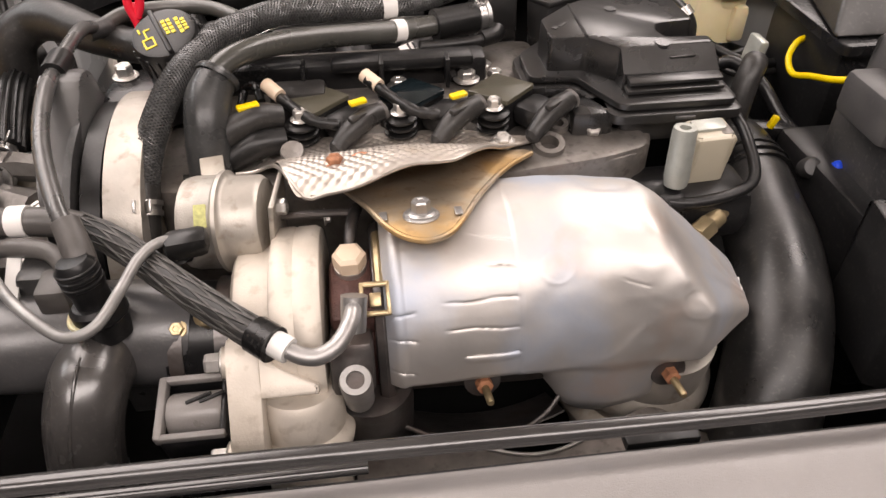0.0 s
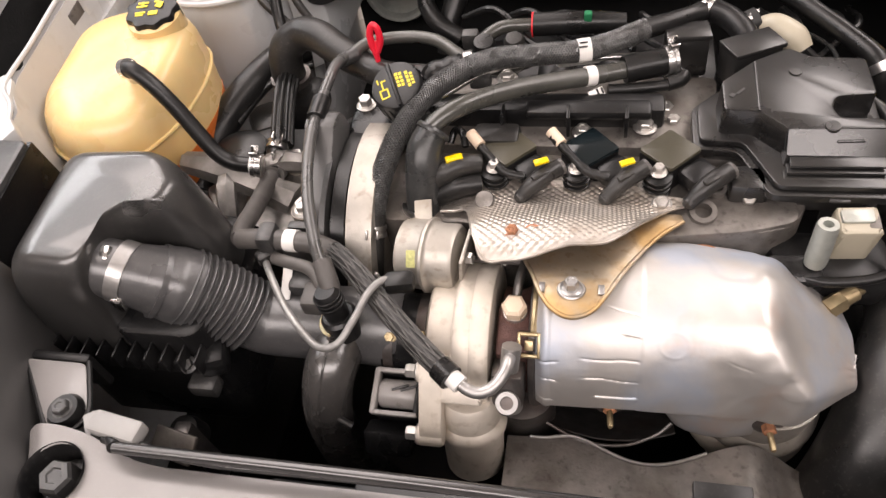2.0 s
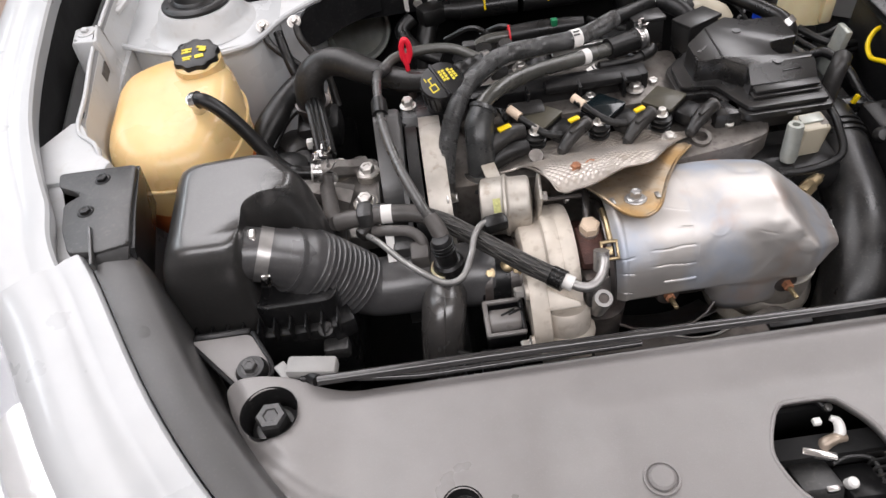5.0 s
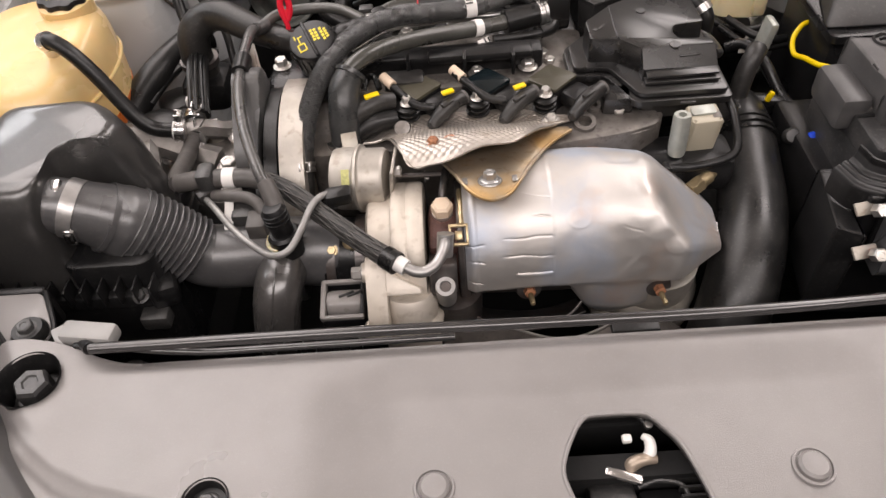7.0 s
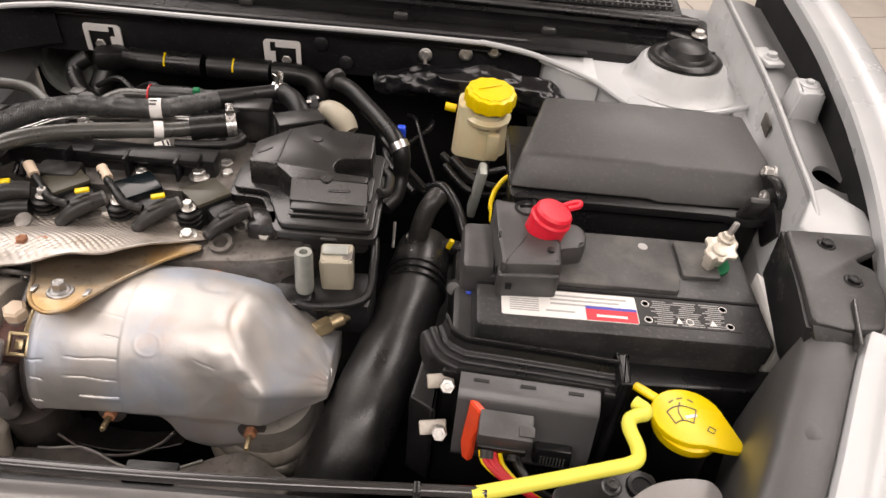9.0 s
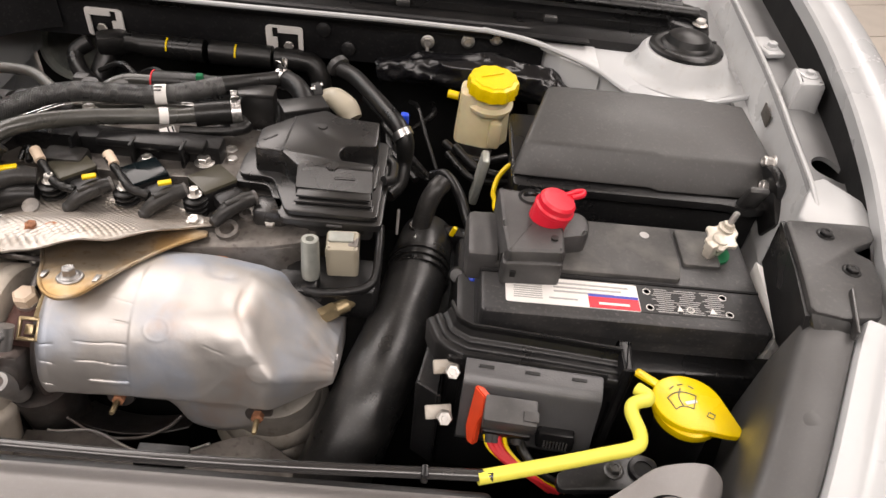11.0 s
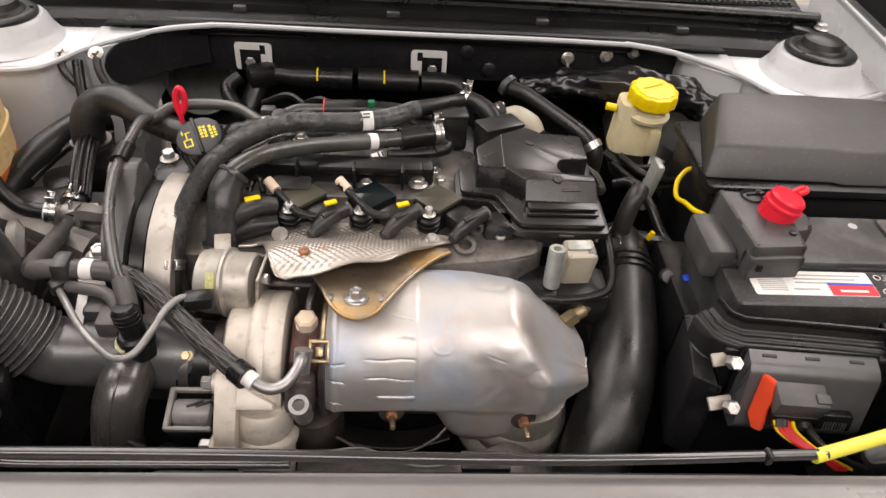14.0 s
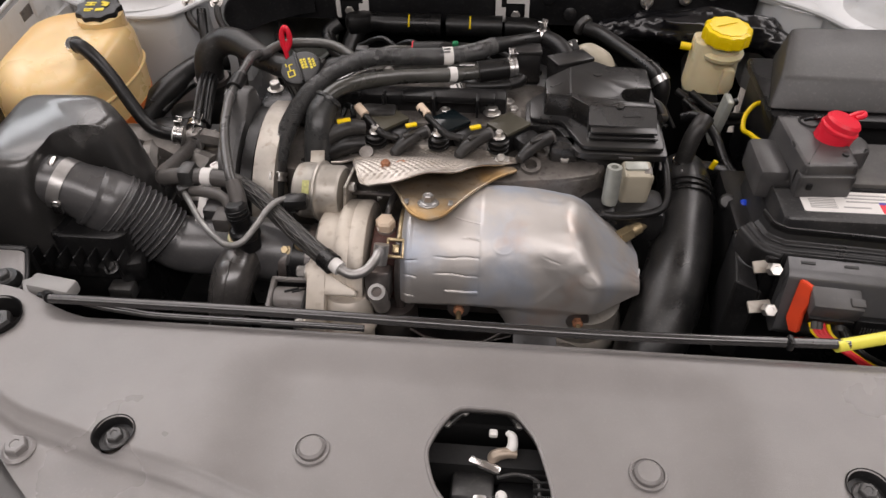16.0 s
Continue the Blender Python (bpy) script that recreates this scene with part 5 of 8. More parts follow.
def shell(u, v):
    x = -0.104 + 0.286 * min(1.0, u / 0.96) + 0.003 * ease(0.96, 1.0, u)
    cy, cz = (np.interp(x, [s[0] for s in SEC], [s[k] for s in SEC]) for k in (1, 2))
    r = np.interp(x, [-0.104, -0.098, -0.06, -0.008, 0.03, 0.19], [0.079, 0.0845, 0.086, 0.0885, 0.090, 0.089])
    split = 0.70
    a = radians(-118 + 208 * min(1.0, v / split))
    wild = 0.35 + 0.65 * ease(0.03, 0.12, x)
    far = ease(0.05, 0.13, x)
    r += (0.0019 + 0.0022 * far) * noise.noise(Vector((x * 24, a * 2.0, 3))) * wild + (0.0006 + 0.0011 * far) * noise.noise(Vector((x * 62, a * 5.0, 9))) * wild
    r -= 0.0004 * far * ease(0.16, 0.0, abs(noise.noise(Vector((x * 20 + 4, a * 1.9, 21)))))
    dent = noise.noise(Vector((x * 15, a * 1.4, 40))) + 0.3 * noise.noise(Vector((x * 38, a * 3.2, 44)))
    r -= 0.0020 * wild * ease(0.0, 0.34, dent)
    # lap seam with a stepped edge, rolled start, two pressed rings
    r += 0.0008 * ease(-0.0125, -0.0108, x) + 0.0012 * ease(0.004, 0.0, abs(x + 0.095))
    for dx, da in ((0.015, 38), (0.116, 58)):
        q = math.hypot(x - dx, (a - radians(da)) * 0.088)
        r += 0.00022 * ease(0.0145, 0.0128, q) * ease(0.0100, 0.0118, q)
    # the faceted outlet end
    for nv, off in CUTS:
        nd = -nv[1] * math.sin(a) + nv[2] * math.cos(a)
        if nd > 0.02:
            lim = max(0.004, (off - nv[0] * x - nv[1] * cy - nv[2] * cz) / nd) + 0.0012 * noise.noise(Vector((x * 45, a * 3.5, 31)))
            h = max(0.0, 1 - abs(r - lim) / 0.009)
            r = min(r, lim) - 0.00225 * h * h
    # pinch creases and small nicks
    for xa, xb, da, tilt, dep in ((-0.063, -0.014, 50, 0.02, 0.0007), (-0.063, -0.014, 65, 0.10, 0.0008), (-0.050, -0.014, 78, 0.04, 0.0020), (-0.042, -0.014, 22, 0.30, 0.0008), (-0.030, -0.014, 36, 0.22, 0.0008),
                             (-0.101, -0.086, 52, 0.0, 0.0010), (-0.101, -0.086, 66, 0.3, 0.0010), (-0.101, -0.088, 84, 0.5, 0.0014), (0.062, 0.080, 50, 0.35, 0.0004)):
        d = (a - radians(da)) * 0.088 - tilt * (x - xb) + 0.0006 * math.sin(x * 160 + da)
        w = ease(xa - 0.005, xa + 0.004, x) * ease(xb + 0.003, xb - 0.001, x)
        r += dep * w * ((0.5 if da == 78 else 0.06) * ease(0.0040, 0.0014, abs(d - 0.0026)) - ease(0.0014, 0.0, abs(d)))
    r *= 1 - 0.97 * ease(0.96, 1.0, u)
    flat = 1 - (1 - np.interp(x, [-0.104, -0.06, 0.0, 0.09, 0.19], [0.98, 0.95, 0.90, 0.81, 0.76])) * ease(0.0, 1.2, a)
    if v <= split:
        return (x, cy - r * flat * math.sin(a), cz + r * math.cos(a))
    # below the middle the shell hangs down, longest round the outlet
    w = (v - split) / (1 - split)
    hem = np.interp(x, *HEM)
    z = cz + (hem - cz) * w
    drop = min(cz - z, r * 0.98)
    y = cy - flat * math.sqrt(max(0.0, r * r - drop * drop))
    lobe = ease(0.000, 0.040, x) * ease(0.135, 0.105, x) * ease(0.0, 0.022, cz - z)
    belly = 0.446 + 5.5 * (x - 0.066) ** 2 + 0.016 * ease(0.705, 0.672, z) + 0.0015 * noise.noise(Vector((x * 30, z * 30, 7)))
    y += (belly - y) * lobe
    return (x, y + (0.010 + 0.014 * ease(0.03, 0.0, x)) * w ** 1.4 * (1 - lobe), z)


part("shell", sheet(shell, 210, 400, 0.0015), SHIELD, cat, "dented aluminised steel shell", sharp=70)
part("inner_body", lathe([(0.05, 0), (0.066, 0.01), (0.068, 0.10), (0.066, 0.18), (0.045, 0.215), (0.03, 0.235)], (-0.098, 0.52, 0.755), (1, 0, 0), 36), STEEL_DARK, cat, "dark steel converter body")
part("outlet", lathe([(0.035, -0.10), (0.048, -0.06), (0.060, -0.035), (0.066, -0.034), (0.068, -0.026), (0.064, -0.018), (0.056, -0.014), (0.056, -0.006), (0.061, -0.002), (0.064, 0.006), (0.062, 0.014), (0.054, 0.022), (0.050, 0.06)], (0.110, 0.506, 0.672), (0.1, -0.15, 1), 44), CAST, cat, "stepped round outlet flange")
part("lower_lip", tube([(-0.098, 0.445, 0.700), (-0.06, 0.432, 0.690), (-0.02, 0.432, 0.690), (0.01, 0.442, 0.698), (0.025, 0.452, 0.708)], 0.002, 8), STEEL_DARK, cat)
part("lower_pan", sheet(lambda u, v: (-0.10 + 0.13 * u, 0.436 + 0.05 * v + 0.014 * (2 * u - 1) ** 2, 0.692 - 0.04 * v), 12, 4, 0.0015), STEEL_DARK, cat)
part("floor_plate", sheet(lambda u, v: (-0.135 + 0.285 * u, 0.345 + (0.085 + 0.014 * math.sin(8.5 * u + 0.6) * ease(0.12, 0.3, u)) * v, 0.690 + 0.014 * (1 - v) ** 2 + 0.004 * math.sin(8.5 * u + 0.6) * v - 0.03 * ease(0.8, 1.0, u)), 48, 8, 0.0015), CAST_DARK, cat, "wavy steel tin below the shell")
part("plate_rim", tube([(-0.135 + 0.285 * u, 0.430 + 0.014 * math.sin(8.5 * u + 0.6) * ease(0.12, 0.3, u), 0.691 + 0.004 * math.sin(8.5 * u + 0.6)) for u in [0.08 + 0.05 * k for k in range(13)]], 0.0018, 8, 3), STEEL_PALE, cat, "bright rolled rim")
for sx, sy, sz, ax in ((-0.036, 0.455, 0.733, (0.05, -0.85, 0.2)), (0.109, 0.451, 0.727, (0.05, -0.8, 0.1))):
    part("stud", lathe([(0.003, 0), (0.003, 0.026), (0.0022, 0.028)], (sx, sy, sz), ax, 10), BRASS, cat, "threaded stud")
    part("nut", lathe([(0.0065, 0.0), (0.0065, 0.009), (0.005, 0.010)], (sx, sy, sz), ax, 6), RUST_LIGHT, cat, "rusty nut")
    part("seat", lathe([(0.015, -0.003), (0.014, 0.001), (0.006, 0.002)], (sx, sy, sz), ax, 20), STEEL_DARK, cat)
part("rust_patch", lathe([(0.011, 0), (0.010, 0.0012), (0.0, 0.0016)], (0.045, 0.578, 0.8265), (0, 0.55, 0.8), 16), RUST_LIGHT, cat, "rusty rivet spot")
sensor = thing("oxygen_sensor", (0.17, 0.56, 0.77), "gold plated oxygen sensor screwed into the shell", "sensor")
part("hex", lathe([(0.0105, -0.008), (0.0105, 0.010), (0.009, 0.012)], (0.166, 0.555, 0.776), (0.78, 0.55, 0.12), 6), BRASS, sensor)
part("body", lathe([(0.0082, 0.010), (0.0084, 0.026), (0.0060, 0.029), (0.0052, 0.040), (0.0, 0.041)], (0.166, 0.555, 0.776), (0.78, 0.55, 0.12), 18), BRASS, sensor)
part("lead", tube([(0.194, 0.575, 0.781), (0.203, 0.583, 0.782), (0.207, 0.590, 0.778), (0.203, 0.594, 0.772), (0.195, 0.592, 0.766)], 0.0024, 8), STEEL_PALE, sensor)

# tan bracket
bra = thing("shield_bracket", (-0.07, 0.53, 0.85), "heat-tanned triangular steel bracket bolted on the shell", "bracket")
BR = [(-0.128, 0.552), (-0.112, 0.520), (-0.102, 0.494), (-0.090, 0.477), (-0.074, 0.470), (-0.058, 0.476), (-0.046, 0.493), (-0.028, 0.530), (0.0, 0.575), (0.026, 0.603), (0.026, 0.614), (-0.02, 0.612), (-0.07, 0.59), (-0.11, 0.57)]


def on_bracket(x, y):
    return 0.857 - 0.20 * (y - 0.5) - 0.25 * max(0, 0.487 - y) - 0.06 * max(0, x + 0.03)


bm = prism(rounded(BR, 0.008, 3), 0, 0.0022, 0.0008)
bmesh.ops.triangulate(bm, faces=bm.faces[:])
bmesh.ops.subdivide_edges(bm, edges=[e for e in bm.edges if e.calc_length() > 0.012], cuts=2, use_grid_fill=False)
for v in bm.verts:
    v.co.z += on_bracket(v.co.x, v.co.y)
part("plate", bm, TAN, bra)
part("rim", tube([(x, y, on_bracket(x, y) + 0.0025) for x, y in BR[0:10]], 0.0022, 8, 4), TAN, bra, "turned-up rim")
part("washer", lathe([(0.0125, 0), (0.0128, 0.001), (0.012, 0.002), (0.008, 0.0026), (0, 0.0026)], (-0.075, 0.5, 0.859), (0, 0.2, 1), 26), STEEL_PALE, bra)
bolt(bra, (-0.075, 0.5, 0.8610), 0.0068, (0, 0.2, 1), STEEL_PALE, True, 0.009)
for dx in (-0.026, 0.026):
    part("slot", box((-0.075 + dx, 0.501, 0.8605), (0.0055, 0.012, 0.0012), 0.001, (-11, 0, 0)), STEEL_PALE, bra)
bolt(bra, (-0.132, 0.552, 0.872), 0.006, (0, 0, 1), RUST_LIGHT)

# ---- turbocharger ----
turbo = thing("turbocharger", (-0.15, 0.5, 0.62), "turbocharger with a pale aluminium compressor and rusty core", "turbocharger")
AX = (1, 0, 0)
part("compressor", lathe([(0.044, -0.030), (0.060, -0.029), (0.0645, -0.026), (0.066, -0.020), (0.066, -0.006), (0.068, -0.002), (0.076, 0.0), (0.0785, 0.004), (0.0785, 0.014), (0.0775, 0.016), (0.0785, 0.018), (0.0785, 0.030), (0.076, 0.034), (0.05, 0.035)], (-0.182, 0.503, 0.757), AX, 56), CAST_PALE, turbo, "pale cast compressor housing")
part("inlet_snout", lathe([(0.036, -0.050), (0.042, -0.048), (0.043, -0.034), (0.046, -0.026)], (-0.182, 0.503, 0.757), AX, 36), CAST_DARK, turbo)
part("outlet_barrel", lathe([(0.030, -0.10), (0.031, -0.045), (0.0345, -0.042), (0.0355, -0.037), (0.0345, -0.032), (0.030, -0.028), (0.030, -0.004), (0.026, 0.002), (0.0, 0.003)], (-0.168, 0.437, 0.766), (0, 0.25, 1), 36), CAST_PALE, turbo, "cast outlet barrel with a rolled bead")
YZ = Matrix(((0, 0, 1, -0.2105), (1, 0, 0, 0), (0, 1, 0, 0), (0, 0, 0, 1)))
part("valve_flange", prism(rounded([(0.443, 0.812), (0.428, 0.800), (0.396, 0.764), (0.391, 0.748), (0.402, 0.736), (0.455, 0.735), (0.475, 0.79)], 0.007), 0, 0.022, 0.004, m=YZ), CAST_PALE, turbo, "pale cast valve flange")
part("web", prism(rounded([(-0.204, 0.0), (-0.152, 0.0), (-0.152, 0.006), (-0.172, 0.016), (-0.204, 0.036)], 0.004), -0.005, 0.006, 0.002, m=pose(0, 0.420, 0.780, 46, 0, 0)), CAST_PALE, turbo, "sloping cast web")
part("web_base", box((-0.176, 0.456, 0.772), (0.044, 0.05, 0.06), 0.014, (-35, 0, 0)), CAST_PALE, turbo)
for by, bz in ((0.442, 0.794), (0.400, 0.747)):
    part("bolt_boss", lathe([(0.0105, 0.0), (0.011, 0.003), (0.011, 0.022), (0.009, 0.025)], (-0.214, by, bz), AX, 22), CAST_PALE, turbo)
    bolt(turbo, (-0.214, by, bz), 0.0072, (-1, 0, 0), ZINC, True, 0.011)
part("core", lathe([(0.040, 0), (0.052, 0.004), (0.050, 0.02), (0.056, 0.034), (0.056, 0.040)], (-0.145, 0.507, 0.757), AX, 32), RUST, turbo, "rusty iron bearing housing")
part("core_block", box((-0.127, 0.487, 0.800), (0.032, 0.055, 0.03), 0.006, (14, 0, 0)), RUST, turbo)
part("band_clamp", lathe([(0.066, -0.006), (0.070, -0.005), (0.072, 0.0), (0.070, 0.005), (0.066, 0.006)], (-0.107, 0.512, 0.757), AX, 44), STEEL_DARK, turbo, "dark steel band clamp")
strap = [(-0.107, 0.512 - 0.0735 * math.sin(a), 0.757 + 0.0735 * math.cos(a)) for a in (-0.1, 0.1, 0.3, 0.5)]
part("strap", tube(strap, 0.004, 8), BRASS, turbo, "gold passivated strap")
buckle = bmesh.new()
for dx, dv, sx, sv in ((-0.009, 0, 0.004, 0.024), (0.009, 0, 0.004, 0.024), (0, -0.010, 0.022, 0.004), (0, 0.010, 0.022, 0.004)):
    box((-0.111 + dx, 0.4645 + dv * 0.75, 0.8185 + dv * 0.66), (sx * 0.8, sv, 0.005), 0.0015, (40, 0, 0), buckle)
box((-0.111, 0.466, 0.816), (0.008, 0.01, 0.006), 0.001, (40, 0, 0), buckle)
part("buckle", buckle, BRASS, turbo, "gold passivated square buckle")
part("oil_union", lathe([(0.011, 0), (0.0115, 0.006), (0.0115, 0.010)], (-0.127, 0.500, 0.812), (0, -0.12, 1), 24), ZINC, turbo)
part("union_bolt", lathe([(0.012, 0.010), (0.012, 0.020), (0.009, 0.0225), (0, 0.0225)], (-0.127, 0.500, 0.812), (0, -0.12, 1), 6), PINKISH, turbo, "copper stained union bolt", 25)
part("oil_pipe", tube([(-0.127, 0.51, 0.822), (-0.125, 0.525, 0.832), (-0.122, 0.54, 0.834), (-0.12, 0.56, 0.825)], 0.0045, 10), STEEL_DARK, turbo)
part("drain_boss", lathe([(0.0108, -0.05), (0.0112, -0.004), (0.0102, 0.0), (0.0062, 0.0), (0.0056, -0.003)], (-0.128, 0.418, 0.792), (0, -0.42, 0.9), 28), STEEL_PALE, turbo, "hollow bright union")
# darker disc set in the union as the shade of its bore
part("drain_bore_shade", lathe([(0.0058, -0.008), (0.0058, -0.0025), (0.0, -0.0025)], (-0.128, 0.418, 0.792), (0, -0.42, 0.9), 20), STEEL_DARK, turbo)
part("drain_block", box((-0.130, 0.452, 0.778), (0.03, 0.045, 0.04), 0.005, (-20, 0, 0)), STEEL_DARK, turbo)
for by, bz in ((0.552, 0.825), (0.445, 0.78)):
    bolt(turbo, (-0.145, by, bz), 0.0045, AX, ZINC)
part("downpipe_dark", lathe([(0.03, -0.18), (0.032, 0)], (-0.12, 0.46, 0.74), (0, -0.1, 1), 24), STEEL_DARK, turbo)

valve = thing("boost_valve", (-0.24, 0.42, 0.74), "black plastic electric valve bolted to the compressor", "valve")
VM = pose(-0.240, 0.437, 0.748, 14, 0, 0)


def on_valve(bm):
    bmesh.ops.transform(bm, matrix=VM, verts=bm.verts[:])
    return bm


part("coil", on_valve(lathe([(0.013, -0.018), (0.0145, -0.015), (0.0145, 0.017), (0.013, 0.019)], (0, 0, 0.004), (1, 0, 0), 26)), VALVE_GREY, valve, "round grey coil body")
for dy in (-0.021, 0.021):
    part("rail", on_valve(box((0, dy, 0.014), (0.046, 0.005, 0.008), 0.002)), VALVE_GREY, valve, "grey moulded rail")
    part("wall", on_valve(box((0, dy, -0.006), (0.044, 0.004, 0.034), 0.0015)), PLASTIC, valve)
part("end_bar", on_valve(box((-0.0215, 0, 0.013), (0.006, 0.046, 0.011), 0.002)), VALVE_GREY, valve, "grey moulded end bar")
part("end_frame", on_valve(box((0.021, 0, 0.0), (0.005, 0.044, 0.034), 0.002)), PLASTIC, valve)
part("end_frame", on_valve(box((-0.0215, 0, -0.010), (0.004, 0.044, 0.030), 0.002)), PLASTIC, valve)
part("back", on_valve(box((0, 0, -0.022), (0.046, 0.044, 0.006), 0.002)), PLASTIC, valve)
for dx in (0.004, 0.013):
    part("fin", on_valve(box((dx, 0.004, 0.019), (0.018, 0.0025, 0.003), 0.001, (0, 0, 20))), PLASTIC, valve)
part("plug", box((-0.250, 0.405, 0.715), (0.05, 0.026, 0.030), 0.006, (-30, 0, 0)), PLASTIC, valve)
part("lead", tube([(-0.285, 0.405, 0.735), (-0.30, 0.41, 0.74), (-0.31, 0.42, 0.745)], 0.004, 8), RUBBER, valve)

act = thing("wastegate_actuator", (-0.21, 0.555, 0.78), "pale zinc wastegate canister with a yellow paint mark", "actuator")
A0 = (-0.246, 0.560, 0.823)
AD = (1, -0.12, 0.06)
part("canister", lathe([(0.030, 0.0), (0.034, 0.002), (0.0355, 0.008), (0.0355, 0.026), (0.037, 0.028), (0.0385, 0.029), (0.0385, 0.032), (0.036, 0.033), (0.034, 0.036), (0.034, 0.056), (0.031, 0.060), (0.012, 0.062)], A0, AD, 40), CAST, act, "rolled metal canister")
part("mark", box((-0.230, 0.5325, 0.8490), (0.009, 0.017, 0.0012), 0.0005, (44, 0, 0)), MARK_GREEN, act, "greenish yellow paint mark")
part("bracket", box((-0.179, 0.548, 0.828), (0.004, 0.05, 0.062), 0.0015, (0, 6, -6)), CAST, act)
bolt(act, (-0.178, 0.538, 0.848), 0.006, AD, ZINC, True, 0.008)
part("pushrod", tube([(-0.178, 0.55, 0.83), (-0.15, 0.548, 0.832), (-0.12, 0.548, 0.83)], 0.003, 8), STEEL_DARK, act)
part("nipple", tube([(-0.243, 0.535, 0.815), (-0.246, 0.522, 0.825), (-0.244, 0.510, 0.834)], 0.007, 12), RUBBER, act)
part("tin", box((-0.228, 0.592, 0.848), (0.018, 0.03, 0.003), 0.001, (10, 0, 10)), CAST, act)

# ---- hoses over the engine ----


def hose(name, pts, r, material, label, category="hose", ends=(), seg=14, n=7, **kw):
    ob = thing(name, pts[0], label, category)
    part("hose", tube(pts, r, seg, n, **kw), material, ob)
    return ob


h = hose("braided_hose", [(-0.286, 0.600, 0.832), (-0.279, 0.632, 0.857), (-0.264, 0.672, 0.880), (-0.236, 0.722, 0.895), (-0.185, 0.766, 0.899), (-0.13, 0.785, 0.893), (-0.08, 0.797, 0.889), (-0.045, 0.815, 0.887), (-0.010, 0.838, 0.887)],
         0.0108, BRAID, "thick black hose in braided sleeving over the engine", seg=20, n=10)


def yarns(pts, r, count, pitch, thick=0.0006, step=0.0032):
    """Two sets of yarns wound round a hose in opposite turns, as one woven sleeve."""
    bm = bmesh.new()
    core = spline(pts, 60)
    runs = np.cumsum([0.0] + [(b - a).length for a, b in zip(core, core[1:])])
    marks = np.arange(0, runs[-1], step)
    row = [Vector([np.interp(m, runs, [q[k] for q in core]) for k in range(3)]) for m in marks]
    nrm, turned = Vector((0, 0, 1)), []
    for i, q in enumerate(row):
        d = (row[min(i + 1, len(row) - 1)] - row[max(i - 1, 0)]).normalized()
        nrm = (nrm - d * nrm.dot(d)).normalized()
        turned.append((q, nrm.copy(), d.cross(nrm)))
    for way in (1, -1):
        for k in range(count):
            line = []
            for m, (q, a, b) in zip(marks, turned):
                t = way * 2 * math.pi * m / pitch + 2 * math.pi * k / count
                line.append(q + (a * math.cos(t) + b * math.sin(t)) * (r + thick * 0.4 * way * math.cos(t * count * 0.5)))
            tube(line, thick, 4, smooth=False, cap=False, bm=bm)
    return bm


BRAIDED = [(-0.286, 0.600, 0.832), (-0.279, 0.632, 0.857), (-0.264, 0.672, 0.880), (-0.236, 0.722, 0.895), (-0.185, 0.766, 0.899), (-0.13, 0.785, 0.893), (-0.08, 0.797, 0.889), (-0.045, 0.815, 0.887), (-0.010, 0.838, 0.887)]
part("sleeve", yarns(BRAIDED, 0.0116, 14, 0.042, 0.00075), STRAND_GREY, h, "woven black sleeve")["kind"] = "stuff"
part("lower_pipe", tube([(-0.286, 0.602, 0.833), (-0.288, 0.585, 0.812), (-0.290, 0.566, 0.785), (-0.291, 0.552, 0.765)], 0.0128, 16), RUBBER_GREY, h, "bare dark pipe end")
part("upper_end", tube([(-0.012, 0.837, 0.887), (0.015, 0.850, 0.886), (0.042, 0.868, 0.882), (0.056, 0.880, 0.880)], [0.0115, 0.0108, 0.0112, 0.012], 14), RUBBER, h, "shiny black hose end")
part("elbow", tube([(0.060, 0.880, 0.880), (0.078, 0.866, 0.879), (0.092, 0.845, 0.876), (0.10, 0.83, 0.868)], 0.013, 14), PLASTIC, h)
part("tag", lathe([(0.0122, -0.007), (0.0128, -0.007), (0.0128, 0.007), (0.0122, 0.007)], (-0.078, 0.7975, 0.889), (0.06, 0.016, -0.002), 22), PAPER, h, "white paper tag")
for k in range(2):
    part("print", box((-0.078, 0.788 + 0.005 * k, 0.9005 + 0.002 * k), (0.009, 0.002, 0.0005), 0, (30, 0, 10)), INK, h, "dark printed bar")
spring_clip(h, (0.058, 0.880, 0.880), (0.6, -0.4, 0), 0.0128, (0, 0, 1), STEEL)
spring_clip(h, (-0.2875, 0.590, 0.818), (0, 0.6, 0.7), 0.0132, (0.3, -1, 0.6), STEEL)
bolt(h, (-0.284, 0.548, 0.79), 0.006, (0, -1, 0.5), STEEL)

h = hose("grey_hose", [(-0.236, 0.655, 0.876), (-0.226, 0.672, 0.892), (-0.200, 0.694, 0.898), (-0.157, 0.728, 0.890), (-0.11, 0.755, 0.880), (-0.067, 0.774, 0.873), (-0.03, 0.786, 0.872), (0.012, 0.800, 0.872)],
         0.0100, GREY_HOSE, "smooth grey rubber hose over the coils", seg=18, n=9)
part("elbow", tube([(-0.236, 0.616, 0.812), (-0.236, 0.626, 0.835), (-0.235, 0.640, 0.862), (-0.233, 0.654, 0.877), (-0.226, 0.667, 0.888)], [0.0185, 0.0185, 0.0185, 0.0185, 0.0165], 20), BOOT, h, "thick shiny rubber elbow")
part("lip", lathe([(0.0150, -0.003), (0.0185, -0.003), (0.0190, 0.0), (0.0170, 0.003)], (-0.2245, 0.6685, 0.8890), (0.5, 0.75, 0.55), 24), BOOT, h)
part("lip", lathe([(0.0180, -0.003), (0.0205, -0.003), (0.0205, 0.003), (0.0180, 0.004)], (-0.236, 0.614, 0.808), (0, 0.35, 1), 24), BOOT, h)
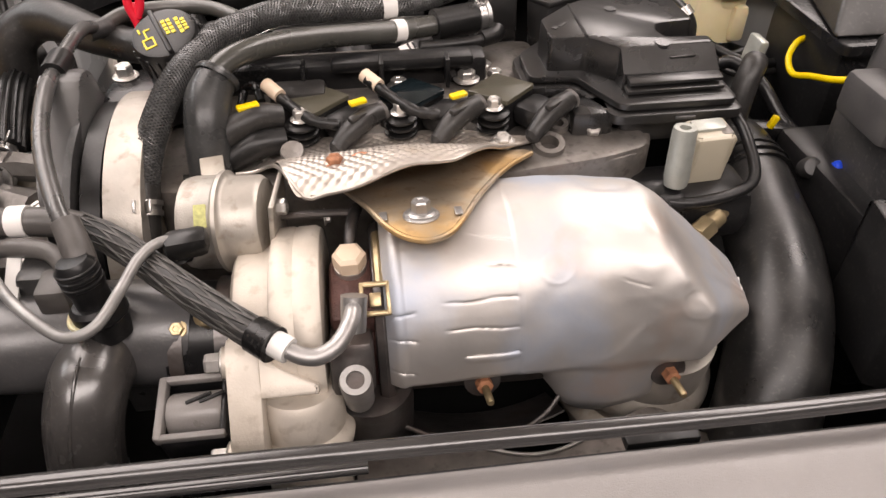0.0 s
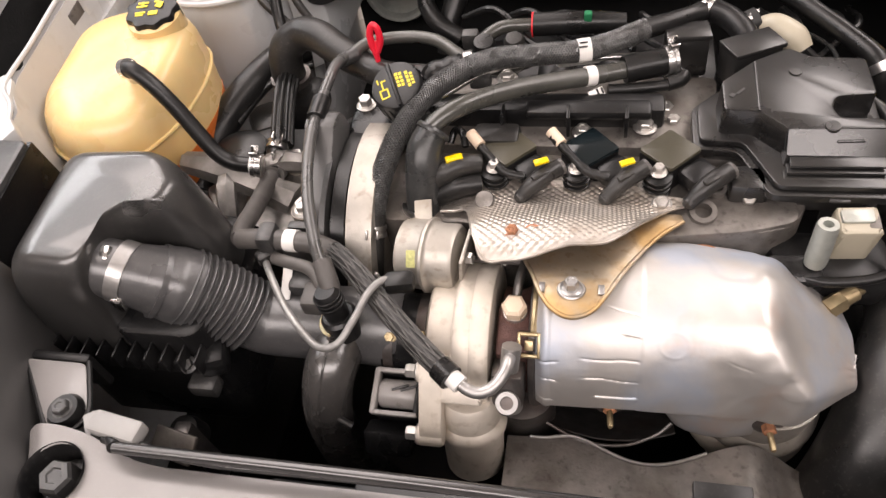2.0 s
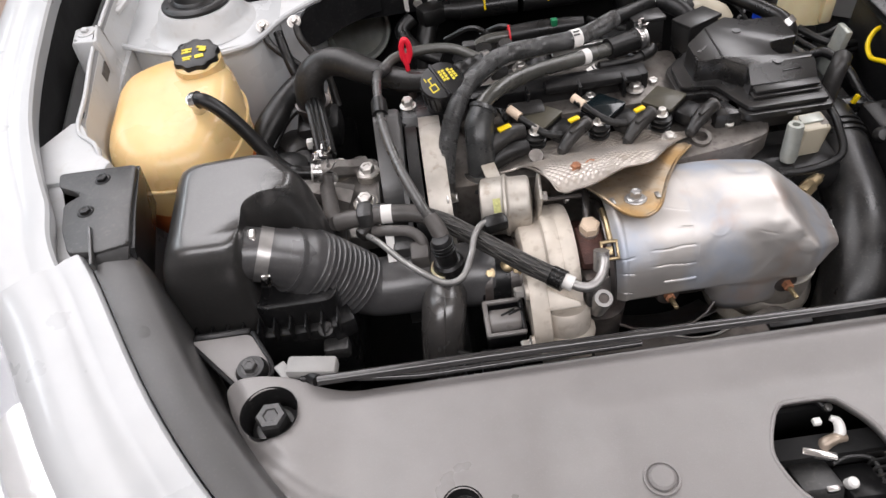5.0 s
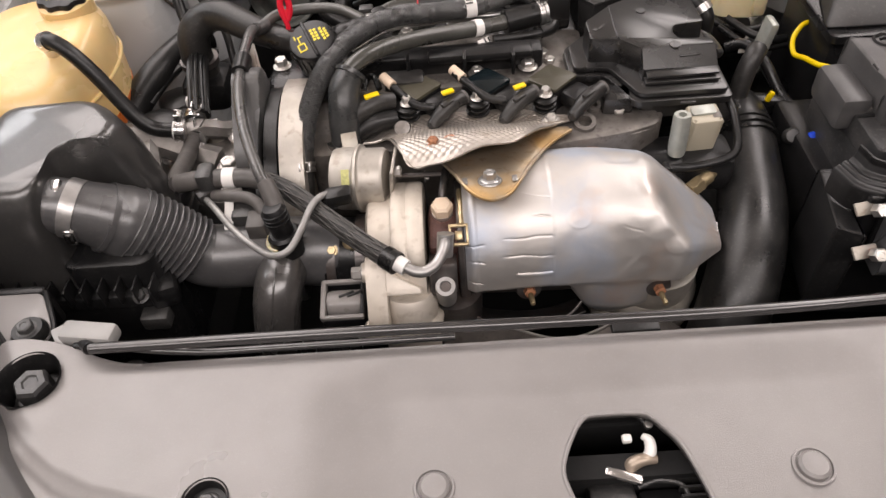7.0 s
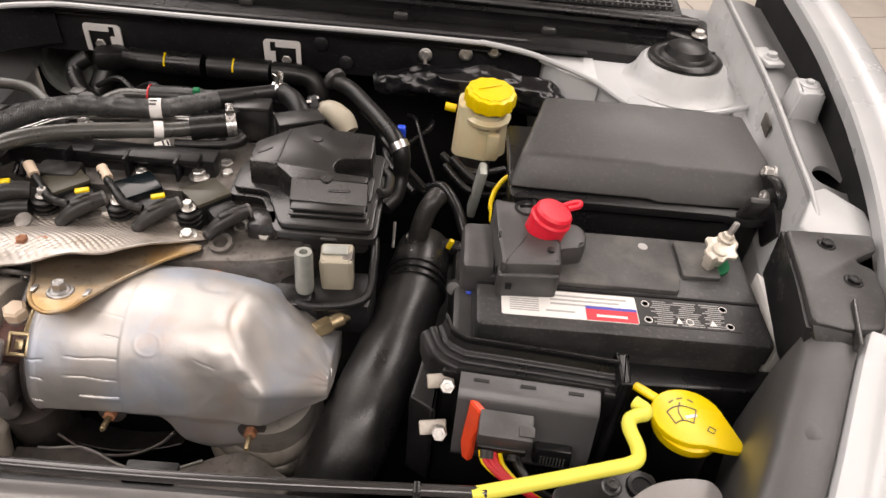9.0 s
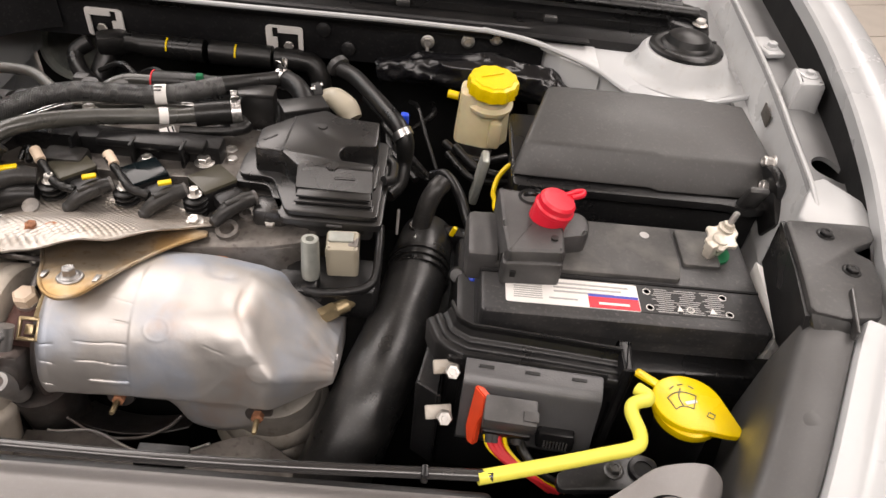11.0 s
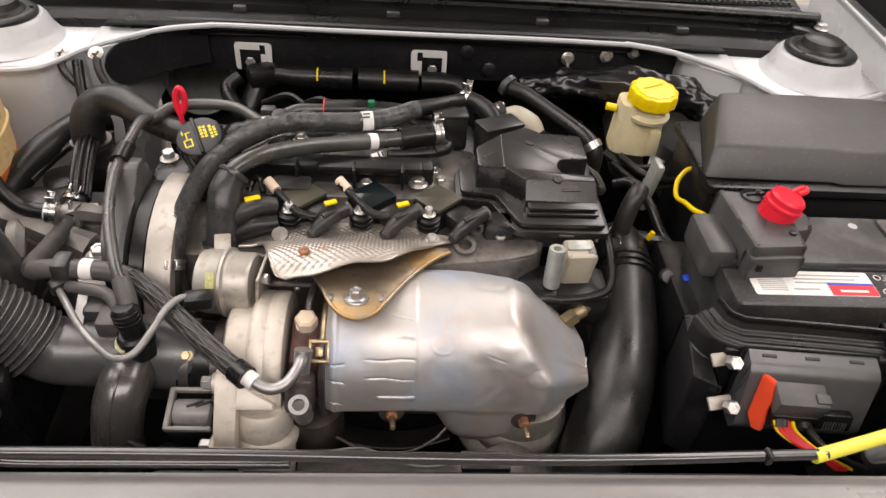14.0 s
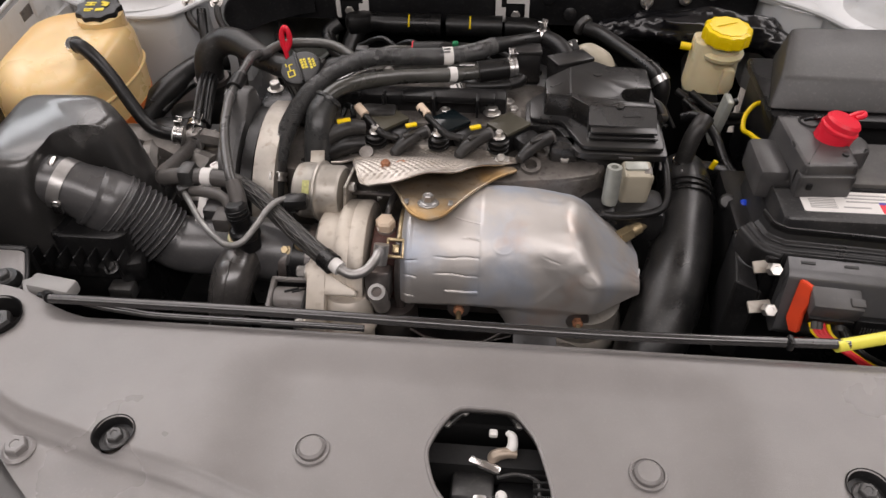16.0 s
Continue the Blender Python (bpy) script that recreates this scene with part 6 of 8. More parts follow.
part("cuff", tube([(-0.034, 0.785, 0.872), (-0.01, 0.793, 0.872), (0.016, 0.801, 0.872)], 0.0152, 18), RUBBER, h, "thick black cuff")
part("tag", lathe([(0.0104, -0.0055), (0.0109, -0.0055), (0.0109, 0.0055), (0.0104, 0.0055)], (-0.070, 0.773, 0.8735), (0.05, 0.022, -0.008), 22), PAPER, h, "white paper tag")
part("tag_tail", box((-0.062, 0.758, 0.862), (0.018, 0.010, 0.0012), 0.0004, (40, 0, 35)), PAPER, h, "white tag tail")
for k in range(3):
    part("print", box((-0.066 + 0.005 * k, 0.757 + 0.002 * k, 0.8635), (0.002, 0.007, 0.0006), 0, (40, 0, 35)), INK, h, "dark printed bar")
spring_clip(h, (0.014, 0.800, 0.872), (0.5, 0.16, 0), 0.0156, (0, -0.2, 1), STEEL)
ring(h, (-0.239, 0.622, 0.822), (0, 0.3, 1), 0.0195, 0.007, 0.0015, STEEL, "hose_clip", "bright worm clip")
part("side_loop", tube([(-0.05, 0.768, 0.858), (-0.02, 0.772, 0.857), (0.01, 0.776, 0.858), (0.028, 0.784, 0.860), (0.02, 0.796, 0.864), (0.0, 0.80, 0.862)], 0.0062, 12), RUBBER, h, "small looped breather hose")
part("side_collar", tube([(0.012, 0.777, 0.859), (0.026, 0.783, 0.860), (0.03, 0.79, 0.861)], 0.0085, 12), RUBBER, h)

pipe = hose("metal_fuel_pipe", [(-0.23, 0.735, 0.876), (-0.18, 0.775, 0.880), (-0.12, 0.80, 0.872), (-0.04, 0.815, 0.866), (0.02, 0.825, 0.862)], 0.0038, STEEL, "thin bright metal pipe between the hoses", "pipe")
part("bracket", box((-0.19, 0.768, 0.872), (0.024, 0.014, 0.016), 0.003), PLASTIC_GREY, pipe)
part("foil", box((-0.085, 0.82, 0.865), (0.05, 0.022, 0.012), 0.003, (20, 0, 10)), WHITE_PLASTIC, pipe, "pale plastic strip")

vac = hose("vacuum_hose", [(-0.352, 0.800, 0.880), (-0.33, 0.822, 0.885), (-0.29, 0.832, 0.885), (-0.25, 0.825, 0.885), (-0.215, 0.80, 0.88), (-0.19, 0.79, 0.872), (-0.165, 0.80, 0.862), (-0.14, 0.83, 0.85), (-0.12, 0.86, 0.84)], 0.0072, GREY_HOSE, "thin shiny grey vacuum pipe", "hose")
part("union", lathe([(0.0085, -0.012), (0.0090, 0.012)], (-0.352, 0.800, 0.880), (0.5, 0.5, 0), 16), PLASTIC_GREY, vac)

thin = hose("breather_pipe", [(-0.354, 0.800, 0.882), (-0.357, 0.772, 0.892), (-0.358, 0.735, 0.893), (-0.357, 0.690, 0.893), (-0.351, 0.640, 0.894), (-0.338, 0.580, 0.888), (-0.318, 0.525, 0.874), (-0.303, 0.498, 0.858), (-0.298, 0.486, 0.846)],
            0.0062, LIGHT_PIPE, "slim grey breather pipe running down to the intake", "pipe")
part("collar", tube([(-0.357, 0.71, 0.893), (-0.356, 0.68, 0.893)], 0.0105, 12, 3), RUBBER, thin)

inter = thing("intake_sensor", (-0.296, 0.487, 0.80), "black sensor elbow standing on the intake pipe", "sensor")
part("body", lathe([(0.0150, -0.03), (0.0150, -0.004), (0.0120, -0.002), (0.0120, 0.010), (0.0130, 0.012), (0.0130, 0.028), (0.010, 0.033), (0.0, 0.034)], (-0.297, 0.480, 0.826), (-0.15, 0.1, 1), 24), PLASTIC, inter)
part("skirt", lathe([(0.0150, -0.016), (0.0182, -0.013), (0.0182, -0.004), (0.0150, -0.001)], (-0.297, 0.480, 0.826), (-0.15, 0.1, 1), 28), PLASTIC, inter, "flared black skirt")
for hh in (0.014, 0.019, 0.024):
    part("knurl", lathe([(0.0125, 0.0), (0.0138, 0.001), (0.0138, 0.003), (0.0125, 0.004)], (-0.297 - 0.15 * hh, 0.480 + 0.1 * hh, 0.826 + hh), (-0.15, 0.1, 1), 26), PLASTIC, inter)
part("seal", tube([(-0.297 + 0.0192 * math.cos(t), 0.480 + 0.0192 * math.sin(t), 0.8155 + 0.003 * math.cos(t)) for t in [2.6 + 0.3 * k for k in range(7)]], 0.0020, 8, 3), CREAM, inter, "pale seal clip")
part("cuff", tube([(-0.2985, 0.487, 0.846), (-0.302, 0.496, 0.857), (-0.310, 0.512, 0.868)], [0.0098, 0.0100, 0.0092], 14), PIPE_GREY, inter, "grey rubber cuff")

# ---- intake ----
intake = thing("intake_pipe", (-0.36, 0.49, 0.75), "black corrugated intake pipe from the air box to the turbo", "intake pipe")
part("mouth", tube([(-0.525, 0.478, 0.890), (-0.500, 0.476, 0.884), (-0.478, 0.480, 0.868), (-0.462, 0.485, 0.853), (-0.450, 0.489, 0.840)], [0.0285, 0.0290, 0.0335, 0.0385, 0.0395], 30), DUST_RUBBER, intake, "smooth rubber mouth")
part("mouth_bead", tube([(-0.474, 0.481, 0.864), (-0.470, 0.4822, 0.8602)], 0.0372, 30, 3), DUST_RUBBER, intake)
part("bellows", tube([(-0.455, 0.488, 0.846), (-0.440, 0.490, 0.830), (-0.424, 0.491, 0.812), (-0.405, 0.491, 0.791)], 0.0380, 36, 48, ripple=(0.0070, 0.0030)), DUST_RUBBER, intake, "ribbed flexible section")
part("duct", tube([(-0.410, 0.491, 0.797), (-0.388, 0.494, 0.780), (-0.355, 0.497, 0.775), (-0.32, 0.500, 0.774), (-0.27, 0.502, 0.768), (-0.250, 0.503, 0.764)], [0.034, 0.0355, 0.037, 0.039, 0.040, 0.040], 28), DUST_RUBBER, intake, "rigid grey duct")
part("cuff", tube([(-0.262, 0.503, 0.760), (-0.24, 0.503, 0.758), (-0.212, 0.503, 0.757)], [0.042, 0.0425, 0.042], 28), PLASTIC, intake)
for x in (-0.254, -0.222):
    c = ring(intake, (x, 0.503, 0.759), (1, 0, -0.05), 0.0428, 0.010, 0.0014, STEEL_DARK, "clamp", "worm drive clamp")
    bolt(intake, (x + 0.004, 0.478, 0.793), 0.005, (0, -0.6, 0.7), BRASS)
part("screw", lathe([(0.007, 0), (0.008, 0.004), (0.008, 0.014), (0.005, 0.016)], (-0.226, 0.483, 0.795), (-0.2, -0.5, 0.8), 12), BRASS, intake, "yellow clamp screw")
ring(intake, (-0.496, 0.4765, 0.8815), (0.92, -0.05, -0.38), 0.0296, 0.014, 0.0015, STEEL_PALE, "clamp", "bright band clamp")
part("clamp_screw", box((-0.494, 0.4475, 0.872), (0.013, 0.010, 0.020), 0.004, (0, 10, 0)), STEEL, intake)
part("clamp_ear", box((-0.500, 0.476, 0.9125), (0.010, 0.014, 0.007), 0.002, (20, 0, 0)), STEEL, intake)
for k in range(6):
    part("print", box((-0.356 + 0.010 * k, 0.4745, 0.7975 - 0.0018 * k), (0.006, 0.006, 0.0008), 0, (42, 3, 0)), INK_GREY, intake, "faint moulded lettering bar")
part("branch", tube([(-0.298, 0.500, 0.768), (-0.304, 0.476, 0.776), (-0.309, 0.450, 0.774), (-0.315, 0.430, 0.748), (-0.319, 0.419, 0.70), (-0.312, 0.412, 0.62), (-0.285, 0.408, 0.55)], [0.026, 0.0265, 0.0265, 0.0255, 0.025, 0.025, 0.025], 30, 10), BRANCH, intake, "downturned glossy rubber branch")
part("seam", tube([(-0.305, 0.462, 0.8025), (-0.308, 0.434, 0.7955), (-0.315, 0.4055, 0.757), (-0.319, 0.394, 0.705)], 0.0012, 8), BRANCH, intake)

# coolant and oil pipes round the turbo
ut = hose("bent_metal_tube", [(-0.392, 0.540, 0.825), (-0.375, 0.515, 0.835), (-0.345, 0.475, 0.836), (-0.315, 0.446, 0.835), (-0.298, 0.436, 0.836), (-0.282, 0.440, 0.840), (-0.270, 0.462, 0.848), (-0.262, 0.488, 0.852), (-0.250, 0.505, 0.851), (-0.228, 0.508, 0.846)],
          0.0037, PALE_TUBE, "bent grey metal tube looping below the sensor", "pipe")
part("plug", box((-0.236, 0.507, 0.846), (0.03, 0.02, 0.017), 0.006, (0, 0, 10)), RUBBER, ut)
part("end", lathe([(0.0075, -0.006), (0.008, 0.006)], (-0.394, 0.543, 0.824), (0.5, -0.8, 0.3), 14), STEEL_DARK, ut)
lower = hose("braided_oil_hose", [(-0.318, 0.548, 0.836), (-0.295, 0.530, 0.838), (-0.262, 0.498, 0.838), (-0.225, 0.462, 0.836), (-0.195, 0.435, 0.834), (-0.180, 0.423, 0.832)], 0.0096, BRAID_GREY, "worn braided oil feed hose", seg=20, n=10)
OILHOSE = [(-0.318, 0.548, 0.836), (-0.295, 0.530, 0.838), (-0.262, 0.498, 0.838), (-0.225, 0.462, 0.836), (-0.195, 0.435, 0.834), (-0.182, 0.425, 0.833)]
part("sleeve", yarns(OILHOSE, 0.0096, 11, 0.55, 0.0011), STRAND, lower, "worn woven sleeve")["kind"] = "stuff"
part("collar", tube([(-0.186, 0.428, 0.833), (-0.174, 0.418, 0.832)], 0.0122, 16, 3), RUBBER, lower, "black shrunk collar")
part("ferrule", tube([(-0.174, 0.419, 0.833), (-0.165, 0.413, 0.831)], 0.0085, 14, 3), WHITE_PLASTIC, lower, "pale crimped ferrule")
part("pipe", tube([(-0.166, 0.414, 0.831), (-0.157, 0.4095, 0.829), (-0.147, 0.409, 0.828), (-0.136, 0.415, 0.830), (-0.128, 0.427, 0.834), (-0.1255, 0.437, 0.835), (-0.1255, 0.446, 0.828)], 0.0056, 14), STEEL_PALE, lower, "dull bent end pipe")
part("banjo", lathe([(0.0085, -0.012), (0.009, 0.012)], (-0.1255, 0.447, 0.824), (0.1, 0.5, 0.8), 16), STEEL_PALE, lower)
left = hose("coolant_pipe", [(-0.425, 0.560, 0.832), (-0.40, 0.557, 0.838), (-0.365, 0.555, 0.840), (-0.335, 0.553, 0.838), (-0.316, 0.547, 0.836)], 0.0108, PIPE_GREY, "grey coolant pipe with a pale band", "pipe")
part("band", lathe([(0.0112, -0.0065), (0.0118, -0.0065), (0.0118, 0.0065), (0.0112, 0.0065)], (-0.362, 0.555, 0.840), (1, -0.06, 0), 20), PAPER, left, "pale paper band")
part("riser", tube([(-0.425, 0.560, 0.832), (-0.432, 0.58, 0.825), (-0.440, 0.63, 0.805), (-0.450, 0.69, 0.785), (-0.456, 0.735, 0.780)], 0.0105, 14), PIPE_GREY, left)
part("saddle", box((-0.388, 0.556, 0.840), (0.02, 0.028, 0.03), 0.006), PLASTIC_GREY, left)
part("tee", tube([(-0.448, 0.700, 0.785), (-0.456, 0.738, 0.785), (-0.459, 0.77, 0.785)], 0.0125, 14), RUBBER, left)
SL = spline([(-0.449, 0.745, 0.790), (-0.453, 0.775, 0.802), (-0.459, 0.815, 0.812), (-0.464, 0.845, 0.812)], 5)
part("fluted_sleeve", loft([[q + Vector(((0.0135 + 0.0014 * math.cos(14 * a)) * math.cos(a), -0.25 * (0.0135 + 0.0014 * math.cos(14 * a)) * math.sin(a), (0.0135 + 0.0014 * math.cos(14 * a)) * math.sin(a))) for a in [2 * math.pi * k / 70 for k in range(70)]] for q in SL]), RUBBER, left, "lengthwise fluted black sleeve")
for c, ax in (((-0.456, 0.742, 0.787), (0, 1, 0.2)), ((-0.449, 0.705, 0.783), (0, 1, -0.3)), ((-0.458, 0.69, 0.808), (1, 0.1, -0.2))):
    spring_clip(left, c, ax, 0.0132, (0.4, 0, 1), STEEL)
small = thing("solenoid_valve", (-0.36, 0.53, 0.80), "black solenoid valve with a white stripe under the pipes", "valve")
part("body", box((-0.345, 0.525, 0.808), (0.03, 0.036, 0.034), 0.006), PLASTIC_GREY, small)
part("plug", box((-0.328, 0.50, 0.818), (0.022, 0.028, 0.022), 0.004), PIPE_GREY, small)
part("stripe", box((-0.362, 0.518, 0.822), (0.010, 0.04, 0.002), 0.0005, (30, 0, 0)), WHITE_PLASTIC, small, "white stripe")
part("spout", tube([(-0.38, 0.54, 0.828), (-0.362, 0.532, 0.834), (-0.338, 0.526, 0.834), (-0.325, 0.515, 0.83), (-0.322, 0.505, 0.818)], 0.0068, 12), PIPE_GREY, small)
part("hinge", box((-0.388, 0.545, 0.828), (0.028, 0.016, 0.014), 0.004, (0, 0, 40)), RUBBER_GREY, small)

# big rear coolant tube
ct = hose("radiator_hose", [(-0.468, 0.862, 0.765), (-0.470, 0.862, 0.815), (-0.462, 0.868, 0.846), (-0.438, 0.872, 0.862), (-0.412, 0.862, 0.866), (-0.385, 0.842, 0.864), (-0.355, 0.820, 0.862), (-0.31, 0.79, 0.864), (-0.25, 0.768, 0.876)],
          [0.023, 0.0225, 0.022, 0.0215, 0.021, 0.020, 0.018, 0.016, 0.015], RUBBER_GREY, "arched grey rubber coolant hose at the rear", seg=22)
part("tail", tube([(-0.255, 0.772, 0.872), (-0.225, 0.780, 0.878), (-0.20, 0.785, 0.880)], 0.015, 18, ripple=(0.006, 0.001)), RUBBER, ct)
ring(ct, (-0.205, 0.784, 0.880), (1, 0.2, 0), 0.0155, 0.010, 0.0014, STEEL, "clamp", "bright worm clip")
ring(ct, (-0.469, 0.862, 0.80), (0, 0, 1), 0.0262, 0.008, 0.0014, STEEL_DARK, "clamp")
part("housing", box((-0.467, 0.862, 0.755), (0.07, 0.07, 0.05), 0.014), PLASTIC, ct)

# clutter between engine and bulkhead
rear = thing("heater_pipes", (-0.1, 1.05, 0.75), "dark heater pipes and harness along the bulkhead", "pipework")
for x0, x1 in ((-0.215, -0.115), (-0.105, -0.005), (0.0, 0.04)):
    part("pipe", tube([(x0, 1.08, 0.80), (x1, 1.08, 0.80)], 0.0185 if x1 < 0 else 0.017, 18, 3), RUBBER, rear)
for x in (-0.172, -0.062):
    part("strap", tube([(x, 1.08 - 0.0190 * math.sin(t), 0.80 + 0.0190 * math.cos(t)) for t in (0.2, 0.5, 0.8, 1.1, 1.4)], 0.0017, 8, 3), YELLOW, rear, "yellow cable tie")
part("elbow", tube([(0.03, 1.08, 0.80), (0.06, 1.078, 0.795), (0.075, 1.07, 0.77), (0.075, 1.06, 0.72)], 0.017, 16), RUBBER, rear)
part("elbow", tube([(-0.21, 1.08, 0.80), (-0.245, 1.085, 0.80), (-0.27, 1.08, 0.785), (-0.285, 1.05, 0.75), (-0.29, 1.03, 0.71)], 0.017, 16), RUBBER, rear)
part("knuckle", box((-0.265, 1.08, 0.80), (0.05, 0.04, 0.036), 0.012, (0, 0, 20)), RUBBER, rear)
part("arm", tube([(-0.30, 1.075, 0.80), (-0.32, 1.06, 0.785), (-0.30, 1.03, 0.765), (-0.26, 1.01, 0.75)], 0.013, 12), RUBBER, rear)
part("canister", tube([(-0.148, 0.945, 0.818), (-0.095, 0.945, 0.820), (-0.05, 0.945, 0.820), (-0.03, 0.945, 0.82)], [0.015, 0.0155, 0.013, 0.011], 20), RUBBER, rear, "small dark canister")
part("red_ring", lathe([(0.0145, -0.0010), (0.0162, -0.0010), (0.0162, 0.0010), (0.0145, 0.0010)], (-0.149, 0.945, 0.818), AX, 22), WIRE_RED, rear, "red sealing ring")
part("green_tab", box((-0.078, 0.938, 0.834), (0.010, 0.010, 0.012), 0.002), GREEN, rear, "green tab")
part("feed", tube([(-0.15, 0.945, 0.818), (-0.19, 0.94, 0.818), (-0.215, 0.92, 0.81), (-0.225, 0.90, 0.79)], 0.009, 14), GREY_HOSE, rear)
part("arch", lathe([(0.053, 0), (0.055, 0.006), (0.060, 0.010), (0.066, 0.009), (0.068, 0)], (-0.412, 1.236, 0.704), (0, -0.9, 0.45), 44), POST, rear, "pale grey grommet ring")
part("plenum", box((-0.08, 0.93, 0.74), (0.34, 0.13, 0.10), 0.03), PLASTIC, rear, "dark inlet plenum")
for k in range(4):
    part("runner", tube([(-0.19 + 0.075 * k, 0.93, 0.78), (-0.19 + 0.075 * k, 0.87, 0.80), (-0.19 + 0.075 * k, 0.82, 0.79)], 0.022, 14), PLASTIC, rear)
for k in range(5):
    part("cable", tube([(-0.25 + 0.06 * k, 0.99, 0.80), (-0.20 + 0.05 * k, 0.97, 0.825 - 0.005 * k), (-0.15 + 0.05 * k, 0.93, 0.80), (-0.1 + 0.04 * k, 0.90, 0.81)], 0.0045, 8), RUBBER, rear)
part("valve_cap", lathe([(0.014, -0.02), (0.015, 0.0), (0.012, 0.008), (0, 0.009)], (-0.20, 0.86, 0.85), (0, -0.2, 1), 20), RUBBER, rear)
part("valve_cap", lathe([(0.012, -0.02), (0.013, 0.0), (0.010, 0.006), (0, 0.007)], (-0.165, 0.875, 0.845), (0, -0.2, 1), 20), RUBBER_GREY, rear)
part("side_clip", box((-0.22, 0.88, 0.845), (0.02, 0.016, 0.022), 0.003), PLASTIC_GREY, rear)

right = hose("vent_hose", [(0.128, 0.935, 0.872), (0.150, 0.920, 0.870), (0.178, 0.882, 0.868), (0.205, 0.842, 0.866), (0.224, 0.812, 0.862), (0.232, 0.80, 0.848), (0.232, 0.795, 0.82), (0.228, 0.775, 0.80), (0.215, 0.755, 0.795)],
             [0.0115, 0.0112, 0.0105, 0.0108, 0.0115, 0.012, 0.0105, 0.0105, 0.0105], RUBBER, "black vent hose beside the engine cover", seg=16)
part("end", lathe([(0.013, -0.002), (0.0165, 0.0), (0.0165, 0.008), (0.012, 0.010), (0.010, 0.004), (0, 0.004)], (0.126, 0.938, 0.872), (-0.6, 0.6, 0.3), 20), PLASTIC_GREY, right)
ring(right, (0.228, 0.806, 0.858), (0.5, -0.6, -0.6), 0.0122, 0.010, 0.0014, STEEL, "clamp", "bright band clip")
foil = thing("foil_sleeve", (0.135, 0.865, 0.83), "milky plastic sleeve with a black band", "foil sleeve")
part("sleeve", tube([(0.115, 0.872, 0.862), (0.13, 0.868, 0.864), (0.148, 0.855, 0.858), (0.158, 0.845, 0.848)], [0.011, 0.015, 0.0165, 0.013], 18), BEIGE, foil)
part("tag", lathe([(0.0135, -0.006), (0.0145, -0.006), (0.0145, 0.006), (0.0135, 0.006)], (0.106, 0.876, 0.865), (0.8, 0.3, 0.2), 20), INK, foil)
for k in range(3):
    part("print", box((0.1005 + 0.004 * k, 0.866 + 0.006 * k, 0.8775), (0.006, 0.004, 0.001), 0, (20, 0, 20)), PAPER, foil, "white printed bar")
wrap = thing("wrapped_harness", (0.33, 1.03, 0.80), "glossy black taped wiring harness on the bulkhead", "wiring harness")
wrapped = tube([(0.17, 1.07, 0.80), (0.23, 1.06, 0.815), (0.29, 1.055, 0.822), (0.36, 1.05, 0.825), (0.43, 1.035, 0.82), (0.48, 1.0, 0.80), (0.50, 0.97, 0.78)], [0.018, 0.028, 0.032, 0.034, 0.03, 0.026, 0.022], 40, 22)
wrapped.normal_update()
for v in wrapped.verts:
    q = v.co
    v.co = q + v.normal * (0.008 * noise.noise(Vector((q.x * 15, q.y * 45, q.z * 45))) + 0.006 * abs(noise.noise(Vector((q.x * 26, q.y * 85, q.z * 85 + 3)))) - 0.004)
part("wrap", wrapped, GLOSS_BLACK, wrap, "crumpled glossy wrap", 60)
part("blue_clip", box((0.225, 0.885, 0.83), (0.012, 0.012, 0.02), 0.003), BLUE, wrap, "blue connector clip")
for k in range(5):
    jit = random.Random(k + 2)
    part("cable", tube([(0.13 + 0.03 * k + jit.uniform(-0.02, 0.02), 1.05, 0.76), (0.17 + 0.02 * k + jit.uniform(-0.02, 0.02), 1.0, 0.77 + jit.uniform(-0.02, 0.02)), (0.21 + jit.uniform(-0.02, 0.05), 0.95, 0.755 + jit.uniform(-0.02, 0.02)), (0.24 + jit.uniform(-0.02, 0.05), 0.88, 0.73)], jit.uniform(0.003, 0.006), 8), RUBBER, wrap)
gnd = thing("ground_cables", (-0.49, 1.0, 0.80), "dark ground straps bolted to the inner body", "cable")
for x0, x1 in ((-0.535, -0.47), (-0.485, -0.44)):
    part("strap", tube([(x0, 0.985, 0.872), (x0 + 0.008, 0.965, 0.85), (x1 - 0.01, 0.95, 0.80), (x1, 0.92, 0.75)], 0.006, 10), RUBBER_GREY, gnd)
    part("lug", lathe([(0.011, 0), (0.011, 0.003), (0.004, 0.004)], (x0, 0.987, 0.872), (0, -0.5, 0.85), 18), ZINC, gnd)
    bolt(gnd, (x0, 0.985, 0.875), 0.006, (0, -0.5, 0.85))
side = thing("washer_harness", (-0.5, 0.85, 0.72), "black hoses and sockets beside the coolant tank", "pipework")
part("thick_hose", tube([(-0.47, 0.93, 0.80), (-0.50, 0.90, 0.80), (-0.535, 0.84, 0.79), (-0.565, 0.78, 0.765), (-0.58, 0.72, 0.73)], 0.022, 18), RUBBER, side)
part("thin_hose", tube([(-0.455, 0.90, 0.79), (-0.475, 0.87, 0.80), (-0.51, 0.85, 0.79), (-0.535, 0.80, 0.775)], 0.006, 10), RUBBER, side)
part("thin_hose", tube([(-0.515, 0.985, 0.86), (-0.50, 0.94, 0.82), (-0.48, 0.92, 0.76), (-0.475, 0.89, 0.72)], 0.008, 10), RUBBER, side)
part("socket", box((-0.51, 0.83, 0.74), (0.05, 0.06, 0.05), 0.014, (0, 0, 30)), RUBBER_GREY, side)
part("socket", box((-0.495, 0.78, 0.745), (0.04, 0.05, 0.04), 0.012, (0, 0, 20)), PLASTIC_GREY, side)
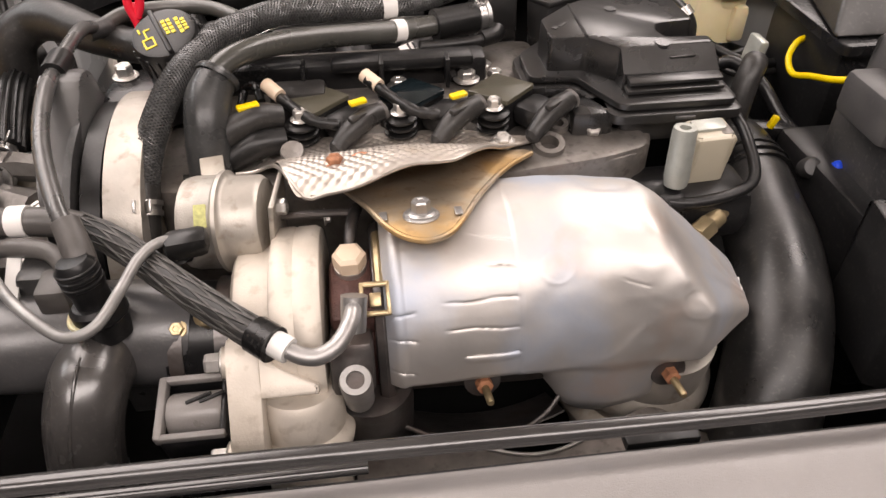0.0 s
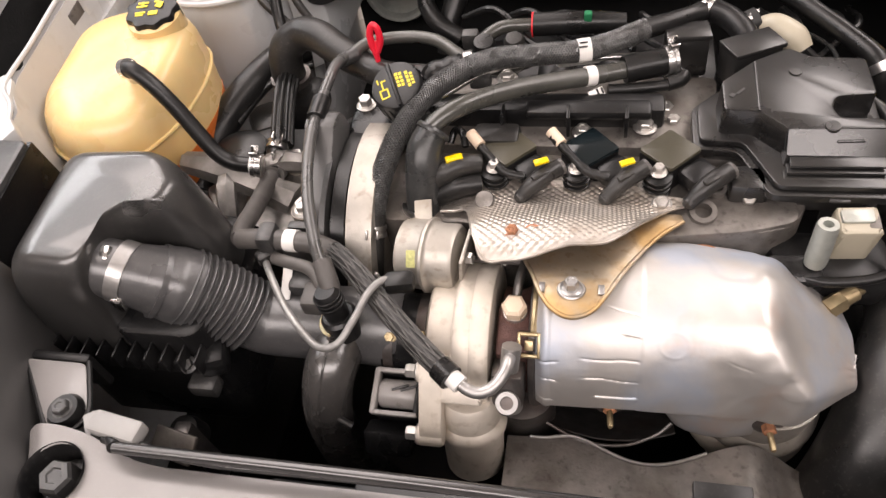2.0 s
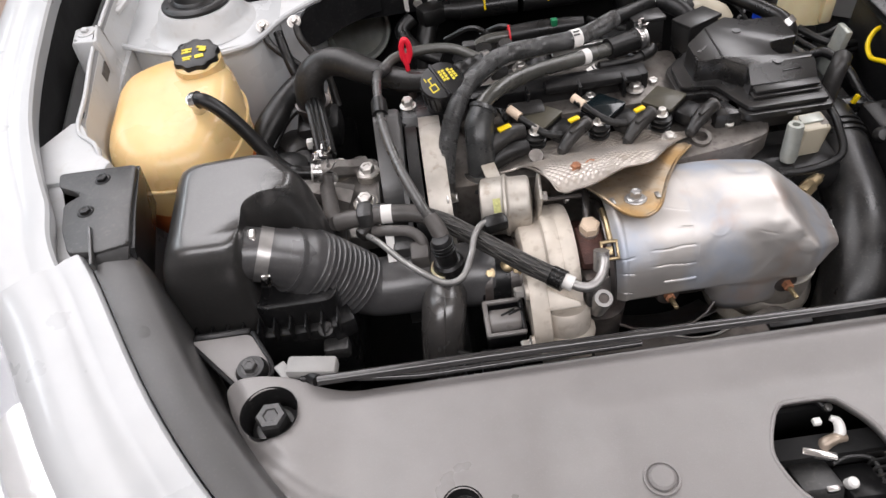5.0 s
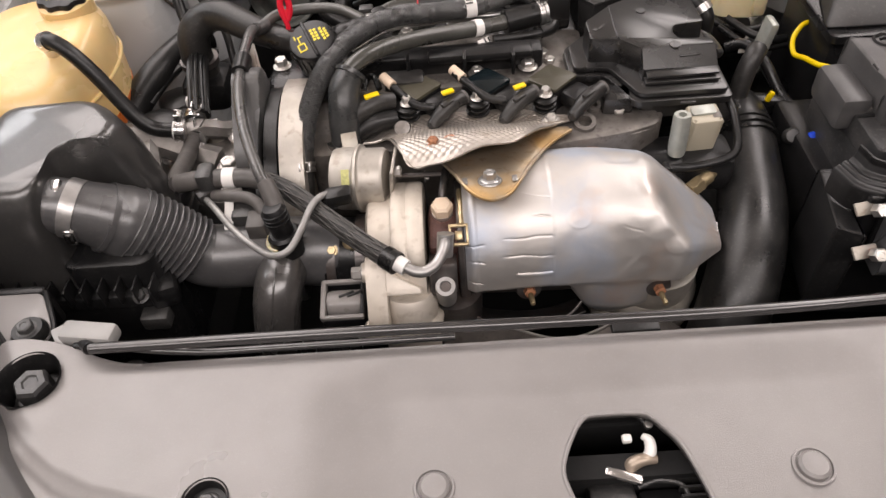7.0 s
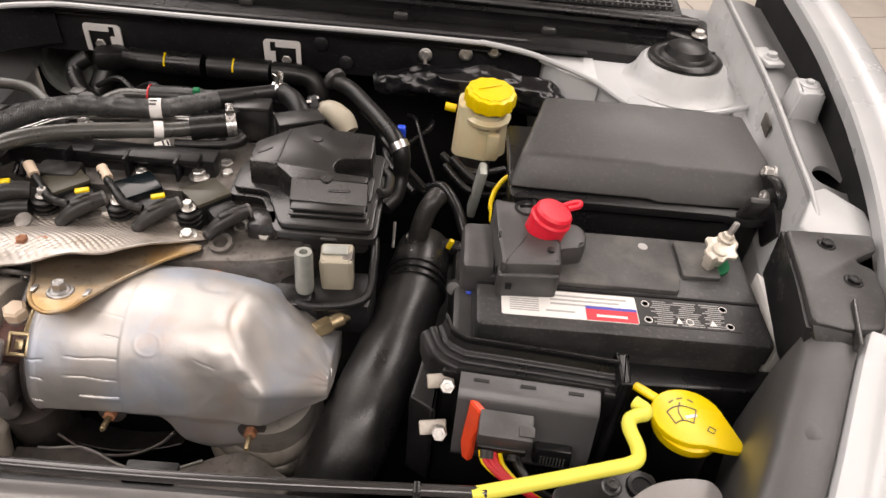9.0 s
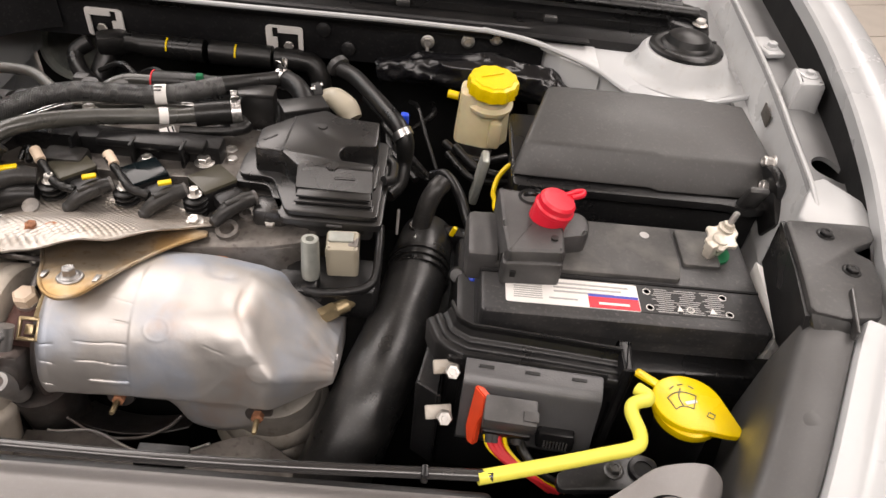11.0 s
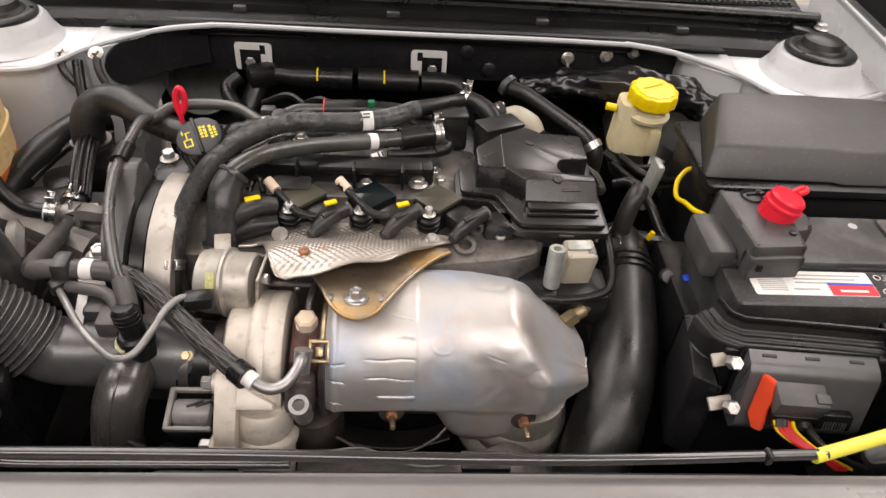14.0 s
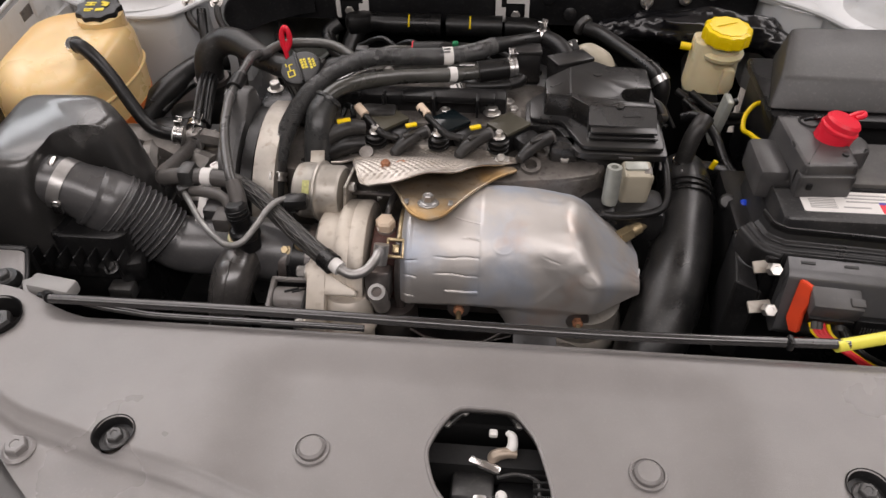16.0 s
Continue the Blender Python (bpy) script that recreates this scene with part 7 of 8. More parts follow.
part("white_plug", box((-0.478, 0.798, 0.775), (0.010, 0.012, 0.014), 0.002), WHITE_PLASTIC, side, "tiny white plug")

# ---- air box ----
air = thing("air_box", (-0.53, 0.52, 0.72), "large dark grey plastic air filter box", "air filter box")
TOPO = [(-0.588, 0.446), (-0.508, 0.442), (-0.509, 0.506), (-0.490, 0.524), (-0.454, 0.527), (-0.448, 0.550), (-0.486, 0.599), (-0.592, 0.594)]


def blend(a, b, t):
    return [(p[0] + (q[0] - p[0]) * t, p[1] + (q[1] - p[1]) * t) for p, q in zip(a, b)]


LOWO = [(-0.622, 0.438), (-0.512, 0.434), (-0.510, 0.505), (-0.490, 0.521), (-0.432, 0.521), (-0.430, 0.575), (-0.475, 0.612), (-0.612, 0.608)]
rings = []
for z, t, grow in ((0.80, 0.0, 0.0), (0.85, 0.28, 0.0), (0.885, 0.50, 0.0004), (0.900, 0.64, 0.0014), (0.910, 0.75, 0.0036), (0.9175, 0.84, 0.0070), (0.9235, 0.92, 0.0125), (0.9275, 0.97, 0.0200), (0.9300, 1.0, 0.0300), (0.9310, 1.0, 0.0420)):
    o = rounded(blend(LOWO, TOPO, t), 0.024, 7)
    c = (sum(q[0] for q in o) / len(o), sum(q[1] for q in o) / len(o))
    rings.append([(x + (c[0] - x) * grow * 6, y + (c[1] - y) * grow * 6, z + 0.004 * ease(0.5, 0.6, y)) for x, y in o])
part("lid", loft(rings), AIR_GREY, air, "tall moulded lid with a cut-out corner")
part("shelf", prism(rounded([(-0.52, 0.436), (-0.425, 0.436), (-0.420, 0.53), (-0.52, 0.53)], 0.02, 6), 0.795, 0.836, 0.004), PLASTIC, air, "low shelf under the intake mouth")
part("spigot", tube([(-0.540, 0.479, 0.893), (-0.505, 0.476, 0.885)], 0.0275, 26, 3), PLASTIC, air)
part("rim", prism(rounded([(-0.62, 0.424), (-0.428, 0.424), (-0.418, 0.45), (-0.418, 0.60), (-0.47, 0.62), (-0.615, 0.62)], 0.012), 0.784, 0.800, 0.004), PLASTIC, air, "clamped rim")
part("tray", prism(rounded([(-0.61, 0.432), (-0.435, 0.432), (-0.425, 0.45), (-0.43, 0.59), (-0.605, 0.61)], 0.014), 0.66, 0.785, 0.004), PLASTIC, air, "lower tray")
for k in range(11):
    part("rib", box((-0.606 + 0.0178 * k, 0.428, 0.808), (0.0022, 0.022, 0.024), 0.0006), PLASTIC, air)
part("corner", box((-0.428, 0.440, 0.79), (0.03, 0.03, 0.03), 0.006, (0, 0, 20)), PLASTIC, air)
part("lug", box((-0.438, 0.42, 0.768), (0.03, 0.02, 0.02), 0.004), PLASTIC_GREY, air)
bolt(air, (-0.445, 0.425, 0.80), 0.006, (0, -0.4, 1), PLASTIC_GREY)
# the dark foot takes the lighter panel plastic, its sheen put into colour
part("foot", prism(rounded([(-0.578, 0.392), (-0.512, 0.392), (-0.489, 0.350), (-0.490, 0.334), (-0.502, 0.325), (-0.518, 0.328), (-0.530, 0.340)], 0.008), 0.848, 0.854, 0.002), PANEL, air, "bolted mounting foot")
part("foot_rim", tube([(-0.579, 0.394, 0.852), (-0.532, 0.340, 0.852), (-0.519, 0.327, 0.852), (-0.502, 0.324, 0.852), (-0.490, 0.333, 0.852), (-0.488, 0.350, 0.852), (-0.511, 0.394, 0.852)], 0.0026, 8), PLASTIC, air)
part("foot_web", box((-0.544, 0.398, 0.828), (0.062, 0.010, 0.050), 0.004), PLASTIC, air)
part("grommet", lathe([(0.0165, 0.0), (0.0165, 0.004), (0.0135, 0.009), (0.011, 0.009)], (-0.506, 0.343, 0.853), seg=28), RUBBER, air)
bolt(air, (-0.506, 0.343, 0.860), 0.0075, material=PLASTIC_GREY)

# ---- coolant tank ----
tank = thing("coolant_tank", (-0.63, 0.74, 0.74), "amber translucent coolant tank with a black cap", "coolant tank")
TK = [(-0.728, 0.690), (-0.66, 0.645), (-0.59, 0.655), (-0.556, 0.72), (-0.552, 0.81), (-0.572, 0.872), (-0.66, 0.885), (-0.732, 0.850)]
rings = []
for z, k, dx, dy in ((0.745, 0.84, 0.0, 0.0), (0.765, 0.94, 0, 0), (0.80, 0.985, 0, 0), (0.845, 1.0, 0, 0), (0.868, 0.985, 0, 0.002), (0.884, 0.955, 0.001, 0.004), (0.895, 0.905, 0.002, 0.007), (0.9025, 0.83, 0.004, 0.012), (0.907, 0.74, 0.006, 0.016), (0.9105, 0.60, 0.009, 0.022), (0.9125, 0.40, 0.012, 0.03), (0.913, 0.20, 0.014, 0.035)):
    o = rounded(TK, 0.05, 8)
    c = (-0.645, 0.765)
    rings.append([(c[0] + (x - c[0]) * k + dx, c[1] + (y - c[1]) * k + dy, z - 0.010 * ease(0.80, 0.64, y) * ease(0.80, 0.90, z)) for x, y in o])
part("shell", loft(rings), TANK, tank, "amber translucent shell")
o = rounded(TK, 0.05, 8)
part("seam", tube([(-0.645 + (x + 0.645) * 1.004, 0.765 + (y - 0.765) * 1.004, 0.845) for x, y in o[::3]] + [(-0.645 + (o[0][0] + 0.645) * 1.004, 0.765 + (o[0][1] - 0.765) * 1.004, 0.845)], 0.0028, 8, 3), TANK, tank)
part("coolant", loft([[(-0.645 + (x + 0.645) * k, 0.765 + (y - 0.765) * k, z) for x, y in o] for z, k in ((0.735, 0.83), (0.765, 0.955), (0.80, 0.992))]), COOLANT, tank, "orange coolant level")
part("neck", lathe([(0.034, -0.02), (0.034, 0.018), (0.030, 0.02)], (-0.604, 0.834, 0.905), (0.03, -0.1, 1), 32), TANK, tank)
capm = bmesh.new()
cx = frame_of((0.03, -0.1, 1))
prof = [(0.030, 0.0), (0.032, 0.004), (0.032, 0.018), (0.0305, 0.0215), (0.026, 0.0225)]
rings = [[Vector((-0.604, 0.836, 0.910)) + cx @ Vector(((r + 0.0018 * math.cos(9 * a)) * math.cos(a), (r + 0.0018 * math.cos(9 * a)) * math.sin(a), hh)) for a in [2 * math.pi * k / 72 for k in range(72)]] for r, hh in prof]
tc = part("cap", loft(rings, bm=capm), PLASTIC, tank, "black lobed screw cap")
for dx, dy, sx, sy, a in ((-0.014, 0.008, 0.014, 0.003, 8), (-0.014, 0.001, 0.014, 0.003, 8), (-0.014, 0.0045, 0.003, 0.010, 8), (0.010, 0.010, 0.014, 0.004, -20), (0.012, 0.003, 0.010, 0.006, -20), (-0.012, -0.012, 0.013, 0.003, 8), (-0.012, -0.017, 0.010, 0.003, 8), (0.008, -0.012, 0.012, 0.007, 10)):
    part("print", box((-0.603 + dx * 0.85, 0.834 + dy * 0.85, 0.9332 + 0.1 * dy), (sx, sy, 0.0007), 0, (6, 0, a)), YELLOW_MARK, tc, "yellow warning sign")
part("port", lathe([(0.009, -0.03), (0.009, 0.006), (0.0115, 0.008), (0.0115, 0.014)], (-0.592, 0.732, 0.915), (0.15, -0.45, 1), 18), STEEL, tank, "steel clipped port")
th = hose("tank_hose", [(-0.592, 0.728, 0.924), (-0.578, 0.722, 0.926), (-0.560, 0.716, 0.912), (-0.54, 0.708, 0.886), (-0.52, 0.698, 0.853), (-0.503, 0.690, 0.828), (-0.485, 0.688, 0.814), (-0.455, 0.690, 0.808)], 0.0095, RUBBER, "black overflow hose from the coolant tank", seg=16)
ring(th, (-0.462, 0.690, 0.809), (1, 0.05, -0.2), 0.0099, 0.008, 0.0016, WHITE_PLASTIC, "clamp", "bright band clip")
ring(th, (-0.5895, 0.7275, 0.9245), (0.6, -0.2, 0.2), 0.0099, 0.009, 0.0018, STEEL, "clamp", "bright band clip")

# ---- battery side ----
bat = thing("battery", (0.482, 0.60, 0.67), "black car battery with a white, red and black label", "battery")
part("case", box((0.482, 0.588, 0.752), (0.300, 0.156, 0.17), 0.006), BATTERY, bat)
part("lid", prism(rounded([(0.331, 0.508), (0.634, 0.508), (0.634, 0.668), (0.331, 0.668)], 0.008), 0.828, 0.855, 0.004), BATTERY, bat, "dusty battery lid")
part("raised_lid", prism(rounded([(0.34, 0.573), (0.548, 0.573), (0.552, 0.60), (0.552, 0.66), (0.34, 0.66)], 0.006), 0.854, 0.8605, 0.0025), BATTERY_DUST, bat, "raised vent lid")
part("raised_lid", prism(rounded([(0.557, 0.60), (0.60, 0.60), (0.60, 0.66), (0.557, 0.66)], 0.005), 0.854, 0.8595, 0.002), BATTERY_DUST, bat)
part("vent_print", lathe([(0.0055, 0), (0.0055, 0.0006), (0.0035, 0.0006)], (0.519, 0.642, 0.8605), seg=18), INK_GREY, bat)
# black strip laid on the lid in place of a groove's shade
part("groove_shade", box((0.482, 0.567, 0.8555), (0.30, 0.003, 0.0015), 0), SHADE_BLACK, bat)
lab = part("label", prism(rounded([(0.357, 0.5245), (0.498, 0.5245), (0.498, 0.563), (0.357, 0.563)], 0.003), 0.855, 0.8556, 0), PAPER, bat, "white printed battery label")
part("label", prism([(0.4985, 0.5245), (0.602, 0.5245), (0.600, 0.563), (0.4985, 0.563)], 0.855, 0.8556, 0), INK, bat, "black warning label")
for k in range(9):
    part("print", box((0.3805, 0.532 + 0.0031 * k, 0.8558), (0.030, 0.0013, 0.0004), 0), INK_GREY, lab, "grey printed line")
for k in range(3):
    part("print", box((0.448 - 0.004 * k, 0.5565 - 0.006 * k, 0.8558), (0.08 - 0.008 * k, 0.0022, 0.0004), 0), INK_GREY, lab, "grey printed line")
part("print", box((0.4175, 0.534, 0.8558), (0.030, 0.002, 0.0004), 0), INK_GREY, lab, "grey printed line")
part("print", box((0.4705, 0.533, 0.8559), (0.053, 0.0155, 0.0005), 0), LABEL_RED, lab, "red printed panel")
part("print", box((0.4705, 0.5315, 0.8562), (0.032, 0.0032, 0.0005), 0), PAPER, lab, "white lettering bar")
part("print", box((0.4705, 0.5425, 0.8559), (0.053, 0.004, 0.0005), 0), LABEL_BLUE, lab, "blue printed stripe")
rnd = random.Random(5)
for k in range(12):
    for j in range(3):
        part("print", box((0.526 + 0.026 * j + rnd.uniform(-0.003, 0.003), 0.5275 + 0.0029 * k, 0.8558), (rnd.uniform(0.014, 0.024), 0.0010, 0.0004), 0), INK_GREY, lab, "white printed line")
for x, y in ((0.508, 0.555), (0.508, 0.532), (0.551, 0.533), (0.592, 0.531), (0.590, 0.555)):
    part("print", lathe([(0.0043, 0), (0.0043, 0.0006), (0.0034, 0.0006), (0.0034, 0)], (x, y, 0.8556), seg=18), PAPER, lab, "white round sign")
for x, s in ((0.540, 0.0035), (0.575, 0.004)):
    part("print", prism([(x - s, 0.530), (x + s, 0.530), (x, 0.538)], 0.8556, 0.8562, 0), PAPER, lab, "white triangle sign")
LOBES = [((0.0195 if k % 4 in (0, 1) else 0.0150) * math.cos(k * math.tau / 24), (0.0195 if k % 4 in (0, 1) else 0.0150) * math.sin(k * math.tau / 24)) for k in range(24)]
neg = part("negative_clamp", prism(LOBES, 0, 0.0045, 0.0012, 0, None, pose(0.600, 0.630, 0.876, 14, -8, 10)), LEAD, bat, "pale corroded terminal clamp with lobes")
part("post", lathe([(0.0105, -0.02), (0.0098, 0.002), (0.0088, 0.0035), (0.006, 0.0025), (0, 0.0025)], (0.598, 0.626, 0.877), (0.1, -0.2, 1), 22), LEAD, neg)
part("stud", lathe([(0.0036, 0), (0.0036, 0.022), (0.003, 0.0235)], (0.607, 0.641, 0.882), (0.25, 0.1, 1), 10), ZINC, neg)
bolt(neg, (0.607, 0.641, 0.883), 0.0068, (0.2, 0, 1), LEAD)
part("ear", box((0.588, 0.618, 0.868), (0.012, 0.012, 0.020), 0.003, (0, 0, 30)), LEAD, neg)
part("ear", box((0.614, 0.640, 0.874), (0.012, 0.014, 0.016), 0.003, (0, 0, 10)), LEAD, neg)
part("felt", lathe([(0.0185, 0), (0.0185, 0.003), (0, 0.003)], (0.596, 0.626, 0.8558), seg=24), GREEN, bat, "green felt washer")
pc = thing("positive_terminal_cover", (0.38, 0.60, 0.855), "grey plastic terminal fuse cover with a red cap", "terminal cover")
part("body", prism(rounded([(0.352, 0.553), (0.415, 0.558), (0.418, 0.60), (0.41, 0.628), (0.415, 0.655), (0.345, 0.665), (0.347, 0.60)], 0.006), 0.857, 0.896, 0.005, 0.002), TERMINAL, pc)
part("lower_step", prism(rounded([(0.35, 0.549), (0.413, 0.553), (0.413, 0.572), (0.35, 0.569)], 0.004), 0.855, 0.884, 0.004), TERMINAL, pc)
part("wing", prism(rounded([(0.41, 0.595), (0.445, 0.605), (0.45, 0.63), (0.44, 0.645), (0.408, 0.64)], 0.008), 0.860, 0.885, 0.005), TERMINAL, pc)
part("left_block", box((0.332, 0.61, 0.852), (0.036, 0.075, 0.042), 0.008), TERMINAL, pc)
# slot and recess below: their inner shade is black colour
part("slot", box((0.362, 0.5475, 0.872), (0.006, 0.003, 0.008), 0.0008), SHADE_BLACK, pc)
part("cable_eye", tube([(0.375, 0.648, 0.899), (0.382, 0.642, 0.905), (0.392, 0.643, 0.905), (0.395, 0.65, 0.90), (0.388, 0.656, 0.90)], 0.0025, 8), PLASTIC, pc)
part("recess", lathe([(0.014, 0), (0.012, 0.002), (0.009, -0.002), (0, -0.002)], (0.382, 0.648, 0.8965), seg=20, caps=False), SHADE_BLACK, pc)
part("red_cap", lathe([(0.0215, -0.014), (0.0215, 0.006), (0.0225, 0.007), (0.0225, 0.010), (0.0205, 0.012), (0.0205, 0.018), (0.018, 0.021), (0.0, 0.022)], (0.402, 0.618, 0.900), (0.26, 0.0, 1), 32), RED, pc, "bright red push-on cap")
part("tongue", tube([(0.415, 0.63, 0.916), (0.428, 0.637, 0.917), (0.436, 0.640, 0.916), (0.434, 0.633, 0.916), (0.422, 0.627, 0.916)], 0.0032, 10), RED, pc, "red tongue")
part("pin", lathe([(0.004, 0), (0.004, 0.002), (0, 0.0025)], (0.404, 0.58, 0.8965), seg=12), PLASTIC, pc)
part("white_pad", prism([(0.640, 0.515), (0.655, 0.52), (0.662, 0.60), (0.648, 0.625)], 0.80, 0.852, 0.001), WHITE_PLASTIC, thing("side_pad", (0.65, 0.56, 0.8), "white foam pad beside the battery", "pad"))

tray = thing("battery_tray", (0.46, 0.53, 0.60), "black plastic battery tray with a front flange", "battery tray")
part("wall", box((0.482, 0.600, 0.70), (0.345, 0.215, 0.16), 0.010), PLASTIC, tray)
part("lip", prism(rounded([(0.300, 0.478), (0.650, 0.485), (0.650, 0.515), (0.325, 0.512), (0.312, 0.53), (0.298, 0.53)], 0.006), 0.785, 0.812, 0.003), PLASTIC, tray, "flanged front lip")
# the moulded front ledge: top edge, channel, bead and front lip
LEDGE = ((0.000, 0.012), (0.002, 0.0125), (0.003, 0.004), (-0.001, -0.004), (-0.008, -0.0085), (-0.010, -0.0065), (-0.013, -0.0065), (-0.015, -0.0095), (-0.020, -0.0105), (-0.0215, -0.013), (-0.021, -0.040))
LEDGE_PATH = [(0.300, 0.500, 0.862), (0.304, 0.490, 0.861), (0.306, 0.484, 0.860), (0.310, 0.480, 0.859), (0.322, 0.474, 0.858), (0.345, 0.471, 0.859), (0.40, 0.464, 0.861), (0.464, 0.456, 0.862)]


def ledge(u, v):
    q = u * (len(LEDGE_PATH) - 1)
    p = [np.interp(q, range(len(LEDGE_PATH)), [e[k] for e in LEDGE_PATH]) for k in range(3)]
    w = v * (len(LEDGE) - 1)
    out, up = (np.interp(w, range(len(LEDGE)), [e[k] for e in LEDGE]) for k in range(2))
    turn = radians(np.interp(q, [0, 1.5, 4, 7], [-72, -58, -8, -7]))
    return (p[0] - out * math.sin(turn), p[1] + out * math.cos(turn), p[2] + up)


part("front_ledge", sheet(ledge, 56, 40, 0.0025), PLASTIC, tray, "black moulded ledge with a raised edge", sharp=50)
part("front_wall", prism(rounded([(0.300, 0.452), (0.463, 0.436), (0.468, 0.462), (0.312, 0.492)], 0.004), 0.66, 0.846, 0.003), PLASTIC, tray)
part("front_post", prism(rounded([(0.462, 0.432), (0.472, 0.432), (0.474, 0.470), (0.462, 0.470)], 0.002), 0.70, 0.872, 0.003), PLASTIC, tray, "upright end web")
part("side_plate", prism(rounded([(0.272, 0.44), (0.296, 0.425), (0.306, 0.53), (0.288, 0.53)], 0.003), 0.70, 0.818, 0.003), PLASTIC, tray, "black side plate")
ecu = thing("control_unit", (0.38, 0.42, 0.76), "grey metal engine control unit with a latched plug", "control unit")
EM = pose(0.380, 0.420, 0.812, 77, 0, -4.5)


def on_ecu(c, s, bev=0.002, rot=(0, 0, 0)):
    bm = box(c, s, bev, rot)
    bmesh.ops.transform(bm, matrix=EM, verts=bm.verts[:])
    return bm


def across(outline, x0, x1, bev):
    """A bar of one y-z outline along x, turned like the control unit."""
    return prism([(y, z) for y, z in outline], x0, x1, bev, 0, None, pose(0.380, 0.420, 0, 0, 0, -4.5) @ Matrix(((0, 0, 1, 0), (1, 0, 0, 0), (0, 1, 0, 0), (0, 0, 0, 1))))


part("case", across(rounded([(0.021, 0.857), (0.005, 0.852), (-0.002, 0.846), (-0.016, 0.780), (-0.010, 0.768), (0.014, 0.768)], 0.003, 3), -0.064, 0.066, 0.002), ECU_GREY, ecu, "folded grey metal case")
part("back_plate", across([(0.023, 0.858), (0.020, 0.852), (0.012, 0.764), (0.016, 0.762)], -0.068, 0.070, 0.001), PLASTIC, ecu, "black mounting frame")
for x in (-0.043, 0.0, 0.044):
    # black strips laid on the case as the shade of open slots
    part("slot", box((0.380 + x, 0.4335 - 0.078 * x, 0.8553), (0.014, 0.0028, 0.0012), 0, (17, 0, -4.5)), INK, ecu)
part("plug", box((0.361, 0.4015, 0.832), (0.049, 0.026, 0.022), 0.002, (12, 0, -4.5)), TERMINAL, ecu, "grey multi-pin plug")
part("plug_tail", box((0.360, 0.3990, 0.816), (0.046, 0.020, 0.012), 0.003, (12, 0, -4.5)), PLASTIC, ecu)
part("plug_step", box((0.379, 0.3935, 0.8425), (0.014, 0.010, 0.003), 0.001, (12, 0, -4.5)), TERMINAL, ecu)
part("side_plug", box((0.409, 0.4025, 0.799), (0.036, 0.014, 0.020), 0.003, (-12, 0, -4.5)), PLASTIC, ecu, "black side plug")
for k in range(8):
    part("code_bar", box((0.398 + 0.003 * k, 0.3953 - 0.00024 * k, 0.798), (0.0014, 0.0008, 0.010), 0, (-12, 0, -4.5)), TERMINAL, ecu)
for k in range(9):
    part("print", on_ecu((0.022 + 0.0034 * k, 0.0045, 0.0082), (0.0024, 0.0016, 0.0006), 0), WHITE_PLASTIC, ecu, "small printed mark")
la = bmesh.new()
inn, out_ = [], []
for x, y, z in ((0.327, 0.421, 0.846), (0.3365, 0.409, 0.845), (0.337, 0.402, 0.828), (0.3315, 0.397, 0.818), (0.3295, 0.388, 0.797), (0.3245, 0.396, 0.792), (0.323, 0.409, 0.799)):
    inn.append(la.verts.new((x, y, z)))
    out_.append(la.verts.new((x + 0.006, y + 0.005, z - 0.002)))
la.faces.new(inn)
la.faces.new(out_[::-1])
for k in range(7):
    la.faces.new((inn[k], out_[k], out_[(k + 1) % 7], inn[(k + 1) % 7]))
bmesh.ops.recalc_face_normals(la, faces=la.faces[:])
bmesh.ops.bevel(la, geom=la.edges[:], offset=0.0012, segments=2, affect="EDGES")
part("latch", la, RED_LATCH, ecu, "orange red locking lever")
for x in (0.345, 0.350, 0.371):
    part("grommet", tube([(x - 0.001, 0.399, 0.818), (x, 0.389, 0.806)], 0.0058, 14, 3), PLASTIC_GREY, ecu)
for k, (dx, mm, r) in enumerate(((0.340, YELLOW, 0.0018), (0.343, WIRE_RED, 0.0030), (0.348, WIRE_RED, 0.0032), (0.352, WIRE_RED, 0.0034), (0.358, YELLOW, 0.0022), (0.371, RUBBER, 0.0036), (0.374, RUBBER, 0.0030))):
    part("wire", tube([(dx, 0.392, 0.812), (dx + 0.004, 0.384, 0.804), (dx + 0.018 - 0.001 * k, 0.374, 0.799), (dx + 0.040 - 0.003 * k, 0.366, 0.793), (dx + 0.062, 0.360, 0.776)], r, 10), mm, ecu, "bundled wire")
for x, y, z in ((0.304, 0.443, 0.837), (0.300, 0.412, 0.806)):
    part("tab", box((x - 0.004, y + 0.006, z - 0.002), (0.026, 0.014, 0.004), 0.0015, (35, 0, 10)), CAST, ecu, "bright fixing tab")
    bolt(ecu, (x + 0.002, y, z), 0.0075, (0, -0.7, 0.7), ZINC, False, 0.012)

wash = thing("washer_filler", (0.525, 0.42, 0.80), "yellow washer filler lid on a dark neck", "filler cap")
part("neck", tube([(0.534, 0.427, 0.823), (0.540, 0.434, 0.79), (0.555, 0.445, 0.70)], [0.029, 0.027, 0.025], 22), PLASTIC, wash)
part("ring", lathe([(0.030, 0.0), (0.032, 0.003), (0.032, 0.010), (0.030, 0.011)], (0.532, 0.425, 0.820), (0.05, 0.05, 1), 32), YELLOW, wash, "yellow collar")
lidm = pose(0.532, 0.428, 0.836, 2, 4, 0) @ Matrix.Diagonal((1.05, 0.90, 1, 1))
teardrop = [(0.034 * math.cos(radians(d)), 0.034 * math.sin(radians(d))) for d in range(20, 286, 12)] + [(0.030, -0.036), (0.040, -0.036), (0.045, -0.031), (0.044, -0.023)]
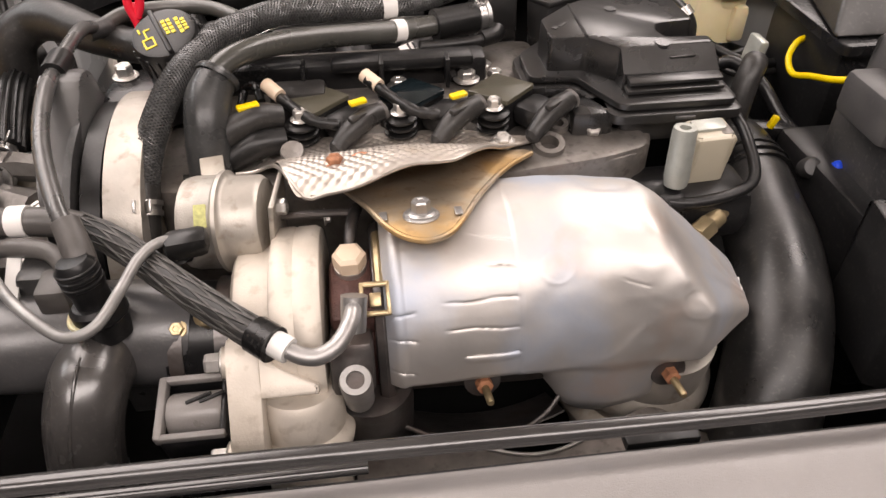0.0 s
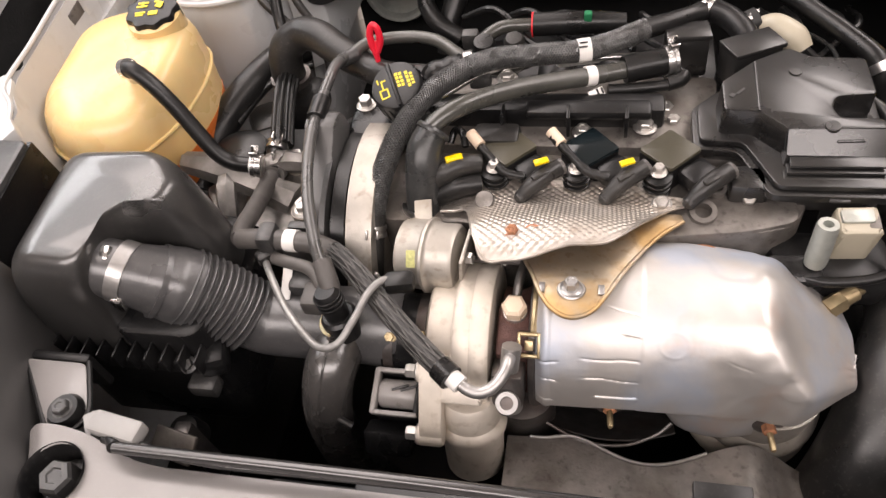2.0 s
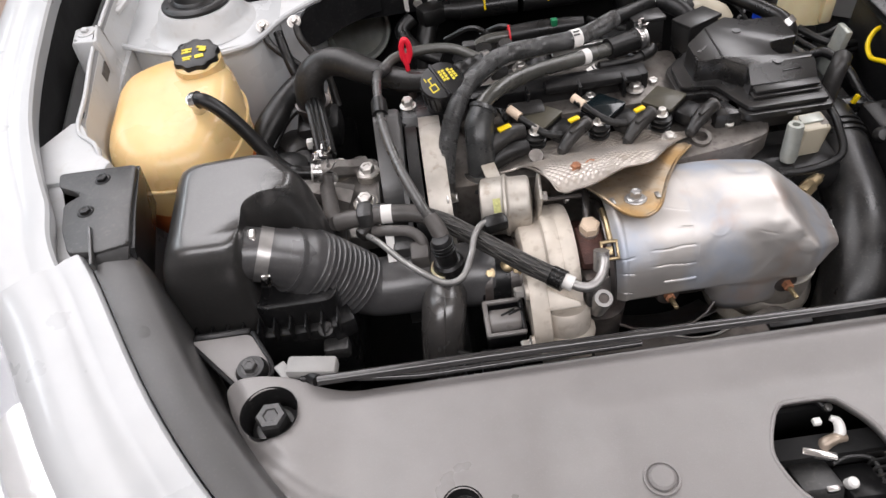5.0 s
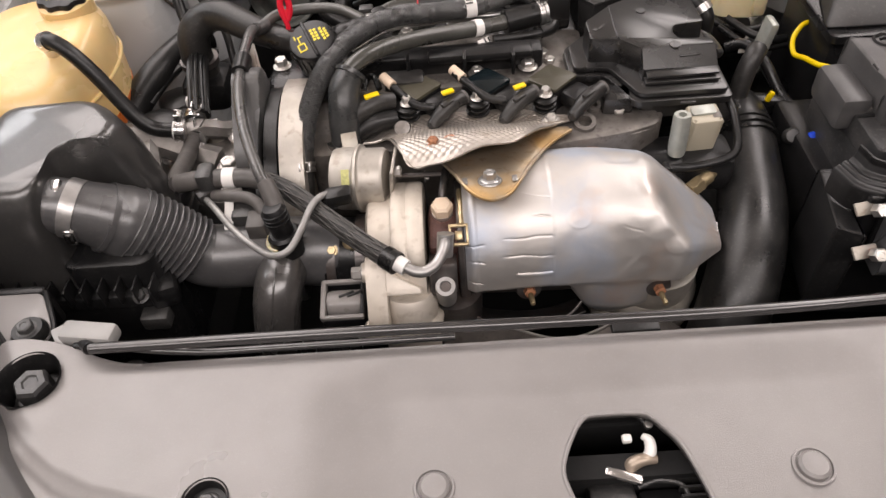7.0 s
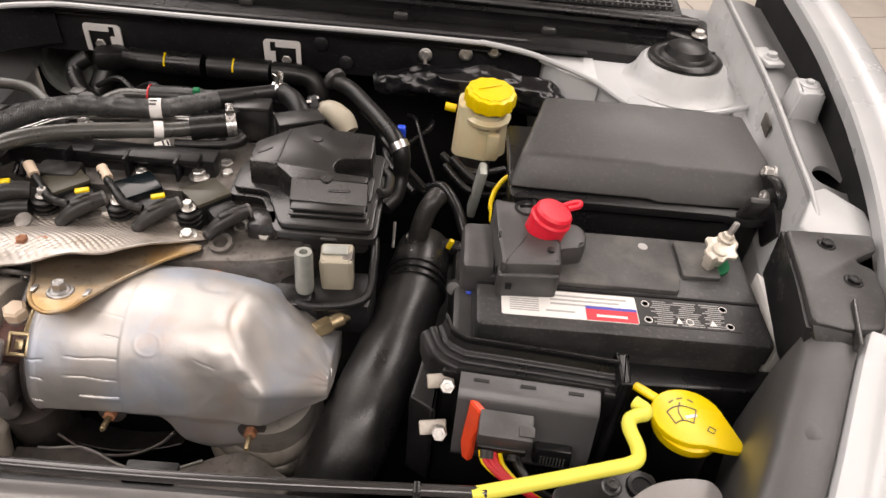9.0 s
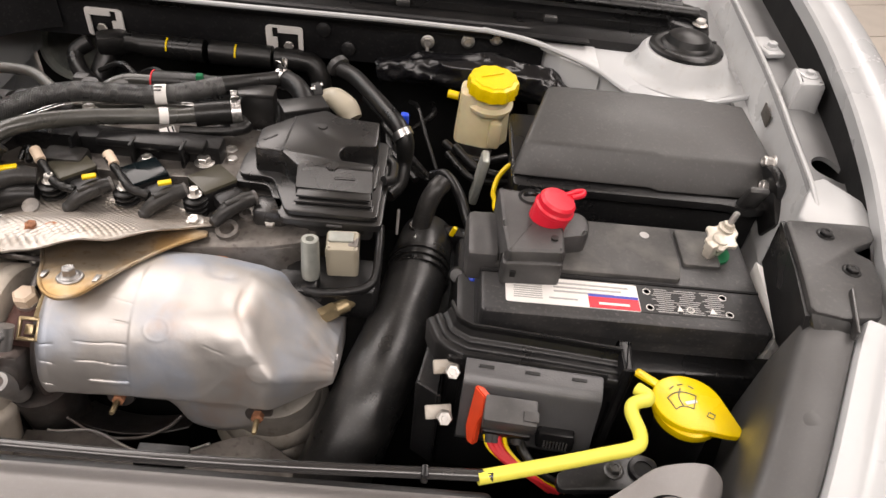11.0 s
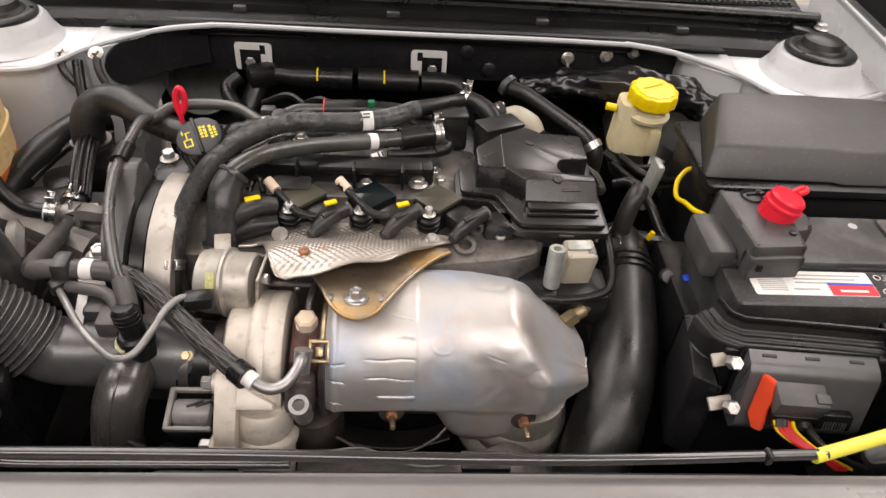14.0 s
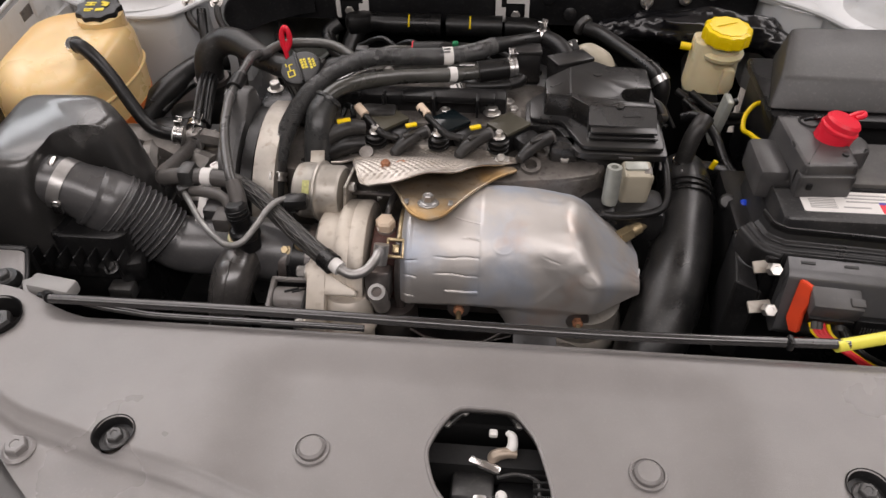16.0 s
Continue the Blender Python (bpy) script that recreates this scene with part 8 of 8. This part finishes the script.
part("lid", prism(teardrop, -0.003, 0.003, 0.0018, m=lidm), YELLOW, wash, "yellow teardrop lid")
tb = box((-0.031, 0.025, -0.001), (0.034, 0.011, 0.004), 0.0018, (0, 0, -36))
bmesh.ops.transform(tb, matrix=lidm, verts=tb.verts[:])
part("strap", tb, YELLOW, wash)
WS = [[(-0.020, 0.002), (-0.013, 0.009), (-0.003, 0.012), (0.008, 0.009)], [(-0.014, -0.011), (-0.009, -0.007), (-0.003, -0.006), (0.003, -0.008)], [(-0.020, 0.002), (-0.014, -0.011)], [(0.008, 0.009), (0.003, -0.008)],
      [(-0.006, -0.006), (-0.009, 0.004), (-0.006, 0.016)], [(-0.016, 0.014), (-0.012, 0.018)], [(-0.008, 0.020), (-0.003, 0.022)], [(0.002, 0.021), (0.007, 0.018)],
      [(0.017, -0.010), (0.022, -0.013), (0.019, -0.018), (0.014, -0.015), (0.017, -0.010)]]
for line in WS:
    b2 = tube([(x, y, 0.0032) for x, y in line], 0.0006, 6, 4, smooth=len(line) == 4 or len(line) == 3)
    bmesh.ops.transform(b2, matrix=lidm, verts=b2.verts[:])
    part("print", b2, TRIM, wash, "dark windscreen washer sign")
b2 = box((0.002, 0.0, 0.0033), (0.012, 0.0035, 0.0006), 0, (0, 0, 22))
bmesh.ops.transform(b2, matrix=lidm, verts=b2.verts[:])
part("print", b2, PAPER, wash, "scratched white spot")
lp = thing("latch_bracket", (0.475, 0.335, 0.84), "black bracket with a round hole behind the front panel", "bracket")
part("plate", prism(rounded([(0.40, 0.331), (0.485, 0.338), (0.495, 0.368), (0.465, 0.378), (0.40, 0.348)], 0.010), 0.8225, 0.8295, 0.002), PLASTIC, lp)
part("eye", lathe([(0.0085, -0.002), (0.0085, 0.002), (0.0125, 0.003), (0.0135, 0.0)], (0.478, 0.356, 0.830), seg=24), PLASTIC, lp)
# black disc put in for the shaded hole of the eye
part("eye_bore_shade", lathe([(0.0086, 0.0), (0.0086, 0.0006), (0.0, 0.0006)], (0.478, 0.356, 0.830), seg=24), SHADE_BLACK, lp)
bolt(lp, (0.452, 0.354, 0.8295), 0.006, material=PLASTIC_GREY)

# ---- fuse box ----
fuse = thing("fuse_box", (0.545, 0.81, 0.70), "large dark grey lidded fuse box", "fuse box")
FB = [[(0.368, 0.750, 0.850), (0.382, 0.775, 0.886), (0.416, 0.880, 0.908), (0.410, 0.90, 0.85)],
      [(0.40, 0.746, 0.851), (0.40, 0.772, 0.889), (0.43, 0.882, 0.909), (0.43, 0.90, 0.85)],
      [(0.545, 0.744, 0.851), (0.545, 0.770, 0.889), (0.55, 0.884, 0.909), (0.55, 0.90, 0.85)],
      [(0.556, 0.740, 0.850), (0.556, 0.766, 0.888), (0.56, 0.884, 0.908), (0.56, 0.90, 0.85)],
      [(0.64, 0.741, 0.850), (0.64, 0.768, 0.888), (0.63, 0.884, 0.907), (0.63, 0.90, 0.85)],
      [(0.705, 0.743, 0.850), (0.703, 0.772, 0.886), (0.684, 0.882, 0.904), (0.684, 0.90, 0.85)]]
bm = loft(FB)
bmesh.ops.recalc_face_normals(bm, faces=bm.faces[:])
bmesh.ops.bevel(bm, geom=[e for e in bm.edges if len(e.link_faces) == 2 and e.calc_face_angle(0) > 0.35], offset=0.005, segments=3, profile=0.5, affect="EDGES")
part("lid", bm, FUSE, fuse, "sloping dark grey lid")
part("rim", prism(rounded([(0.372, 0.732), (0.645, 0.730), (0.66, 0.722), (0.69, 0.726), (0.71, 0.735), (0.71, 0.90), (0.372, 0.90)], 0.010), 0.838, 0.849, 0.003), PLASTIC, fuse)
part("body", box((0.54, 0.82, 0.76), (0.32, 0.15, 0.15), 0.012), PLASTIC, fuse, "black lower body")
part("catch", box((0.668, 0.7285, 0.862), (0.026, 0.010, 0.05), 0.006, (24, 0, 0)), FUSE, fuse, "moulded lid catch")
part("side_clip", lathe([(0.026, -0.006), (0.028, 0.0), (0.026, 0.006)], (0.697, 0.752, 0.868), (1, 0.2, 0.2), 28), PLASTIC, fuse, "round black side clamp")
for dy, dz in ((-0.01, 0.0), (0.01, 0.022)):
    bolt(fuse, (0.696, 0.760 + dy, 0.868 + dz), 0.007, (-1, 0, 0.2), ZINC, True, 0.012)
part("strap", box((0.700, 0.728, 0.842), (0.018, 0.05, 0.05), 0.008, (30, 0, 0)), PLASTIC, fuse)

# ---- brake fluid reservoir ----
res = thing("brake_reservoir", (0.34, 0.95, 0.77), "cream brake fluid reservoir with a yellow cap", "fluid reservoir")
part("body", prism(rounded([(0.298, 0.93), (0.355, 0.918), (0.385, 0.95), (0.36, 0.985), (0.30, 0.98)], 0.014), 0.77, 0.852, 0.0035, 0.004), CREAM, res, "cream plastic bottle")
part("collar", lathe([(0.024, -0.055), (0.026, -0.045), (0.026, -0.035), (0.034, -0.032), (0.035, -0.026), (0.028, -0.022), (0.027, 0.0)], (0.347, 0.945, 0.862), (0.03, -0.06, 1), 32), CREAM, res, "flanged neck")
part("flute", box((0.358, 0.922, 0.795), (0.02, 0.016, 0.045), 0.006), CREAM, res)
rings = [[Vector((0.347, 0.945, 0.853)) + frame_of((0.03, -0.06, 1)) @ Vector(((r + 0.0012 * math.cos(12 * a)) * math.cos(a), (r + 0.0012 * math.cos(12 * a)) * math.sin(a), hh)) for a in [2 * math.pi * k / 72 for k in range(72)]]
         for r, hh in ((0.033, 0.0), (0.0365, 0.003), (0.0365, 0.018), (0.035, 0.022), (0.029, 0.0235), (0.029, 0.0245), (0.022, 0.0245))]
yc = part("cap", loft(rings), YELLOW, res, "yellow ribbed screw cap")
for k in range(3):
    part("emboss", box((0.347 - 0.008 + 0.008 * k, 0.945 + 0.004 * k, 0.879), (0.022 - 0.004 * k, 0.0025, 0.0012), 0.0004, (3, 0, 25)), YELLOW, yc)
part("level_plug", tube([(0.30, 0.955, 0.835), (0.284, 0.958, 0.836)], 0.0062, 12, 3), YELLOW, res, "yellow level plug")
part("master_cylinder", tube([(0.33, 0.93, 0.745), (0.345, 1.06, 0.755)], 0.028, 20, 3), STEEL_DARK, res, "dark master cylinder")
part("base_cable", tube([(0.285, 0.92, 0.775), (0.31, 0.90, 0.768), (0.345, 0.895, 0.765), (0.38, 0.91, 0.765)], 0.006, 10), RUBBER, res)

# ---- right of the engine ----
rh = hose("charge_hose", [(0.272, 0.735, 0.742), (0.268, 0.700, 0.752), (0.264, 0.665, 0.750), (0.255, 0.61, 0.745), (0.242, 0.55, 0.738), (0.222, 0.49, 0.718), (0.196, 0.435, 0.668), (0.17, 0.40, 0.59), (0.15, 0.38, 0.48)],
          [0.036, 0.0365, 0.038, 0.0385, 0.040, 0.0415, 0.0425, 0.043, 0.043], SHINY_RUBBER, "thick black charge air hose curving down", "hose", seg=32)
for y, z, r in ((0.672, 0.752, 0.0385), (0.660, 0.751, 0.0395), (0.650, 0.750, 0.0385)):
    ring(rh, (0.2645, y, z), (0.05, 1, 0.02), r - 0.002, 0.006, 0.0028, RUBBER, "bead")
part("chip", box((0.243, 0.520, 0.7685), (0.005, 0.005, 0.001), 0, (10, 0, 0)), PAPER, rh, "tiny pale scuff")
th2 = hose("thermostat_hose", [(0.285, 0.74, 0.835), (0.278, 0.730, 0.832), (0.270, 0.722, 0.818), (0.264, 0.714, 0.795), (0.260, 0.708, 0.770), (0.258, 0.70, 0.75)], 0.0125, RUBBER_GREY, "short grey coolant hose with a bright clip", seg=16)
spring_clip(th2, (0.2615, 0.710, 0.780), (0.1, 0.15, 1), 0.013, (0, -1, 0.2), STEEL)
part("neck", tube([(0.26, 0.705, 0.755), (0.258, 0.695, 0.735), (0.26, 0.69, 0.70)], 0.028, 20), PLASTIC, th2)
ps = thing("cam_sensor_post", (0.148, 0.59, 0.80), "pale metal post beside a cream solenoid", "solenoid")
part("post", lathe([(0.0095, -0.052), (0.0105, -0.045), (0.0100, -0.004), (0.0092, 0.0), (0.0048, 0.0), (0.0042, -0.012), (0, -0.012)], (0.1455, 0.584, 0.862), (0.0, 0.10, 1), 12), POST, ps, "pale hollow metal post", 30)
part("solenoid", prism(rounded([(-0.018, -0.015), (0.018, -0.015), (0.018, 0.015), (-0.018, 0.015)], 0.005), -0.05, 0.0, 0.004, m=pose(0.178, 0.602, 0.848, 8, 0, 4)), BEIGE, ps, "beige square solenoid")
part("solenoid_cap", prism(rounded([(-0.014, -0.006), (0.014, -0.006), (0.014, 0.008), (-0.014, 0.008)], 0.003), 0.0, 0.003, 0.001, m=pose(0.176, 0.604, 0.848, 8, 0, 4)), POST, ps)
part("stay", box((0.190, 0.603, 0.83), (0.012, 0.02, 0.036), 0.003), CAST_DARK, ps)
part("cage", tube([(0.12, 0.575, 0.80), (0.16, 0.565, 0.80), (0.212, 0.575, 0.808), (0.218, 0.61, 0.83), (0.216, 0.64, 0.84)], 0.005, 10), PLASTIC, ps, "black plastic cage")
part("base", box((0.165, 0.60, 0.775), (0.11, 0.06, 0.05), 0.012), PLASTIC, ps)
part("flag", box((0.13, 0.578, 0.798), (0.05, 0.03, 0.02), 0.008, (20, 0, 0)), PLASTIC, ps)
hose("yellow_cable", [(0.384, 0.815, 0.822), (0.372, 0.812, 0.818), (0.360, 0.80, 0.806), (0.354, 0.775, 0.80), (0.354, 0.745, 0.812), (0.352, 0.71, 0.826), (0.356, 0.69, 0.835)], 0.0035, YELLOW, "thin yellow cable by the battery", "cable", seg=10)
misc = thing("gear_linkage", (0.30, 0.74, 0.72), "dark cables and brackets beside the battery", "linkage")
part("arm", tube([(0.27, 0.80, 0.80), (0.29, 0.79, 0.81), (0.31, 0.76, 0.80), (0.325, 0.73, 0.775), (0.34, 0.71, 0.76)], 0.007, 10), PLASTIC, misc)
part("cable", tube([(0.30, 0.89, 0.79), (0.33, 0.86, 0.78), (0.36, 0.85, 0.775), (0.39, 0.86, 0.77)], 0.006, 10), RUBBER, misc)
part("cable", tube([(0.29, 0.885, 0.78), (0.32, 0.85, 0.77), (0.345, 0.845, 0.765), (0.38, 0.85, 0.765)], 0.005, 10), RUBBER, misc)
part("bracket", box((0.305, 0.72, 0.765), (0.05, 0.02, 0.02), 0.005, (0, 0, -10)), PLASTIC, misc)
part("tag", box((0.304, 0.708, 0.783), (0.006, 0.006, 0.014), 0.001, (0, 20, 0)), YELLOW, misc, "yellow tag")
part("rod", tube([(0.232, 0.722, 0.80), (0.232, 0.705, 0.772)], 0.002, 8, 3), ZINC, misc)
part("pivot", box((0.338, 0.838, 0.775), (0.012, 0.03, 0.08), 0.004, (0, 8, 0)), POST, misc, "pale cast strut")
part("plug", lathe([(0.010, -0.012), (0.011, 0.0), (0.008, 0.006), (0, 0.007)], (0.312, 0.640, 0.772), (-0.2, -0.7, 0.6), 16), PLASTIC_GREY, misc)
part("blue_tab", box((0.330, 0.632, 0.776), (0.009, 0.010, 0.018), 0.003, (40, 0, 0)), BLUE, misc, "small blue tab")
# gearbox bulk in the black that stands for shade low in the bay
part("gearbox", box((0.36, 0.70, 0.50), (0.26, 0.30, 0.28), 0.04), SHADE_BLACK, misc)

# ---- floor tiles ----
tile = None
for i in range(5):
    for j in range(9):
        w, d = 1.2, 0.34
        x, y = -4.3 + w * i + (0.0 if j % 2 else 0.4), -0.6 + d * j
        if x > -0.6 or x * 0.97 - y * 0.242 < -3.79:
            continue
        if tile is None:
            tile = mesh_of(prism([(-w / 2 + 0.0035, -d / 2 + 0.0035), (w / 2 - 0.0035, -d / 2 + 0.0035), (w / 2 - 0.0035, d / 2 - 0.0035), (-w / 2 + 0.0035, d / 2 - 0.0035)], -0.004, 0.0, 0.0015), "tile", TILE)
        ob = new("tile", tile)
        ob.matrix_world = Matrix.Rotation(radians(14), 4, "Z") @ Matrix.Translation((x, y, 0.002))
        ob.parent = floor
rest, pale = bmesh.new(), bmesh.new()
for i in range(-2, 11):
    for j in range(-6, 32):
        w, d = 1.2, 0.34
        x, y = -4.3 + w * i + (0.4 if j % 2 else 0.0), -3.66 + d * j
        if x <= -0.6 and -0.7 < y < 2.2 and x * 0.97 - y * 0.242 >= -3.79 or not (-5.2 < x * 0.97 - y * 0.242 < 5.2 and -4.0 < x * 0.242 + y * 0.97 < 6.0):
            continue
        prism([(x - w / 2 + 0.0035, y - d / 2 + 0.0035), (x + w / 2 - 0.0035, y - d / 2 + 0.0035), (x + w / 2 - 0.0035, y + d / 2 - 0.0035), (x - w / 2 + 0.0035, y + d / 2 - 0.0035)], -0.002, 0.002, 0.0, bm=pale if x > -0.3 else rest)
for bm in (rest, pale):
    bmesh.ops.transform(bm, matrix=Matrix.Rotation(radians(14), 4, "Z"), verts=bm.verts[:])
    for edge, way in (((-4.43, 0, 0), (-1, 0, 0)), ((4.43, 0, 0), (1, 0, 0)), ((0, -3.43, 0), (0, -1, 0)), ((0, 5.43, 0), (0, 1, 0))):
        bmesh.ops.bisect_plane(bm, geom=bm.verts[:] + bm.edges[:] + bm.faces[:], plane_co=edge, plane_no=way, clear_outer=True)
far = part("far_tiles", rest, TILE, floor, "brown floor tiles")
far["kind"] = "stuff"
# tiles on the right, lightened as if strongly lit
far = part("lit_tiles", pale, TILE_LIT, floor, "floor tiles coloured pale for the bright light on them")
far["kind"] = "stuff"
